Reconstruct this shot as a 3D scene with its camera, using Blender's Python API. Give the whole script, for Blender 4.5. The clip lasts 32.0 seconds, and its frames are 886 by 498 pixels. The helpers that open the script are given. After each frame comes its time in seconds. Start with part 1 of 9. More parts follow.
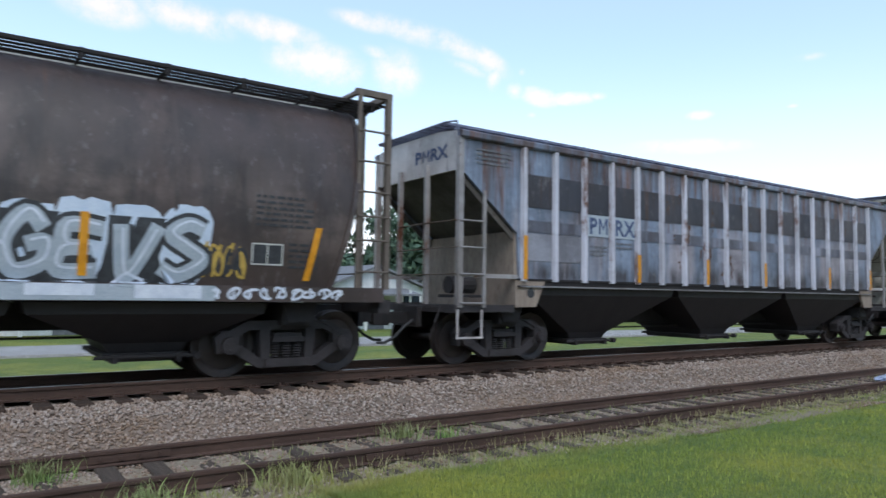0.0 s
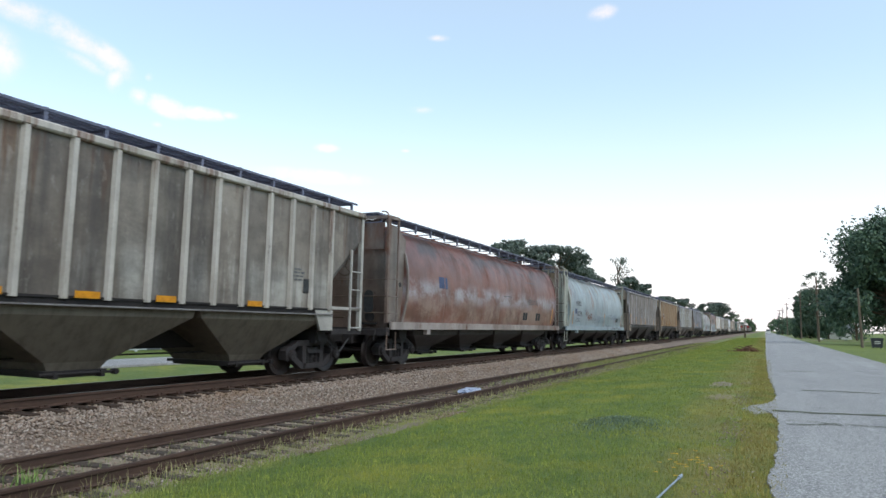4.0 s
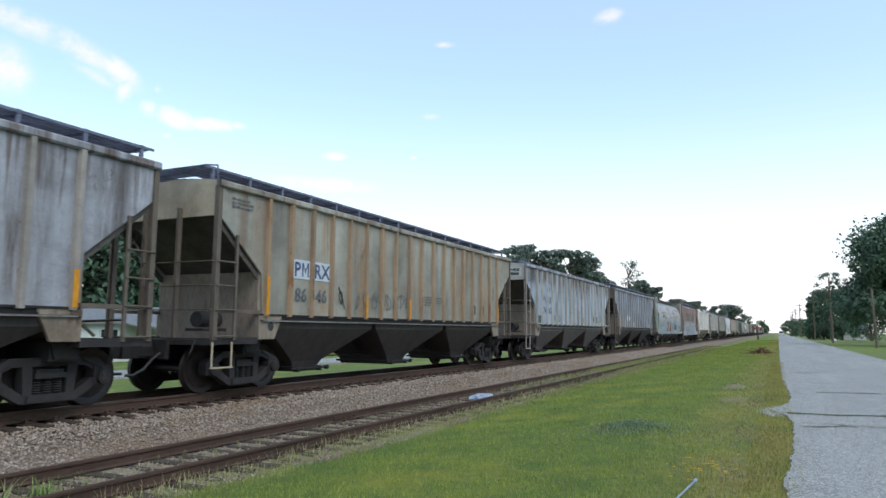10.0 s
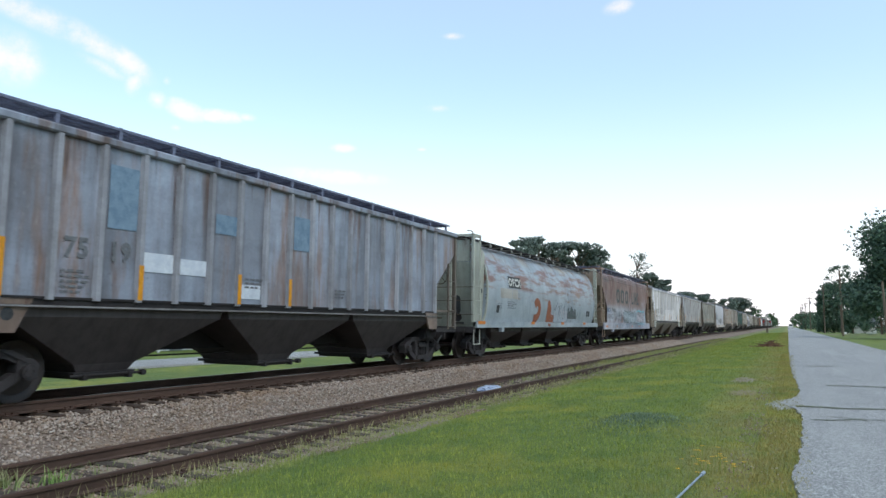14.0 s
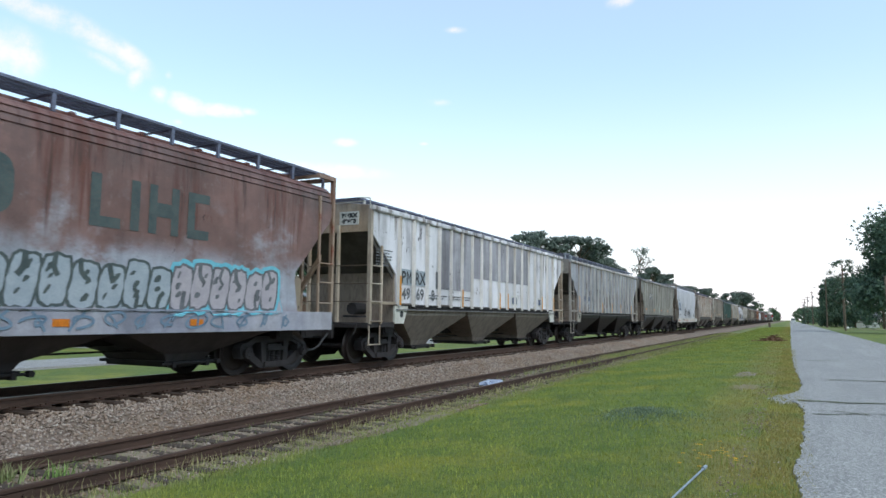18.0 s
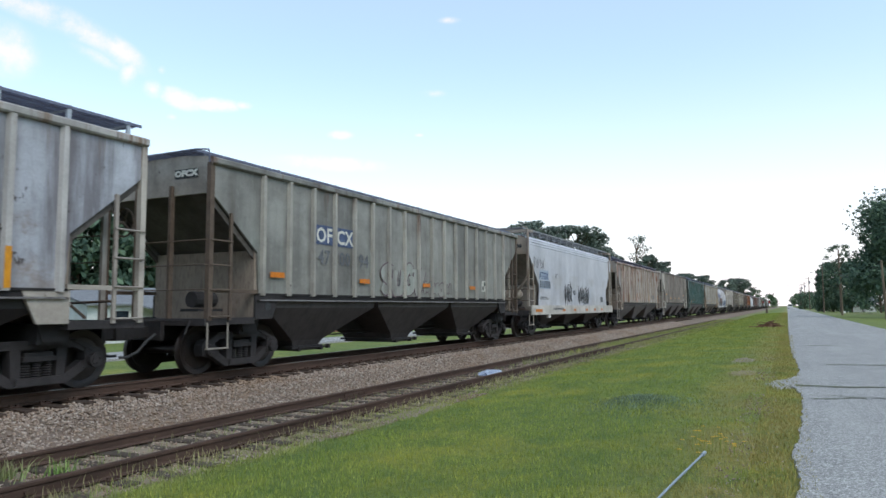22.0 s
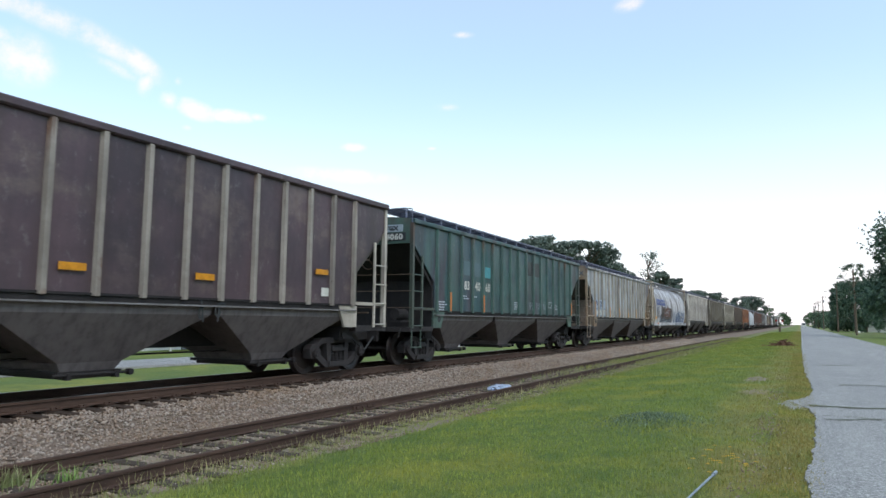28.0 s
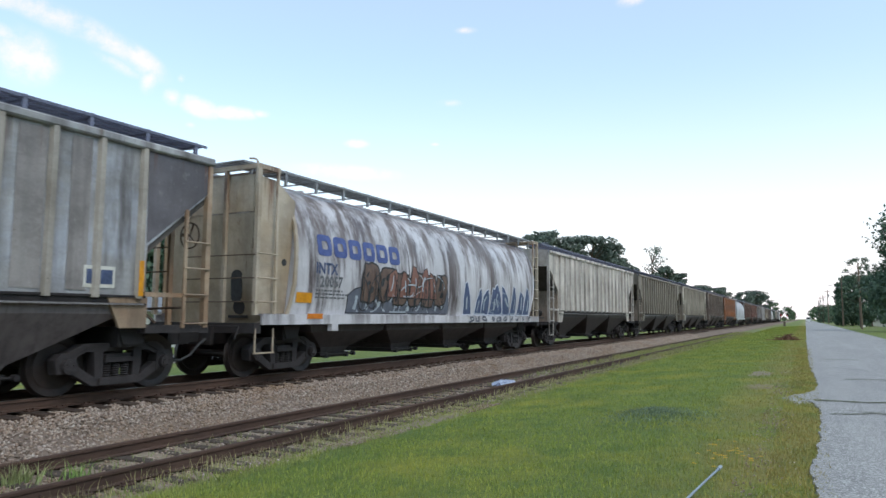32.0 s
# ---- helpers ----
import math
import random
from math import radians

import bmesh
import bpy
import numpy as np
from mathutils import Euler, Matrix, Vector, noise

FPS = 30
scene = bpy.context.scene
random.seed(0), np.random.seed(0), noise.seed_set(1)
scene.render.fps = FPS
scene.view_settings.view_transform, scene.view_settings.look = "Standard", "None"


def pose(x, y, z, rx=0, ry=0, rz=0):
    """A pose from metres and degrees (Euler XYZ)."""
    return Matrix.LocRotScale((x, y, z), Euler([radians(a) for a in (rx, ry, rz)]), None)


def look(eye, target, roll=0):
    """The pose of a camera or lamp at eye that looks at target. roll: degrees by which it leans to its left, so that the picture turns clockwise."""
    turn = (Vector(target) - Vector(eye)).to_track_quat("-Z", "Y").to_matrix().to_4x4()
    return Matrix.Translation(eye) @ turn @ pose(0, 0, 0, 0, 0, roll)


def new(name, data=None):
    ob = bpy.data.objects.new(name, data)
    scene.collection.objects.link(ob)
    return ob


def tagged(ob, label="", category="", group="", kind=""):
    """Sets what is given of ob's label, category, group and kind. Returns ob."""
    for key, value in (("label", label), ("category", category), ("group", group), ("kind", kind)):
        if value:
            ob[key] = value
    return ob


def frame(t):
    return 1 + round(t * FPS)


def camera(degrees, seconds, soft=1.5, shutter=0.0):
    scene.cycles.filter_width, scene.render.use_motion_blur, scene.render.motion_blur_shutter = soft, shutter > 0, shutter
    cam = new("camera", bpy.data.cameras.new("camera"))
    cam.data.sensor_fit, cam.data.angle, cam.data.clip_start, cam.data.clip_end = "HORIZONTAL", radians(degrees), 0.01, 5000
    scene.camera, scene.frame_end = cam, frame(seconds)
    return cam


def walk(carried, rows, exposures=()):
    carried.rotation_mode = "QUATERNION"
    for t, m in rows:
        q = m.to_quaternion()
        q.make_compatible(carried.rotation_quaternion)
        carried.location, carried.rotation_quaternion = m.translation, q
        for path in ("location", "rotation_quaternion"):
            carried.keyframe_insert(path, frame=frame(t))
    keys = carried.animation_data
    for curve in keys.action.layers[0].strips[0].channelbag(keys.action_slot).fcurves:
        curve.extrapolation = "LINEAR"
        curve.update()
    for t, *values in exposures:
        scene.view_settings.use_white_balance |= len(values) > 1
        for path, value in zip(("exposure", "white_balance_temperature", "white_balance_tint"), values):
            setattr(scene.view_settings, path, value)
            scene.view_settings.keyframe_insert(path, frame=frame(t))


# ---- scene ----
EXPOSURE = 0.06
cam = camera(65.0, 32.0, soft=1.5, shutter=0.1)
PATH = [
    (0.0, pose(0.00, 0.00, 1.70, 93.72, -0.81, 55.05)),
    (0.5, pose(0.00, 0.00, 1.70, 93.95, -1.50, 44.82)),
    (1.0, pose(0.00, 0.00, 1.70, 94.40, -1.42, 40.27)),
    (1.5, pose(0.00, 0.00, 1.70, 96.13, -1.28, 34.75)),
    (2.0, pose(0.00, 0.00, 1.70, 96.15, -1.56, 29.95)),
    (2.5, pose(0.00, 0.00, 1.70, 96.09, -1.95, 26.36)),
    (3.0, pose(0.00, 0.00, 1.70, 96.26, -1.23, 25.71)),
    (3.5, pose(0.00, 0.00, 1.70, 96.11, -1.20, 25.14)),
    (5.5, pose(0.00, 0.00, 1.70, 96.70, -1.13, 24.19)),
    (6.0, pose(0.00, 0.00, 1.70, 96.93, -1.21, 24.53)),
    (6.5, pose(0.00, 0.00, 1.70, 97.20, -0.81, 24.96)),
    (7.0, pose(0.00, 0.00, 1.70, 97.21, -0.70, 25.16)),
    (7.5, pose(0.00, 0.00, 1.70, 97.02, -0.62, 25.33)),
    (8.0, pose(0.00, 0.00, 1.70, 96.79, -0.72, 25.34)),
    (8.5, pose(0.00, 0.00, 1.70, 96.53, -0.41, 25.71)),
    (9.0, pose(0.00, 0.00, 1.70, 96.38, -0.54, 25.84)),
    (9.5, pose(0.00, 0.00, 1.70, 96.52, -0.51, 25.73)),
    (10.0, pose(0.00, 0.00, 1.70, 96.65, -0.43, 25.58)),
    (10.5, pose(0.00, 0.00, 1.70, 96.95, -0.40, 25.76)),
    (11.0, pose(0.00, 0.00, 1.70, 97.03, -0.60, 25.74)),
    (11.5, pose(0.00, 0.00, 1.70, 96.80, -0.67, 25.79)),
    (12.0, pose(0.00, 0.00, 1.70, 96.70, -0.62, 25.72)),
    (12.5, pose(0.00, 0.00, 1.70, 96.56, -0.55, 25.73)),
    (13.0, pose(0.00, 0.00, 1.70, 96.48, -0.50, 26.06)),
    (13.5, pose(0.00, 0.00, 1.70, 95.99, -0.58, 26.22)),
    (15.5, pose(0.00, 0.00, 1.70, 96.12, -0.68, 26.25)),
    (16.0, pose(0.00, 0.00, 1.70, 96.59, -0.41, 26.38)),
    (16.5, pose(0.00, 0.00, 1.70, 96.82, -0.36, 26.09)),
    (17.0, pose(0.00, 0.00, 1.70, 96.56, -0.65, 25.93)),
    (17.5, pose(0.00, 0.00, 1.70, 95.97, -0.96, 26.01)),
    (18.0, pose(0.00, 0.00, 1.70, 95.52, -0.63, 26.41)),
    (18.5, pose(0.00, 0.00, 1.70, 95.18, -0.39, 26.76)),
    (19.0, pose(0.00, 0.00, 1.70, 94.99, -0.22, 26.76)),
    (19.5, pose(0.00, 0.00, 1.70, 95.21, -0.00, 26.55)),
    (20.0, pose(0.00, 0.00, 1.70, 95.35, 0.01, 26.05)),
    (20.5, pose(0.00, 0.00, 1.70, 95.03, 0.05, 26.24)),
    (21.0, pose(0.00, 0.00, 1.70, 94.86, 0.16, 26.08)),
    (21.5, pose(0.00, 0.00, 1.70, 94.72, 0.23, 26.17)),
    (22.0, pose(0.00, 0.00, 1.70, 94.80, 0.29, 26.26)),
    (22.5, pose(0.00, 0.00, 1.70, 94.95, 0.19, 26.50)),
    (23.0, pose(0.00, 0.00, 1.70, 95.22, 0.15, 26.84)),
    (23.5, pose(0.00, 0.00, 1.70, 95.35, -0.08, 26.76)),
    (24.0, pose(0.00, 0.00, 1.70, 95.41, -0.11, 26.87)),
    (24.5, pose(0.00, 0.00, 1.70, 95.89, 0.14, 26.98)),
    (26.5, pose(0.00, 0.00, 1.70, 95.51, 0.09, 27.76)),
    (27.0, pose(0.00, 0.00, 1.70, 95.60, -0.02, 27.54)),
    (27.5, pose(0.00, 0.00, 1.70, 95.94, -0.32, 27.26)),
    (28.0, pose(0.00, 0.00, 1.70, 95.89, -0.61, 27.08)),
    (28.5, pose(0.00, 0.00, 1.70, 95.80, -0.58, 27.41)),
    (29.0, pose(0.00, 0.00, 1.70, 95.95, -0.41, 27.16)),
    (29.5, pose(0.00, 0.00, 1.70, 95.45, 0.05, 26.62)),
    (30.0, pose(0.00, 0.00, 1.70, 95.80, -0.26, 26.49)),
    (30.5, pose(0.00, 0.00, 1.70, 96.65, -0.57, 26.20)),
    (31.0, pose(0.00, 0.00, 1.70, 95.45, -1.15, 27.89)),
    (31.5, pose(0.00, 0.00, 1.70, 95.60, -0.46, 27.23)),
    (32.0, pose(0.00, 0.00, 1.70, 95.55, -0.37, 27.41)),
]
walk(cam, PATH, exposures=[(0.0, EXPOSURE, 6420, 20.0), (1.0, EXPOSURE, 6600, 17.0), (2.0, EXPOSURE, 6930, 16.0), (3.5, EXPOSURE, 6880, 16.0), (6.0, EXPOSURE, 6640, 14.0), (13.0, EXPOSURE, 6580, 13.5), (20.0, EXPOSURE, 6640, 14.5), (24.0, EXPOSURE, 6760, 16.0), (28.5, EXPOSURE, 6680, 15.0), (30.0, EXPOSURE, 6880, 16.5), (31.0, EXPOSURE, 6860, 16.5), (32.0, EXPOSURE, 6740, 16.0)])

# ---- world and light ----
SUN_ELEV, SUN_AZ = 50.0, 114.0      # degrees; azimuth from the track's direction, clockwise
world = bpy.data.worlds.new("sky_world")
scene.world = world
world.use_nodes = True


def sky_world():
    nt = world.node_tree
    nt.nodes.clear()
    N, L = nt.nodes.new, nt.links.new
    out, bg, sky = N("ShaderNodeOutputWorld"), N("ShaderNodeBackground"), N("ShaderNodeTexSky")
    sky.sky_type, sky.sun_disc = "NISHITA", False
    sky.sun_elevation, sky.sun_rotation = radians(SUN_ELEV), radians(SUN_AZ)
    sky.air_density, sky.dust_density, sky.ozone_density = 1.0, 1.0, 0.3
    geo = N("ShaderNodeTexCoord")
    # clouds: soft ellipses in direction space, broken up by noise
    sep = N("ShaderNodeSeparateXYZ")
    L(geo.outputs["Generated"], sep.inputs[0])
    az = N("ShaderNodeMath"); az.operation = "ARCTAN2"
    L(sep.outputs[0], az.inputs[0]); L(sep.outputs[1], az.inputs[1])
    el = N("ShaderNodeMath"); el.operation = "ARCSINE"
    L(sep.outputs[2], el.inputs[0])
    pos = N("ShaderNodeCombineXYZ")
    L(az.outputs[0], pos.inputs[0]); L(el.outputs[0], pos.inputs[1])
    wob = N("ShaderNodeTexNoise"); wob.inputs["Scale"].default_value = 9.0; wob.inputs["Detail"].default_value = 5.0
    L(pos.outputs[0], wob.inputs["Vector"])
    fine = N("ShaderNodeTexNoise"); fine.inputs["Scale"].default_value = 32.0; fine.inputs["Detail"].default_value = 6.0
    fine.inputs["Roughness"].default_value = 0.65
    L(pos.outputs[0], fine.inputs["Vector"])
    total = None
    for a, e, ra, re, tilt, gain in CLOUDS:
        sub = N("ShaderNodeVectorMath"); sub.operation = "SUBTRACT"
        sub.inputs[1].default_value = (radians(a), radians(e), 0)
        L(pos.outputs[0], sub.inputs[0])
        rot = N("ShaderNodeVectorRotate"); rot.rotation_type = "Z_AXIS"; rot.inputs["Angle"].default_value = radians(tilt)
        L(sub.outputs[0], rot.inputs[0])
        div = N("ShaderNodeVectorMath"); div.operation = "DIVIDE"
        div.inputs[1].default_value = (radians(ra), radians(re), 1)
        L(rot.outputs[0], div.inputs[0])
        ln = N("ShaderNodeVectorMath"); ln.operation = "LENGTH"
        L(div.outputs[0], ln.inputs[0])
        mr = N("ShaderNodeMapRange"); mr.inputs[1].default_value, mr.inputs[2].default_value = 1.15, 0.0
        mr.inputs[3].default_value, mr.inputs[4].default_value = 0.0, gain
        L(ln.outputs["Value"], mr.inputs[0])
        if total is None:
            total = mr.outputs[0]
        else:
            mx = N("ShaderNodeMath"); mx.operation = "MAXIMUM"
            L(total, mx.inputs[0]); L(mr.outputs[0], mx.inputs[1])
            total = mx.outputs[0]
    nsum = N("ShaderNodeMath"); nsum.operation = "ADD"
    L(wob.outputs["Fac"], nsum.inputs[0]); L(fine.outputs["Fac"], nsum.inputs[1])
    mul = N("ShaderNodeMath"); mul.operation = "MULTIPLY_ADD"
    mul.inputs[1].default_value = 1.5; mul.inputs[2].default_value = -1.35
    L(nsum.outputs[0], mul.inputs[0])
    soft = N("ShaderNodeMapRange"); soft.interpolation_type = "SMOOTHSTEP"
    soft.inputs[1].default_value, soft.inputs[2].default_value = 0.0, 0.45
    L(total, soft.inputs[0])
    frag = N("ShaderNodeMath"); frag.operation = "MULTIPLY"
    L(mul.outputs[0], frag.inputs[0]); L(soft.outputs[0], frag.inputs[1])
    add = N("ShaderNodeMath"); add.operation = "ADD"
    L(frag.outputs[0], add.inputs[0]); L(total, add.inputs[1])
    msk = N("ShaderNodeMapRange"); msk.interpolation_type = "SMOOTHSTEP"
    msk.inputs[1].default_value, msk.inputs[2].default_value = 0.05, 1.25
    msk.inputs[4].default_value = 0.95
    L(add.outputs[0], msk.inputs[0])
    # thin bright haze, thickest at the horizon all round
    veil = N("ShaderNodeMapRange"); veil.interpolation_type = "SMOOTHERSTEP"
    veil.inputs[1].default_value, veil.inputs[2].default_value = radians(-5.0), radians(23.0)
    veil.inputs[3].default_value, veil.inputs[4].default_value = 1.0, HAZE_TOP
    L(el.outputs[0], veil.inputs[0])
    air = N("ShaderNodeMix"); air.data_type, air.blend_type = "RGBA", "MULTIPLY"
    air.inputs["Factor"].default_value = 1.0
    L(sky.outputs[0], air.inputs["A"])
    air.inputs["B"].default_value = AIR_TINT
    hz = N("ShaderNodeMix"); hz.data_type = "RGBA"
    L(veil.outputs[0], hz.inputs["Factor"])
    L(air.outputs["Result"], hz.inputs["A"])
    hz.inputs["B"].default_value = HAZE_COL
    mix = N("ShaderNodeMix"); mix.data_type = "RGBA"
    L(msk.outputs[0], mix.inputs["Factor"])
    L(hz.outputs["Result"], mix.inputs["A"])
    mix.inputs["B"].default_value = CLOUD_COL
    L(mix.outputs["Result"], bg.inputs[0])
    bg.inputs[1].default_value = SKY_STRENGTH
    L(bg.outputs[0], out.inputs[0])


SKY_STRENGTH = 0.24
AIR_TINT = (0.71, 1.13, 1.10, 1)
HAZE_TOP = 0.27
HAZE_COL = (4.85, 4.72, 4.9, 1)
CLOUD_COL = (4.35, 4.2, 4.35, 1)
# azimuth, elevation, half width, half height (degrees), tilt, gain
CLOUDS = [(-62.0, 21.6, 3.4, 0.9, 10, 0.62), (-57.6, 20.9, 5.5, 1.1, 14, 0.72), (-54.2, 20.0, 4.8, 1.1, 20, 0.74), (-51.7, 18.9, 2.8, 1.1, 30, 0.8), (-51.0, 17.6, 0.8, 1.3, 12, 0.76), (-53.2, 18.3, 2.4, 0.6, 20, 0.55),
          (-59.2, 17.9, 2.6, 2.2, 20, 0.76), (-49.3, 16.5, 0.9, 0.75, 20, 1.0), (-47.3, 16.0, 1.9, 0.85, 14, 1.2), (-44.6, 15.8, 2.3, 0.62, 0, 1.1), (-42.6, 15.9, 1.0, 0.4, 0, 0.7), (-48.7, 18.0, 0.4, 0.4, 0, 0.55), (-47.9, 14.6, 0.5, 0.3, 0, 0.5),
          (-65.8, 18.2, 4.6, 2.0, 6, 1.05), (-69.5, 20.4, 5.0, 1.2, 8, 0.8), (-76.0, 20.6, 4.5, 1.5, 10, 0.85), (-82.0, 20.4, 4.0, 1.6, 6, 0.8), (-60.5, 19.2, 2.2, 0.7, 15, 0.55),
          (-34.7, 14.0, 1.3, 0.45, 0, 0.95), (-35.6, 11.7, 5.6, 0.75, 2, 0.72), (-28.2, 14.1, 0.5, 0.2, 0, 0.6), (-11.8, 24.6, 1.5, 0.7, -8, 0.72), (-25.6, 23.0, 1.2, 0.35, 0, 0.5), (-27.0, 17.4, 1.5, 0.4, 0, 0.42),
          (-84.0, 27.0, 11.0, 4.0, 12, 0.6), (80.0, 24.0, 26.0, 6.0, 5, 0.8), (150.0, 30.0, 30.0, 7.0, -5, 0.8)]
sky_world()
sun = new("sun", bpy.data.lights.new("sun", "SUN"))
sun.data.energy, sun.data.angle, sun.data.color = 1.15, radians(24), (1.0, 0.89, 0.82)
_d = Vector((math.sin(radians(SUN_AZ)) * math.cos(radians(SUN_ELEV)), math.cos(radians(SUN_AZ)) * math.cos(radians(SUN_ELEV)), math.sin(radians(SUN_ELEV))))
sun.matrix_world = look(_d * 60, (0, 0, 0))


# ---- materials ----
def lin(h):
    """Linear colour of an sRGB hex string."""
    v = [int(h[i:i + 2], 16) / 255 for i in (0, 2, 4)]
    return tuple(((c + 0.055) / 1.055) ** 2.4 if c > 0.04 else c / 12.92 for c in v) + (1,)


class Nodes:
    """A small helper to wire node materials."""

    def __init__(self, name, rough=0.7, metal=0.0):
        self.mat = bpy.data.materials.new(name)
        self.mat.use_nodes = True
        self.nt = self.mat.node_tree
        self.bsdf = self.nt.nodes["Principled BSDF"]
        self.bsdf.inputs["Roughness"].default_value = rough
        self.bsdf.inputs["Metallic"].default_value = metal
        self.co = self.nt.nodes.new("ShaderNodeTexCoord").outputs["Object"]

    def add(self, kind):
        return self.nt.nodes.new(kind)

    def link(self, a, b):
        self.nt.links.new(a, b)

    def noise(self, scale, detail=4.0, rough=0.55, stretch=(1, 1, 1), shift=(0, 0, 0), co=None):
        mp = self.add("ShaderNodeMapping")
        mp.inputs["Scale"].default_value, mp.inputs["Location"].default_value = stretch, shift
        self.link(co or self.co, mp.inputs[0])
        n = self.add("ShaderNodeTexNoise")
        n.inputs["Scale"].default_value, n.inputs["Detail"].default_value, n.inputs["Roughness"].default_value = scale, detail, rough
        self.link(mp.outputs[0], n.inputs["Vector"])
        return n.outputs["Fac"]

    def span(self, v, a, b, lo=0.0, hi=1.0):
        m = self.add("ShaderNodeMapRange")
        m.interpolation_type = "SMOOTHSTEP"
        for i, x in enumerate((a, b, lo, hi)):
            m.inputs[i + 1].default_value = x
        self.link(v, m.inputs[0])
        return m.outputs[0]

    def mix(self, f, a, b, blend="MIX"):
        m = self.add("ShaderNodeMix")
        m.data_type, m.blend_type = "RGBA", blend
        for v, k in ((f, "Factor"), (a, "A"), (b, "B")):
            if isinstance(v, (tuple, float, int)):
                m.inputs[k].default_value = v
            else:
                self.link(v, m.inputs[k])
        return m.outputs["Result"]

    def times(self, a, b):
        m = self.add("ShaderNodeMath")
        m.operation = "MULTIPLY"
        for i, v in enumerate((a, b)):
            if isinstance(v, (float, int)):
                m.inputs[i].default_value = v
            else:
                self.link(v, m.inputs[i])
        return m.outputs[0]

    def bump(self, v, strength=0.3, dist=0.01):
        b = self.add("ShaderNodeBump")
        b.inputs["Strength"].default_value, b.inputs["Distance"].default_value = strength, dist
        self.link(v, b.inputs["Height"])
        self.link(b.outputs[0], self.bsdf.inputs["Normal"])

    def colour(self, v):
        if isinstance(v, tuple):
            self.bsdf.inputs["Base Color"].default_value = v
        else:
            self.link(v, self.bsdf.inputs["Base Color"])
        return self.mat

    def random(self):
        return self.add("ShaderNodeObjectInfo").outputs["Random"]

    def island(self):
        return self.add("ShaderNodeNewGeometry").outputs["Random Per Island"]


SEED = [0]


def paint_colour(h):
    """Paint colour shifted a little to violet, offsetting the greenish sky light."""
    r, g, b, a = lin(h)
    return (r * 1.02, g * 0.975, b * 1.015, a)


def car_paint(name, base, second, rust=0.3, streak=0.5, grime=0.4, rust_col="6b3d24", grime_col="393231", bands=(), runs=0.45, chips=0.35):
    """Weathered wagon paint: blotches, vertical streaks, rust runs, grime; bands: worn or stained belts (z0, z1, soft, colour, amount, upright); runs: rust that has run down from the roof edge; chips: dark scabs."""
    SEED[0] += 1
    s = SEED[0] * 17.3
    n = Nodes(name, 0.62)
    rnd = n.random()
    vm = n.add("ShaderNodeVectorMath")
    vm.operation = "SCALE"
    vm.inputs[0].default_value = (37.0, 91.0, 0.0)
    n.link(rnd, vm.inputs["Scale"])
    va = n.add("ShaderNodeVectorMath")
    n.link(n.co, va.inputs[0])
    n.link(vm.outputs[0], va.inputs[1])
    raw = n.co
    n.co = va.outputs[0]
    big = n.noise(0.55, 4, 0.6, (1, 1, 1), (s, s * 0.7, 0))
    c = n.mix(n.span(big, 0.38, 0.66), paint_colour(base), paint_colour(second))
    sep = n.add("ShaderNodeSeparateXYZ")
    n.link(raw, sep.inputs[0])
    for k, (z0, z1, soft, col, amount, upright) in enumerate(bands):
        lo = n.span(sep.outputs[2], z0 - soft, z0 + soft)
        hi = n.span(sep.outputs[2], z1 - soft, z1 + soft, 1, 0)
        nz = n.noise(*((1.1, 6, 0.68, (1, 0.55, 3.2)) if upright == "flow" else (1.3, 6, 0.68, (1, 1, 0.12)) if upright else (0.7, 6, 0.68, (1, 1, 1.4))), (s + 7 * k, 4, k))
        m = n.times(n.times(lo, hi), n.span(nz, 0.62 - 0.35 * amount, 0.80 - 0.35 * amount))
        c = n.mix(m, c, paint_colour(col))
    st = n.noise(1.5, 5, 0.65, (1, 1, 0.10), (s, 3 + s, 0))
    c = n.mix(n.times(n.span(st, 0.44, 0.68), streak * 0.8), c, lin(grime_col))
    if runs > 0:
        far = n.span(n.noise(1.9, 4, 0.7, (0, 1, 0.0), (s, 1.7 * s, 0)), 0.55 - 0.22 * runs, 0.78 - 0.12 * runs, 0.0, 2.2)
        drop = n.add("ShaderNodeMath")
        drop.operation = "ADD"
        n.link(sep.outputs[2], drop.inputs[0])
        n.link(far, drop.inputs[1])
        body = n.span(drop.outputs[0], 4.45, 5.3)
        thread = n.noise(5.5, 6, 0.7, (0.3, 1, 0.07), (s, 2.3 * s, 0))
        c = n.mix(n.times(n.times(body, n.span(thread, 0.36, 0.62)), 0.85), c, lin(rust_col))
        dark = n.noise(9.0, 5, 0.7, (0.3, 1, 0.09), (s, 5.1 * s, 0))
        c = n.mix(n.times(n.times(body, n.span(dark, 0.50, 0.66)), 0.7), c, lin("3a2a24"))
    st2 = n.noise(7.0, 4, 0.6, (1, 1, 0.05), (s, 9 + s, 0))
    c = n.mix(n.times(n.span(st2, 0.52, 0.72), streak * 0.7), c, lin(second))
    rb = n.noise(1.1, 8, 0.72, (1, 1, 0.45), (2 * s, s, s))
    c = n.mix(n.span(rb, 0.72 - 0.3 * rust, 0.80 - 0.26 * rust), c, lin(rust_col))
    rs = n.noise(4.5, 8, 0.75, (1, 1, 0.16), (s, 2 * s, 5))
    c = n.mix(n.times(n.span(rs, 0.66 - 0.14 * rust, 0.74 - 0.1 * rust), 0.85), c, lin("4d2c1c"))
    gr = n.noise(0.9, 7, 0.7, (1, 0.6, 1), (s * 3, 0, s))
    c = n.mix(n.times(n.span(gr, 0.40, 0.66), grime), c, lin(grime_col))
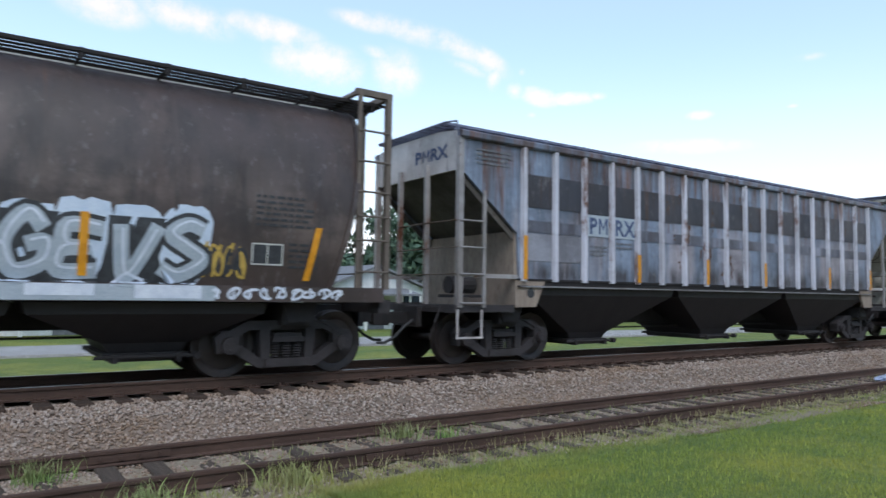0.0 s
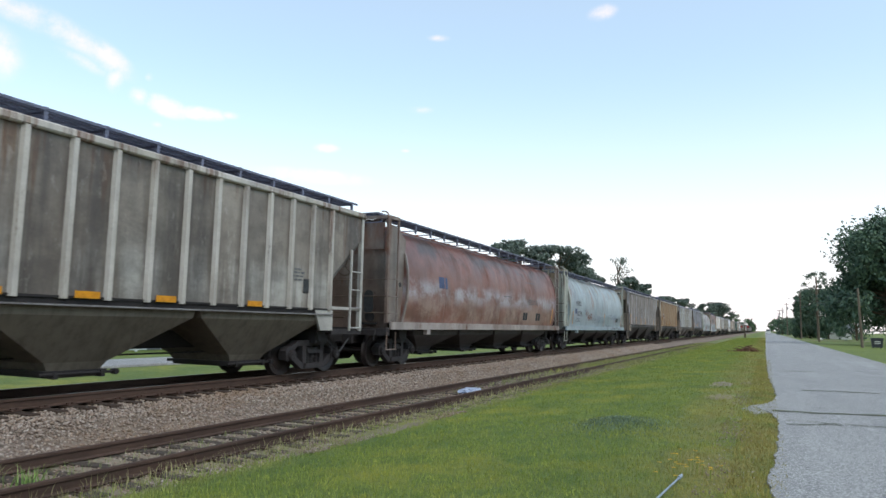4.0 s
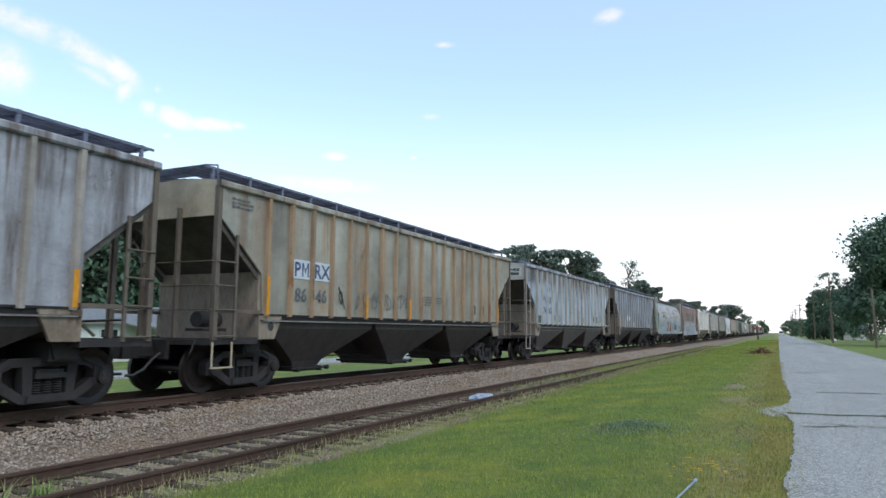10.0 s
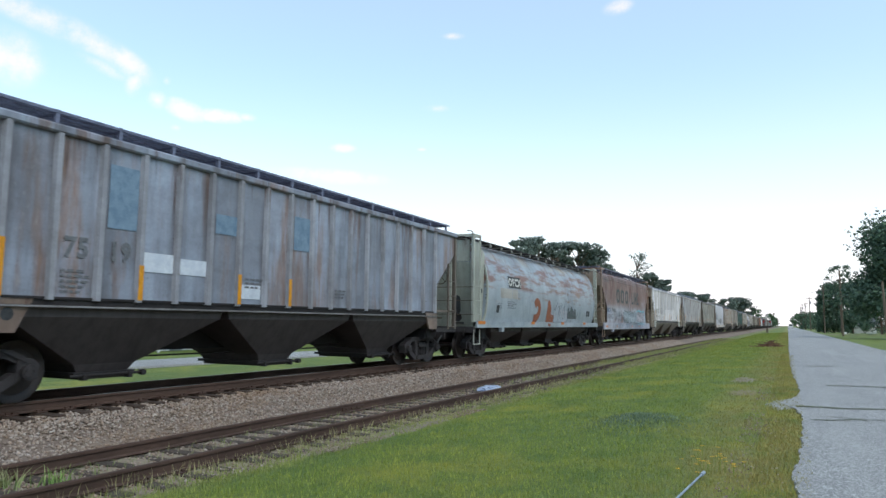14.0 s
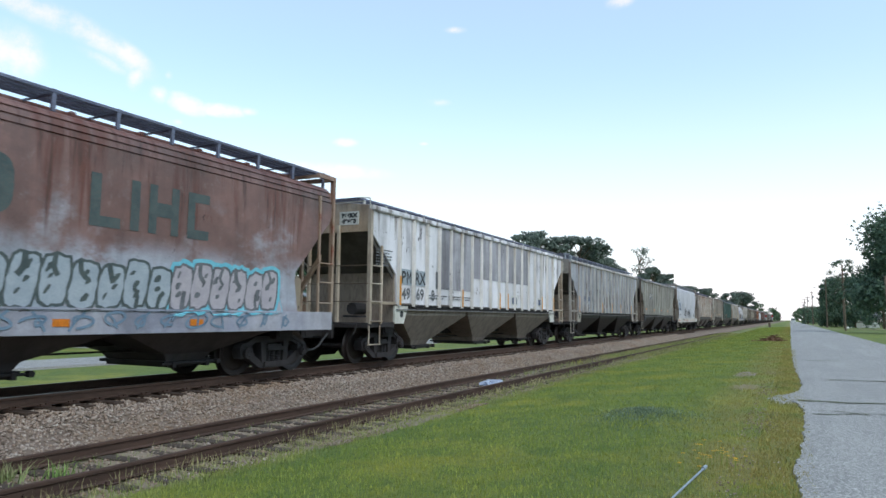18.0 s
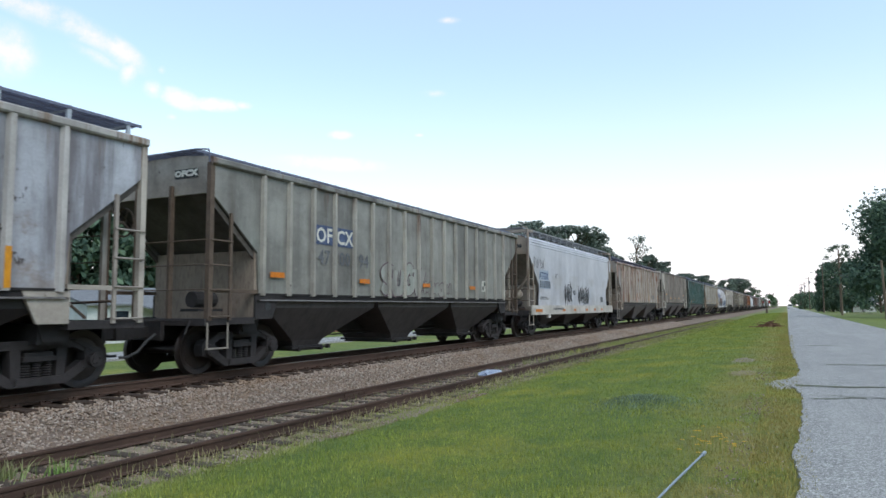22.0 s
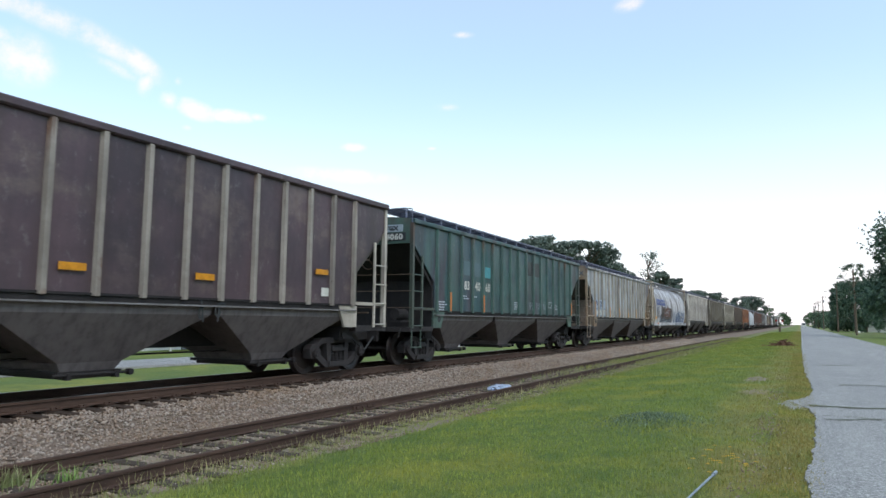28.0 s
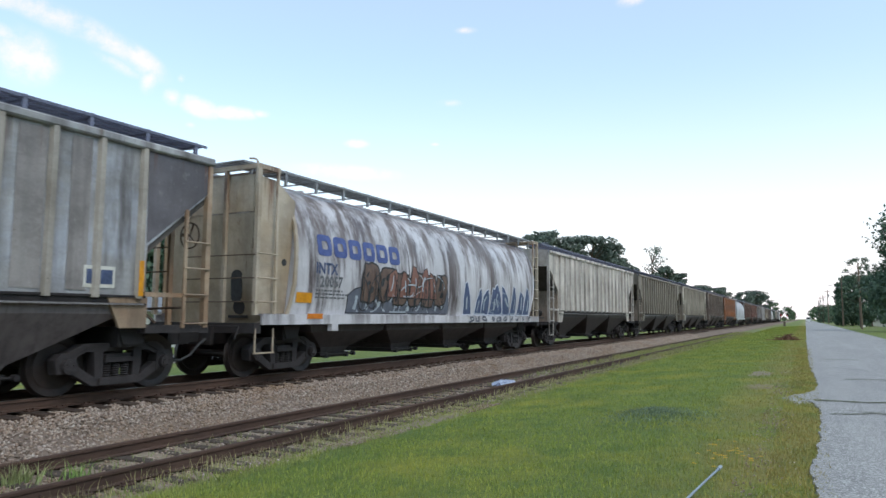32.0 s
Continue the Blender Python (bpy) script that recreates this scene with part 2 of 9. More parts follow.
    flake = n.noise(6.5, 9, 0.78, (1, 1, 0.5), (3 * s, s, 7))
    c = n.mix(n.times(n.span(flake, 0.57, 0.63), 0.16 * streak + 0.02), c, lin("d6d4d0"))
    c = n.mix(n.times(n.span(flake, 0.43, 0.37), 0.22 * streak + 0.02), c, lin(grime_col))
    smear = n.noise(3.2, 6, 0.7, (1, 0.5, 1.6), (s, 4 * s, 2))
    c = n.mix(n.times(n.span(smear, 0.54, 0.68), 0.30 * grime), c, lin(grime_col))
    if chips > 0:
        cell = n.noise(2.6, 7, 0.72, (1, 1, 0.7), (5 * s, 2 * s, 3))
        c = n.mix(n.times(n.span(cell, 0.70 - 0.07 * chips, 0.715 - 0.07 * chips), 0.85), c, lin("33241e"))
    fine = n.noise(38, 4, 0.7, (1, 1, 0.6))
    c = n.mix(n.span(fine, 0.35, 0.7, 0.0, 0.16), c, lin(grime_col))
    n.bump(n.noise(1.5, 5, 0.55, (1, 1, 0.6), (s, 0, 0)), 0.5, 0.03)
    n.link(n.span(rb, 0.4, 0.8, 0.36, 0.8), n.bsdf.inputs["Roughness"])
    return n.colour(c)


def rib_dirt(mat, gap, amount=0.6, dirt="40332d"):
    """Dirt and rust that gather beside the ribs of a wagon's side, in uneven runs."""
    nt = mat.node_tree
    bsdf = nt.nodes["Principled BSDF"]
    src = bsdf.inputs["Base Color"].links[0].from_socket
    N, L = nt.nodes.new, nt.links.new
    co, sep = N("ShaderNodeTexCoord"), N("ShaderNodeSeparateXYZ")
    L(co.outputs["Object"], sep.inputs[0])
    last = sep.outputs[1]
    for op, v in (("SUBTRACT", 1.6), ("DIVIDE", gap), ("FRACT", None), ("SUBTRACT", 0.5), ("ABSOLUTE", None)):
        m = N("ShaderNodeMath")
        m.operation = op
        L(last, m.inputs[0])
        if v is not None:
            m.inputs[1].default_value = v
        last = m.outputs[0]
    edge = N("ShaderNodeMapRange")
    edge.interpolation_type = "SMOOTHSTEP"
    edge.inputs[1].default_value, edge.inputs[2].default_value = 0.22, 0.47
    L(last, edge.inputs[0])
    mp, nz = N("ShaderNodeMapping"), N("ShaderNodeTexNoise")
    mp.inputs["Scale"].default_value = (1, 1, 0.35)
    mp.inputs["Location"].default_value = (gap * 91, gap * 37, 0)
    L(co.outputs["Object"], mp.inputs[0])
    L(mp.outputs[0], nz.inputs["Vector"])
    nz.inputs["Scale"].default_value, nz.inputs["Detail"].default_value = 1.7, 5.0
    run = N("ShaderNodeMapRange")
    run.inputs[1].default_value, run.inputs[2].default_value, run.inputs[4].default_value = 0.36, 0.66, amount
    L(nz.outputs["Fac"], run.inputs[0])
    mul = N("ShaderNodeMath")
    mul.operation = "MULTIPLY"
    L(edge.outputs[0], mul.inputs[0])
    L(run.outputs[0], mul.inputs[1])
    # each sheet between two ribs has faded by itself
    cell = sep.outputs[1]
    for op, v in (("SUBTRACT", 1.6), ("DIVIDE", gap), ("FLOOR", None), ("ADD", gap * 531)):
        m = N("ShaderNodeMath")
        m.operation = op
        L(cell, m.inputs[0])
        if v is not None:
            m.inputs[1].default_value = v
        cell = m.outputs[0]
    toss = N("ShaderNodeTexWhiteNoise")
    toss.noise_dimensions = "1D"
    L(cell, toss.inputs["W"])
    tone = N("ShaderNodeMapRange")
    tone.inputs[3].default_value, tone.inputs[4].default_value = 0.80, 1.12
    L(toss.outputs["Value"], tone.inputs[0])
    fade = N("ShaderNodeVectorMath")
    fade.operation = "SCALE"
    L(src, fade.inputs[0])
    L(tone.outputs[0], fade.inputs["Scale"])
    mix = N("ShaderNodeMix")
    mix.data_type = "RGBA"
    L(mul.outputs[0], mix.inputs["Factor"])
    L(fade.outputs[0], mix.inputs["A"])
    mix.inputs["B"].default_value = lin(dirt)
    L(mix.outputs["Result"], bsdf.inputs["Base Color"])


def plain(name, a, b, rough=0.7, metal=0.0, scale=6.0, bump=0.2, dist=0.01, stretch=(1, 1, 1), c=None):
    n = Nodes(name, rough, metal)
    f = n.noise(scale, 6, 0.65, stretch)
    col = n.mix(n.span(f, 0.32, 0.68), lin(a), lin(b))
    g = n.noise(scale * 9, 4, 0.7, stretch)
    col = n.mix(n.span(g, 0.4, 0.75, 0, 0.5), col, lin(c or b))
    n.bump(g, bump, dist)
    return n.colour(col)


M = {}
M["under"] = plain("grimy_underframe", "1c191b", "2a2627", 0.85, 0.0, 1.4, 0.3, c="1a1617")
M["hopper"] = plain("dusty_hopper_steel", "352f30", "474040", 0.7, 0.0, 0.8, 0.2, 0.02, (1, 1, 0.3), "262021")
M["hopper_dark"] = plain("black_hopper_steel", "171417", "242022", 0.6, 0.0, 0.8, 0.2, 0.02, (1, 1, 0.3), "181416")
M["hopper_light"] = plain("grey_dusty_hopper_steel", "5e5657", "736a6a", 0.75, 0.0, 0.8, 0.2, 0.02, (1, 1, 0.3), "352e2d")
M["hopper_pale"] = plain("pale_dusty_hopper_steel", "756a62", "8a7e74", 0.8, 0.0, 0.8, 0.2, 0.02, (1, 1, 0.3), "4c433d")
M["scab"] = plain("blackened_bare_steel", "2c2828", "423a37", 0.85, 0.0, 9.0, 0.3, c="4c3a30")
M["scab_rust"] = plain("flaking_rust_scab", "52392c", "684a38", 0.9, 0.0, 7.0, 0.4, c="3c2a22")
# sill's shadow put into a near-black colour; boards and end sheets share it
M["dark_steel"] = plain("sill_shadow_steel", "1d1a1c", "2c2728", 0.85, 0.0, 2.0, 0.2, c="181517")
M["lip"] = plain("pale_sill_edge", "8d8a8c", "6f6a6a", 0.6, 0.1, 1.5, 0.1, c="4c4542", stretch=(1, 1, 1))
M["hopper_tan"] = plain("tan_dusty_hopper_steel", "554c42", "6a6156", 0.8, 0.0, 0.8, 0.2, 0.02, (1, 1, 0.3), "3a322c")
M["truck"] = plain("dusty_cast_steel", "272425", "373234", 0.85, 0.0, 2.5, 0.4, c="1f1b1b")
M["wheel"] = plain("rolled_wheel_steel", "231f20", "332b2a", 0.5, 0.3, 5.0, 0.3, c="43322a")
M["bulk"] = plain("rust_tinged_bulkhead", "81746a", "96877a", 0.85, 0.0, 1.6, 0.2, c="52392c", stretch=(1, 1, 0.3))
# slope sheets: the open end's shade is put into this darker grey
M["recess"] = plain("shaded_end_sheet", "494441", "625c58", 0.85, 0.0, 1.2, 0.2, c="453a34")
M["grating"] = plain("galvanised_grating", "62667a", "7a7e92", 0.55, 0.4, 4.0, 0.2, c="3d3d40")
M["yellow"] = plain("amber_reflector_tape", "e59b1e", "c98212", 0.4, 0.0, 6.0, 0.05, c="8a6426")
M["orange"] = plain("orange_reflector_tape", "df7f1d", "c8701a", 0.4, 0.0, 6.0, 0.05, c="8a5426")
M["black"] = plain("black_stencil_paint", "1e1f22", "333538", 0.7, 0.0, 9.0, 0.05, c="55565a")
M["grey_letter"] = plain("faded_stencil_paint", "4a4c52", "6b6d72", 0.7, 0.0, 9.0, 0.05, c="8b8b8b")
M["white"] = plain("chalky_white_paint", "d8d6d0", "c2c0b8", 0.7, 0.0, 3.0, 0.05, c="a5a198")
M["navy"] = plain("faded_navy_paint", "2e3c5a", "46557a", 0.7, 0.0, 5.0, 0.05, c="6f7a92")
M["blue"] = plain("blue_spray_paint", "2f57a8", "3d6bc0", 0.6, 0.0, 5.0, 0.05, c="6a86b8")
M["pink"] = plain("pink_spray_paint", "c99a9c", "d8aeb0", 0.6, 0.0, 5.0, 0.05, c="b58a8c")
M["teal"] = plain("teal_spray_paint", "3f8a94", "57a0a8", 0.6, 0.0, 5.0, 0.05, c="2d6a74")
M["lilac"] = plain("lilac_spray_paint", "8a86ae", "a09cc4", 0.6, 0.0, 5.0, 0.05, c="77739a")
M["silver"] = plain("silver_spray_paint", "d6dae2", "bfc5d2", 0.5, 0.1, 5.0, 0.05, c="a4aab8")
M["redox"] = plain("red_brown_spray_paint", "7a4638", "925646", 0.7, 0.0, 5.0, 0.05, c="5a3028")
M["cyan"] = plain("cyan_spray_paint", "63b4c8", "7cc4d4", 0.6, 0.0, 5.0, 0.05, c="4a90a8")
M["greyblue"] = plain("greyblue_spray_paint", "60788e", "7a90a4", 0.6, 0.0, 5.0, 0.05, c="4d6478")
M["navygrey"] = plain("faded_dark_green_paint", "3a4a4c", "4c5a5a", 0.7, 0.0, 4.0, 0.05, c="6a5a54")
M["greyblue_pale"] = plain("pale_bluegrey_patch", "9aa6b8", "a8b2c2", 0.7, 0.0, 2.0, 0.05, c="8a96a8")
M["greyblue_box"] = plain("bluegrey_box_paint", "76869c", "8694a8", 0.7, 0.0, 2.0, 0.05, c="66768c")
M["lilac_grey"] = plain("faded_lilac_patch", "5c7078", "52686e", 0.7, 0.0, 3.0, 0.05, c="586c70")
M["pale_grating"] = plain("pale_galvanised_grating", "9a9ca0", "84868a", 0.55, 0.3, 4.0, 0.2, c="6e7074")

M["mauve"] = plain("dark_mauve_spray_paint", "55424c", "6a525c", 0.6, 0.0, 5.0, 0.05, c="46363e")
M["mint"] = plain("mint_spray_paint", "a9c4b6", "b8d0c2", 0.6, 0.0, 5.0, 0.05, c="94b0a4")
M["dull_red"] = plain("stained_red_spray_paint", "7a5248", "8a6256", 0.7, 0.0, 3.0, 0.05, c="64463e")
M["amber"] = plain("amber_spray_paint", "c2a04c", "b08e40", 0.6, 0.0, 5.0, 0.05, c="8f7634")
M["silver_grey"] = plain("grey_silver_spray_paint", "98a2ac", "a8b0b8", 0.6, 0.0, 4.0, 0.05, c="7e8892")
M["rosy_grey"] = plain("rosy_grey_spray_paint", "a8a0a8", "b6aeb4", 0.6, 0.0, 4.0, 0.05, c="8e868e")
M["rust_spray"] = plain("rust_orange_spray_paint", "94563c", "865038", 0.7, 0.0, 3.0, 0.05, c="6e4432")
M["halo"] = plain("pale_blue_spray_haze", "b4c2d4", "c4cedc", 0.6, 0.0, 4.0, 0.05, c="98a6ba")
M["name_blue"] = plain("faded_blue_name_paint", "34447e", "45568e", 0.6, 0.0, 4.0, 0.05, c="6a76a0")
M["umber"] = plain("umber_spray_paint", "5c4840", "705a50", 0.6, 0.0, 4.0, 0.05, c="453630")
M["slate"] = plain("slate_spray_paint", "565a68", "686c78", 0.6, 0.0, 4.0, 0.05, c="444652")
M["hatch_pale"] = plain("chalky_hatch_paint", "96948f", "aaa8a2", 0.75, 0.0, 1.5, 0.1, c="6e6a64")
M["rung"] = plain("brown_rung_steel", "54453c", "66564a", 0.8, 0.0, 5.0, 0.2, c="3f342d")
M["post_brown"] = plain("grimy_brown_post_paint", "5c524b", "70655c", 0.8, 0.0, 2.5, 0.15, c="4c4038", stretch=(1, 1, 0.3))
M["cream"] = plain("dirty_cream_paint", "b8b2a2", "c6c1b2", 0.75, 0.0, 3.0, 0.05, c="948c7c")


# ---- mesh helpers ----
def box(bm, x0, x1, y0, y1, z0, z1):
    v = [bm.verts.new((x, y, z)) for z in (z0, z1) for y in (y0, y1) for x in (x0, x1)]
    for f in ((0, 2, 3, 1), (4, 5, 7, 6), (0, 1, 5, 4), (2, 6, 7, 3), (0, 4, 6, 2), (1, 3, 7, 5)):
        bm.faces.new([v[i] for i in f])
    return v


def rod(bm, p0, p1, r, n=6, r1=None):
    p0, p1 = Vector(p0), Vector(p1)
    d = (p1 - p0)
    q = d.to_track_quat("Z", "Y").to_matrix()
    rings = []
    for p, rr in ((p0, r), (p1, r if r1 is None else r1)):
        rings.append([bm.verts.new(p + q @ Vector((rr * math.cos(2 * math.pi * i / n), rr * math.sin(2 * math.pi * i / n), 0))) for i in range(n)])
    for i in range(n):
        j = (i + 1) % n
        bm.faces.new((rings[0][i], rings[0][j], rings[1][j], rings[1][i]))
    bm.faces.new(list(reversed(rings[0])))
    bm.faces.new(rings[1])


def tube(bm, pts, r, n=6):
    """One round bar along a bent line."""
    pts = [Vector(p) for p in pts]
    rings = []
    for i, p in enumerate(pts):
        q = (pts[min(i + 1, len(pts) - 1)] - pts[max(i - 1, 0)]).to_track_quat("Z", "Y").to_matrix()
        rings.append([bm.verts.new(p + q @ Vector((r * math.cos(2 * math.pi * k / n), r * math.sin(2 * math.pi * k / n), 0))) for k in range(n)])
    for a, b in zip(rings, rings[1:]):
        for k in range(n):
            bm.faces.new((a[k], a[(k + 1) % n], b[(k + 1) % n], b[k]))
    bm.faces.new(list(reversed(rings[0])))
    bm.faces.new(rings[-1])


def prism_x(bm, prof, x0, x1):
    """A (y, z) outline carried from x0 to x1."""
    a = [bm.verts.new((x0, y, z)) for y, z in prof]
    b = [bm.verts.new((x1, y, z)) for y, z in prof]
    k = len(prof)
    for i in range(k):
        j = (i + 1) % k
        bm.faces.new((a[i], b[i], b[j], a[j]))
    bm.faces.new(a)
    bm.faces.new(list(reversed(b)))


def prism_y(bm, prof, y0, y1):
    """An (x, z) outline carried from y0 to y1."""
    a = [bm.verts.new((x, y0, z)) for x, z in prof]
    b = [bm.verts.new((x, y1, z)) for x, z in prof]
    k = len(prof)
    for i in range(k):
        j = (i + 1) % k
        bm.faces.new((a[j], b[j], b[i], a[i]))
    bm.faces.new(list(reversed(a)))
    bm.faces.new(b)


def mesh_from(bm, name, smooth=False):
    bmesh.ops.recalc_face_normals(bm, faces=bm.faces)
    me = bpy.data.meshes.new(name)
    bm.to_mesh(me)
    bm.free()
    me.materials.append(None)
    if smooth:
        me.polygons.foreach_set("use_smooth", [True] * len(me.polygons))
        me.set_sharp_from_angle(angle=radians(40))
    return me


MESHES = {}


def mesh(key, fill, smooth=False):
    if key not in MESHES:
        bm = bmesh.new()
        fill(bm)
        MESHES[key] = mesh_from(bm, key.split("|")[0], smooth)
    return MESHES[key]


def place(name, me, material, parent=None, at=(0, 0, 0), label=""):
    """An object of its own on a shared mesh, with its own material."""
    ob = new(name, me)
    ob.material_slots[0].link = "OBJECT"
    ob.material_slots[0].material = material
    ob.location = at
    if parent is not None:
        ob.parent = parent
    if label:
        tagged(ob, label)
    return ob


def part(name, bm, material, parent=None, label="", smooth=False):
    ob = new(name, mesh_from(bm, name, smooth))
    ob.data.materials[0] = material
    if parent is not None:
        ob.parent = parent
    if label:
        tagged(ob, label)
    return ob


def fast_mesh(name, verts, faces, material, smooth=False):
    """A mesh from numpy arrays: verts (n, 3), faces (m, k)."""
    me = bpy.data.meshes.new(name)
    k = faces.shape[1]
    me.vertices.add(len(verts))
    me.vertices.foreach_set("co", np.ascontiguousarray(verts, dtype=np.float32).ravel())
    me.loops.add(faces.size)
    me.loops.foreach_set("vertex_index", np.ascontiguousarray(faces, dtype=np.int32).ravel())
    me.polygons.add(len(faces))
    me.polygons.foreach_set("loop_start", np.arange(0, faces.size, k, dtype=np.int32))
    me.update(calc_edges=True)
    me.materials.append(material)
    if smooth:
        me.polygons.foreach_set("use_smooth", np.ones(len(faces), dtype=bool))
    return me


# ---- hopper wagons: x across (towards the road +), y from the leading end, z from the rail's top ----
MAIN_X, MAIN_Z, SPEED, WHEEL_R = -11.9, 0.34, 11.25, 0.457
TRUCK_SIZE = 1.09      # heavy trucks: longer and taller than the parts as drawn
RIB_IN, RIB_TOP, RIB_SILL = 1.55, 4.42, 1.66
CYL = [(1.38, 1.50), (1.65, 1.55), (2.1, 1.60), (2.6, 1.605), (3.05, 1.57), (3.45, 1.48), (3.8, 1.34), (4.08, 1.17), (4.3, 0.95), (4.42, 0.70)]
FLAT = [(1.40, 1.56), (4.16, 1.56), (4.172, 1.515), (4.188, 1.515), (4.20, 1.545), (4.29, 1.535), (4.302, 1.49), (4.318, 1.49), (4.33, 1.52), (4.42, 1.50), (4.432, 1.455), (4.448, 1.455), (4.46, 1.48), (4.56, 1.38), (4.62, 1.24)]


def side_x(kind, z):
    """Half width of a wagon's side at height z."""
    if kind == "rib":
        return 1.56
    prof = CYL if kind == "cyl" else FLAT
    if z <= prof[0][0] + 0.015:
        return 1.662
    for (za, xa), (zb, xb) in zip(prof, prof[1:]):
        if z <= zb:
            return xa + (xb - xa) * (z - za) / (zb - za)
    return prof[-1][1]


def f_side_frame(bm):
    """Cast side frame: deep top chord, two windows, a low spring seat and a journal box at each end."""
    a, b = -0.09, 0.09
    prism_x(bm, [(-1.00, 0.60), (-0.64, 0.79), (0.64, 0.79), (1.00, 0.60), (0.98, 0.47), (0.58, 0.665), (-0.58, 0.665), (-0.98, 0.47)], a, b)
    prism_x(bm, [(-0.98, 0.47), (-0.80, 0.34), (-0.44, 0.13), (0.44, 0.13), (0.80, 0.34), (0.98, 0.47), (0.70, 0.45), (0.38, 0.245), (-0.38, 0.245), (-0.70, 0.45)], a, b)
    prism_x(bm, [(-0.36, 0.14), (0.36, 0.14), (0.34, 0.26), (-0.34, 0.26)], a * 1.5, b * 1.5)
    for s in (-1, 1):
        prism_x(bm, [(s * 0.27, 0.22), (s * 0.41, 0.24), (s * 0.44, 0.69), (s * 0.28, 0.69)], a * 1.1, b * 1.1)
        prism_x(bm, [(s * 0.74, 0.33), (s * 1.05, 0.35), (s * 1.08, 0.56), (s * 0.99, 0.65), (s * 0.74, 0.66)], a * 1.25, b * 1.2)
        prism_x(bm, [(s * 0.50, 0.77), (s * 0.64, 0.79), (s * 0.98, 0.61), (s * 0.92, 0.57)], a * 1.35, b * 1.35)
        rod(bm, (0.09, s * 0.89, 0.457), (0.20, s * 0.89, 0.457), 0.115, 14)
        rod(bm, (0.20, s * 0.89, 0.457), (0.215, s * 0.89, 0.457), 0.085, 12)
        for k in range(3):
            q = 2.1 * k + 0.5
            rod(bm, (0.21, s * 0.89 + 0.055 * math.cos(q), 0.457 + 0.055 * math.sin(q)), (0.235, s * 0.89 + 0.055 * math.cos(q), 0.457 + 0.055 * math.sin(q)), 0.018, 6)


def f_springs(bm):
    for y in (-0.17, 0.0, 0.17):
        prev = None
        for k in range(13):
            r = 0.080 if k % 2 else 0.052
            ring = [bm.verts.new((0.02 + r * math.cos(a * math.pi / 5), y + r * math.sin(a * math.pi / 5), 0.262 + k * 0.018)) for a in range(10)]
            if prev:
                for a in range(10):
                    bm.faces.new((prev[a], prev[(a + 1) % 10], ring[(a + 1) % 10], ring[a]))
            prev = ring
    box(bm, -0.12, 0.13, -0.25, 0.25, 0.49, 0.56)
    box(bm, -0.12, 0.10, -0.22, 0.22, 0.56, 0.62)


def f_wheelset(bm):
    prof = [(0.0, 0.10), (0.10, 0.10), (0.11, 0.045), (0.34, 0.03), (0.37, 0.055), (0.457, 0.06), (0.462, -0.02), (0.485, -0.045), (0.485, -0.07), (0.38, -0.07), (0.34, -0.03), (0.12, -0.02), (0.11, -0.06), (0.0, -0.06)]
    n = 36
    for s in (-1, 1):
        rings = []
        for r, x in prof:
            rings.append([bm.verts.new((s * (0.765 + x), max(r, 0.001) * math.cos(2 * math.pi * i / n), max(r, 0.001) * math.sin(2 * math.pi * i / n))) for i in range(n)])
        for a, b in zip(rings, rings[1:]):
            for i in range(n):
                j = (i + 1) % n
                bm.faces.new((a[i], a[j], b[j], b[i]))
    rod(bm, (-0.95, 0, 0), (0.95, 0, 0), 0.08, 10)


WHEELSETS = []


def truck(car, y, index):
    t = new("truck")
    t.parent, t.location, t.scale = car, (0, y, 0), (1, TRUCK_SIZE, TRUCK_SIZE)
    def bolster(bm):
        box(bm, -0.95, 0.95, -0.2, 0.2, 0.42, 0.72)
        rod(bm, (-0.7, -0.55, 0.45), (0.7, -0.55, 0.45), 0.06, 6)
        rod(bm, (-0.7, 0.55, 0.45), (0.7, 0.55, 0.45), 0.06, 6)
        for s in (-1, 1):
            for q in (-1, 1):
                box(bm, s * 0.78 - 0.05, s * 0.78 + 0.05, q * 0.40 - 0.03, q * 0.40 + 0.03, 0.30, 0.62)
    place("bolster", mesh("bolster", bolster), M["truck"], t)
    for s in (1, -1):
        f = place("side_frame", mesh("side_frame", f_side_frame), M["truck"], t, (s * 1.02, 0, 0))
        g = place("spring_nest", mesh("spring_nest", f_springs), M["truck"], t, (s * 1.02, 0, 0))
        if s < 0:
            f.rotation_euler = g.rotation_euler = (0, 0, math.pi)
    for dy in (-0.89, 0.89):
        w = place("wheelset", mesh("wheelset", f_wheelset, True), M["wheel"], t, (0, dy, WHEEL_R), "rolled steel wheelset with worn treads")
        WHEELSETS.append((w, dy, index))
    return t


def couplers(car, L):
    def fill(bm):
        box(bm, -0.11, 0.11, -0.62, -0.1, 0.78, 1.0)
        box(bm, -0.17, 0.13, -0.86, -0.6, 0.74, 1.04)
        box(bm, 0.06, 0.18, -0.98, -0.78, 0.76, 1.02)
    twice("coupler", "coupler", fill, M["under"], car, L)
    def lever(bm):
        rod(bm, (0.1, -0.2, 1.12), (1.3, -0.2, 1.12), 0.018, 5)
        rod(bm, (1.3, -0.2, 1.12), (1.3, -0.32, 0.85), 0.018, 5)
    twice("uncoupling_lever", "uncoupling_lever", lever, M["truck"], car, L)
    def hose(bm):
        pts = [(0.35, -0.2, 0.85), (0.36, -0.4, 0.72), (0.34, -0.6, 0.52), (0.3, -0.8, 0.42), (0.25, -0.95, 0.42)]
        tube(bm, pts, 0.03)
    twice("air_hose", "air_hose", hose, M["black"], car, L)


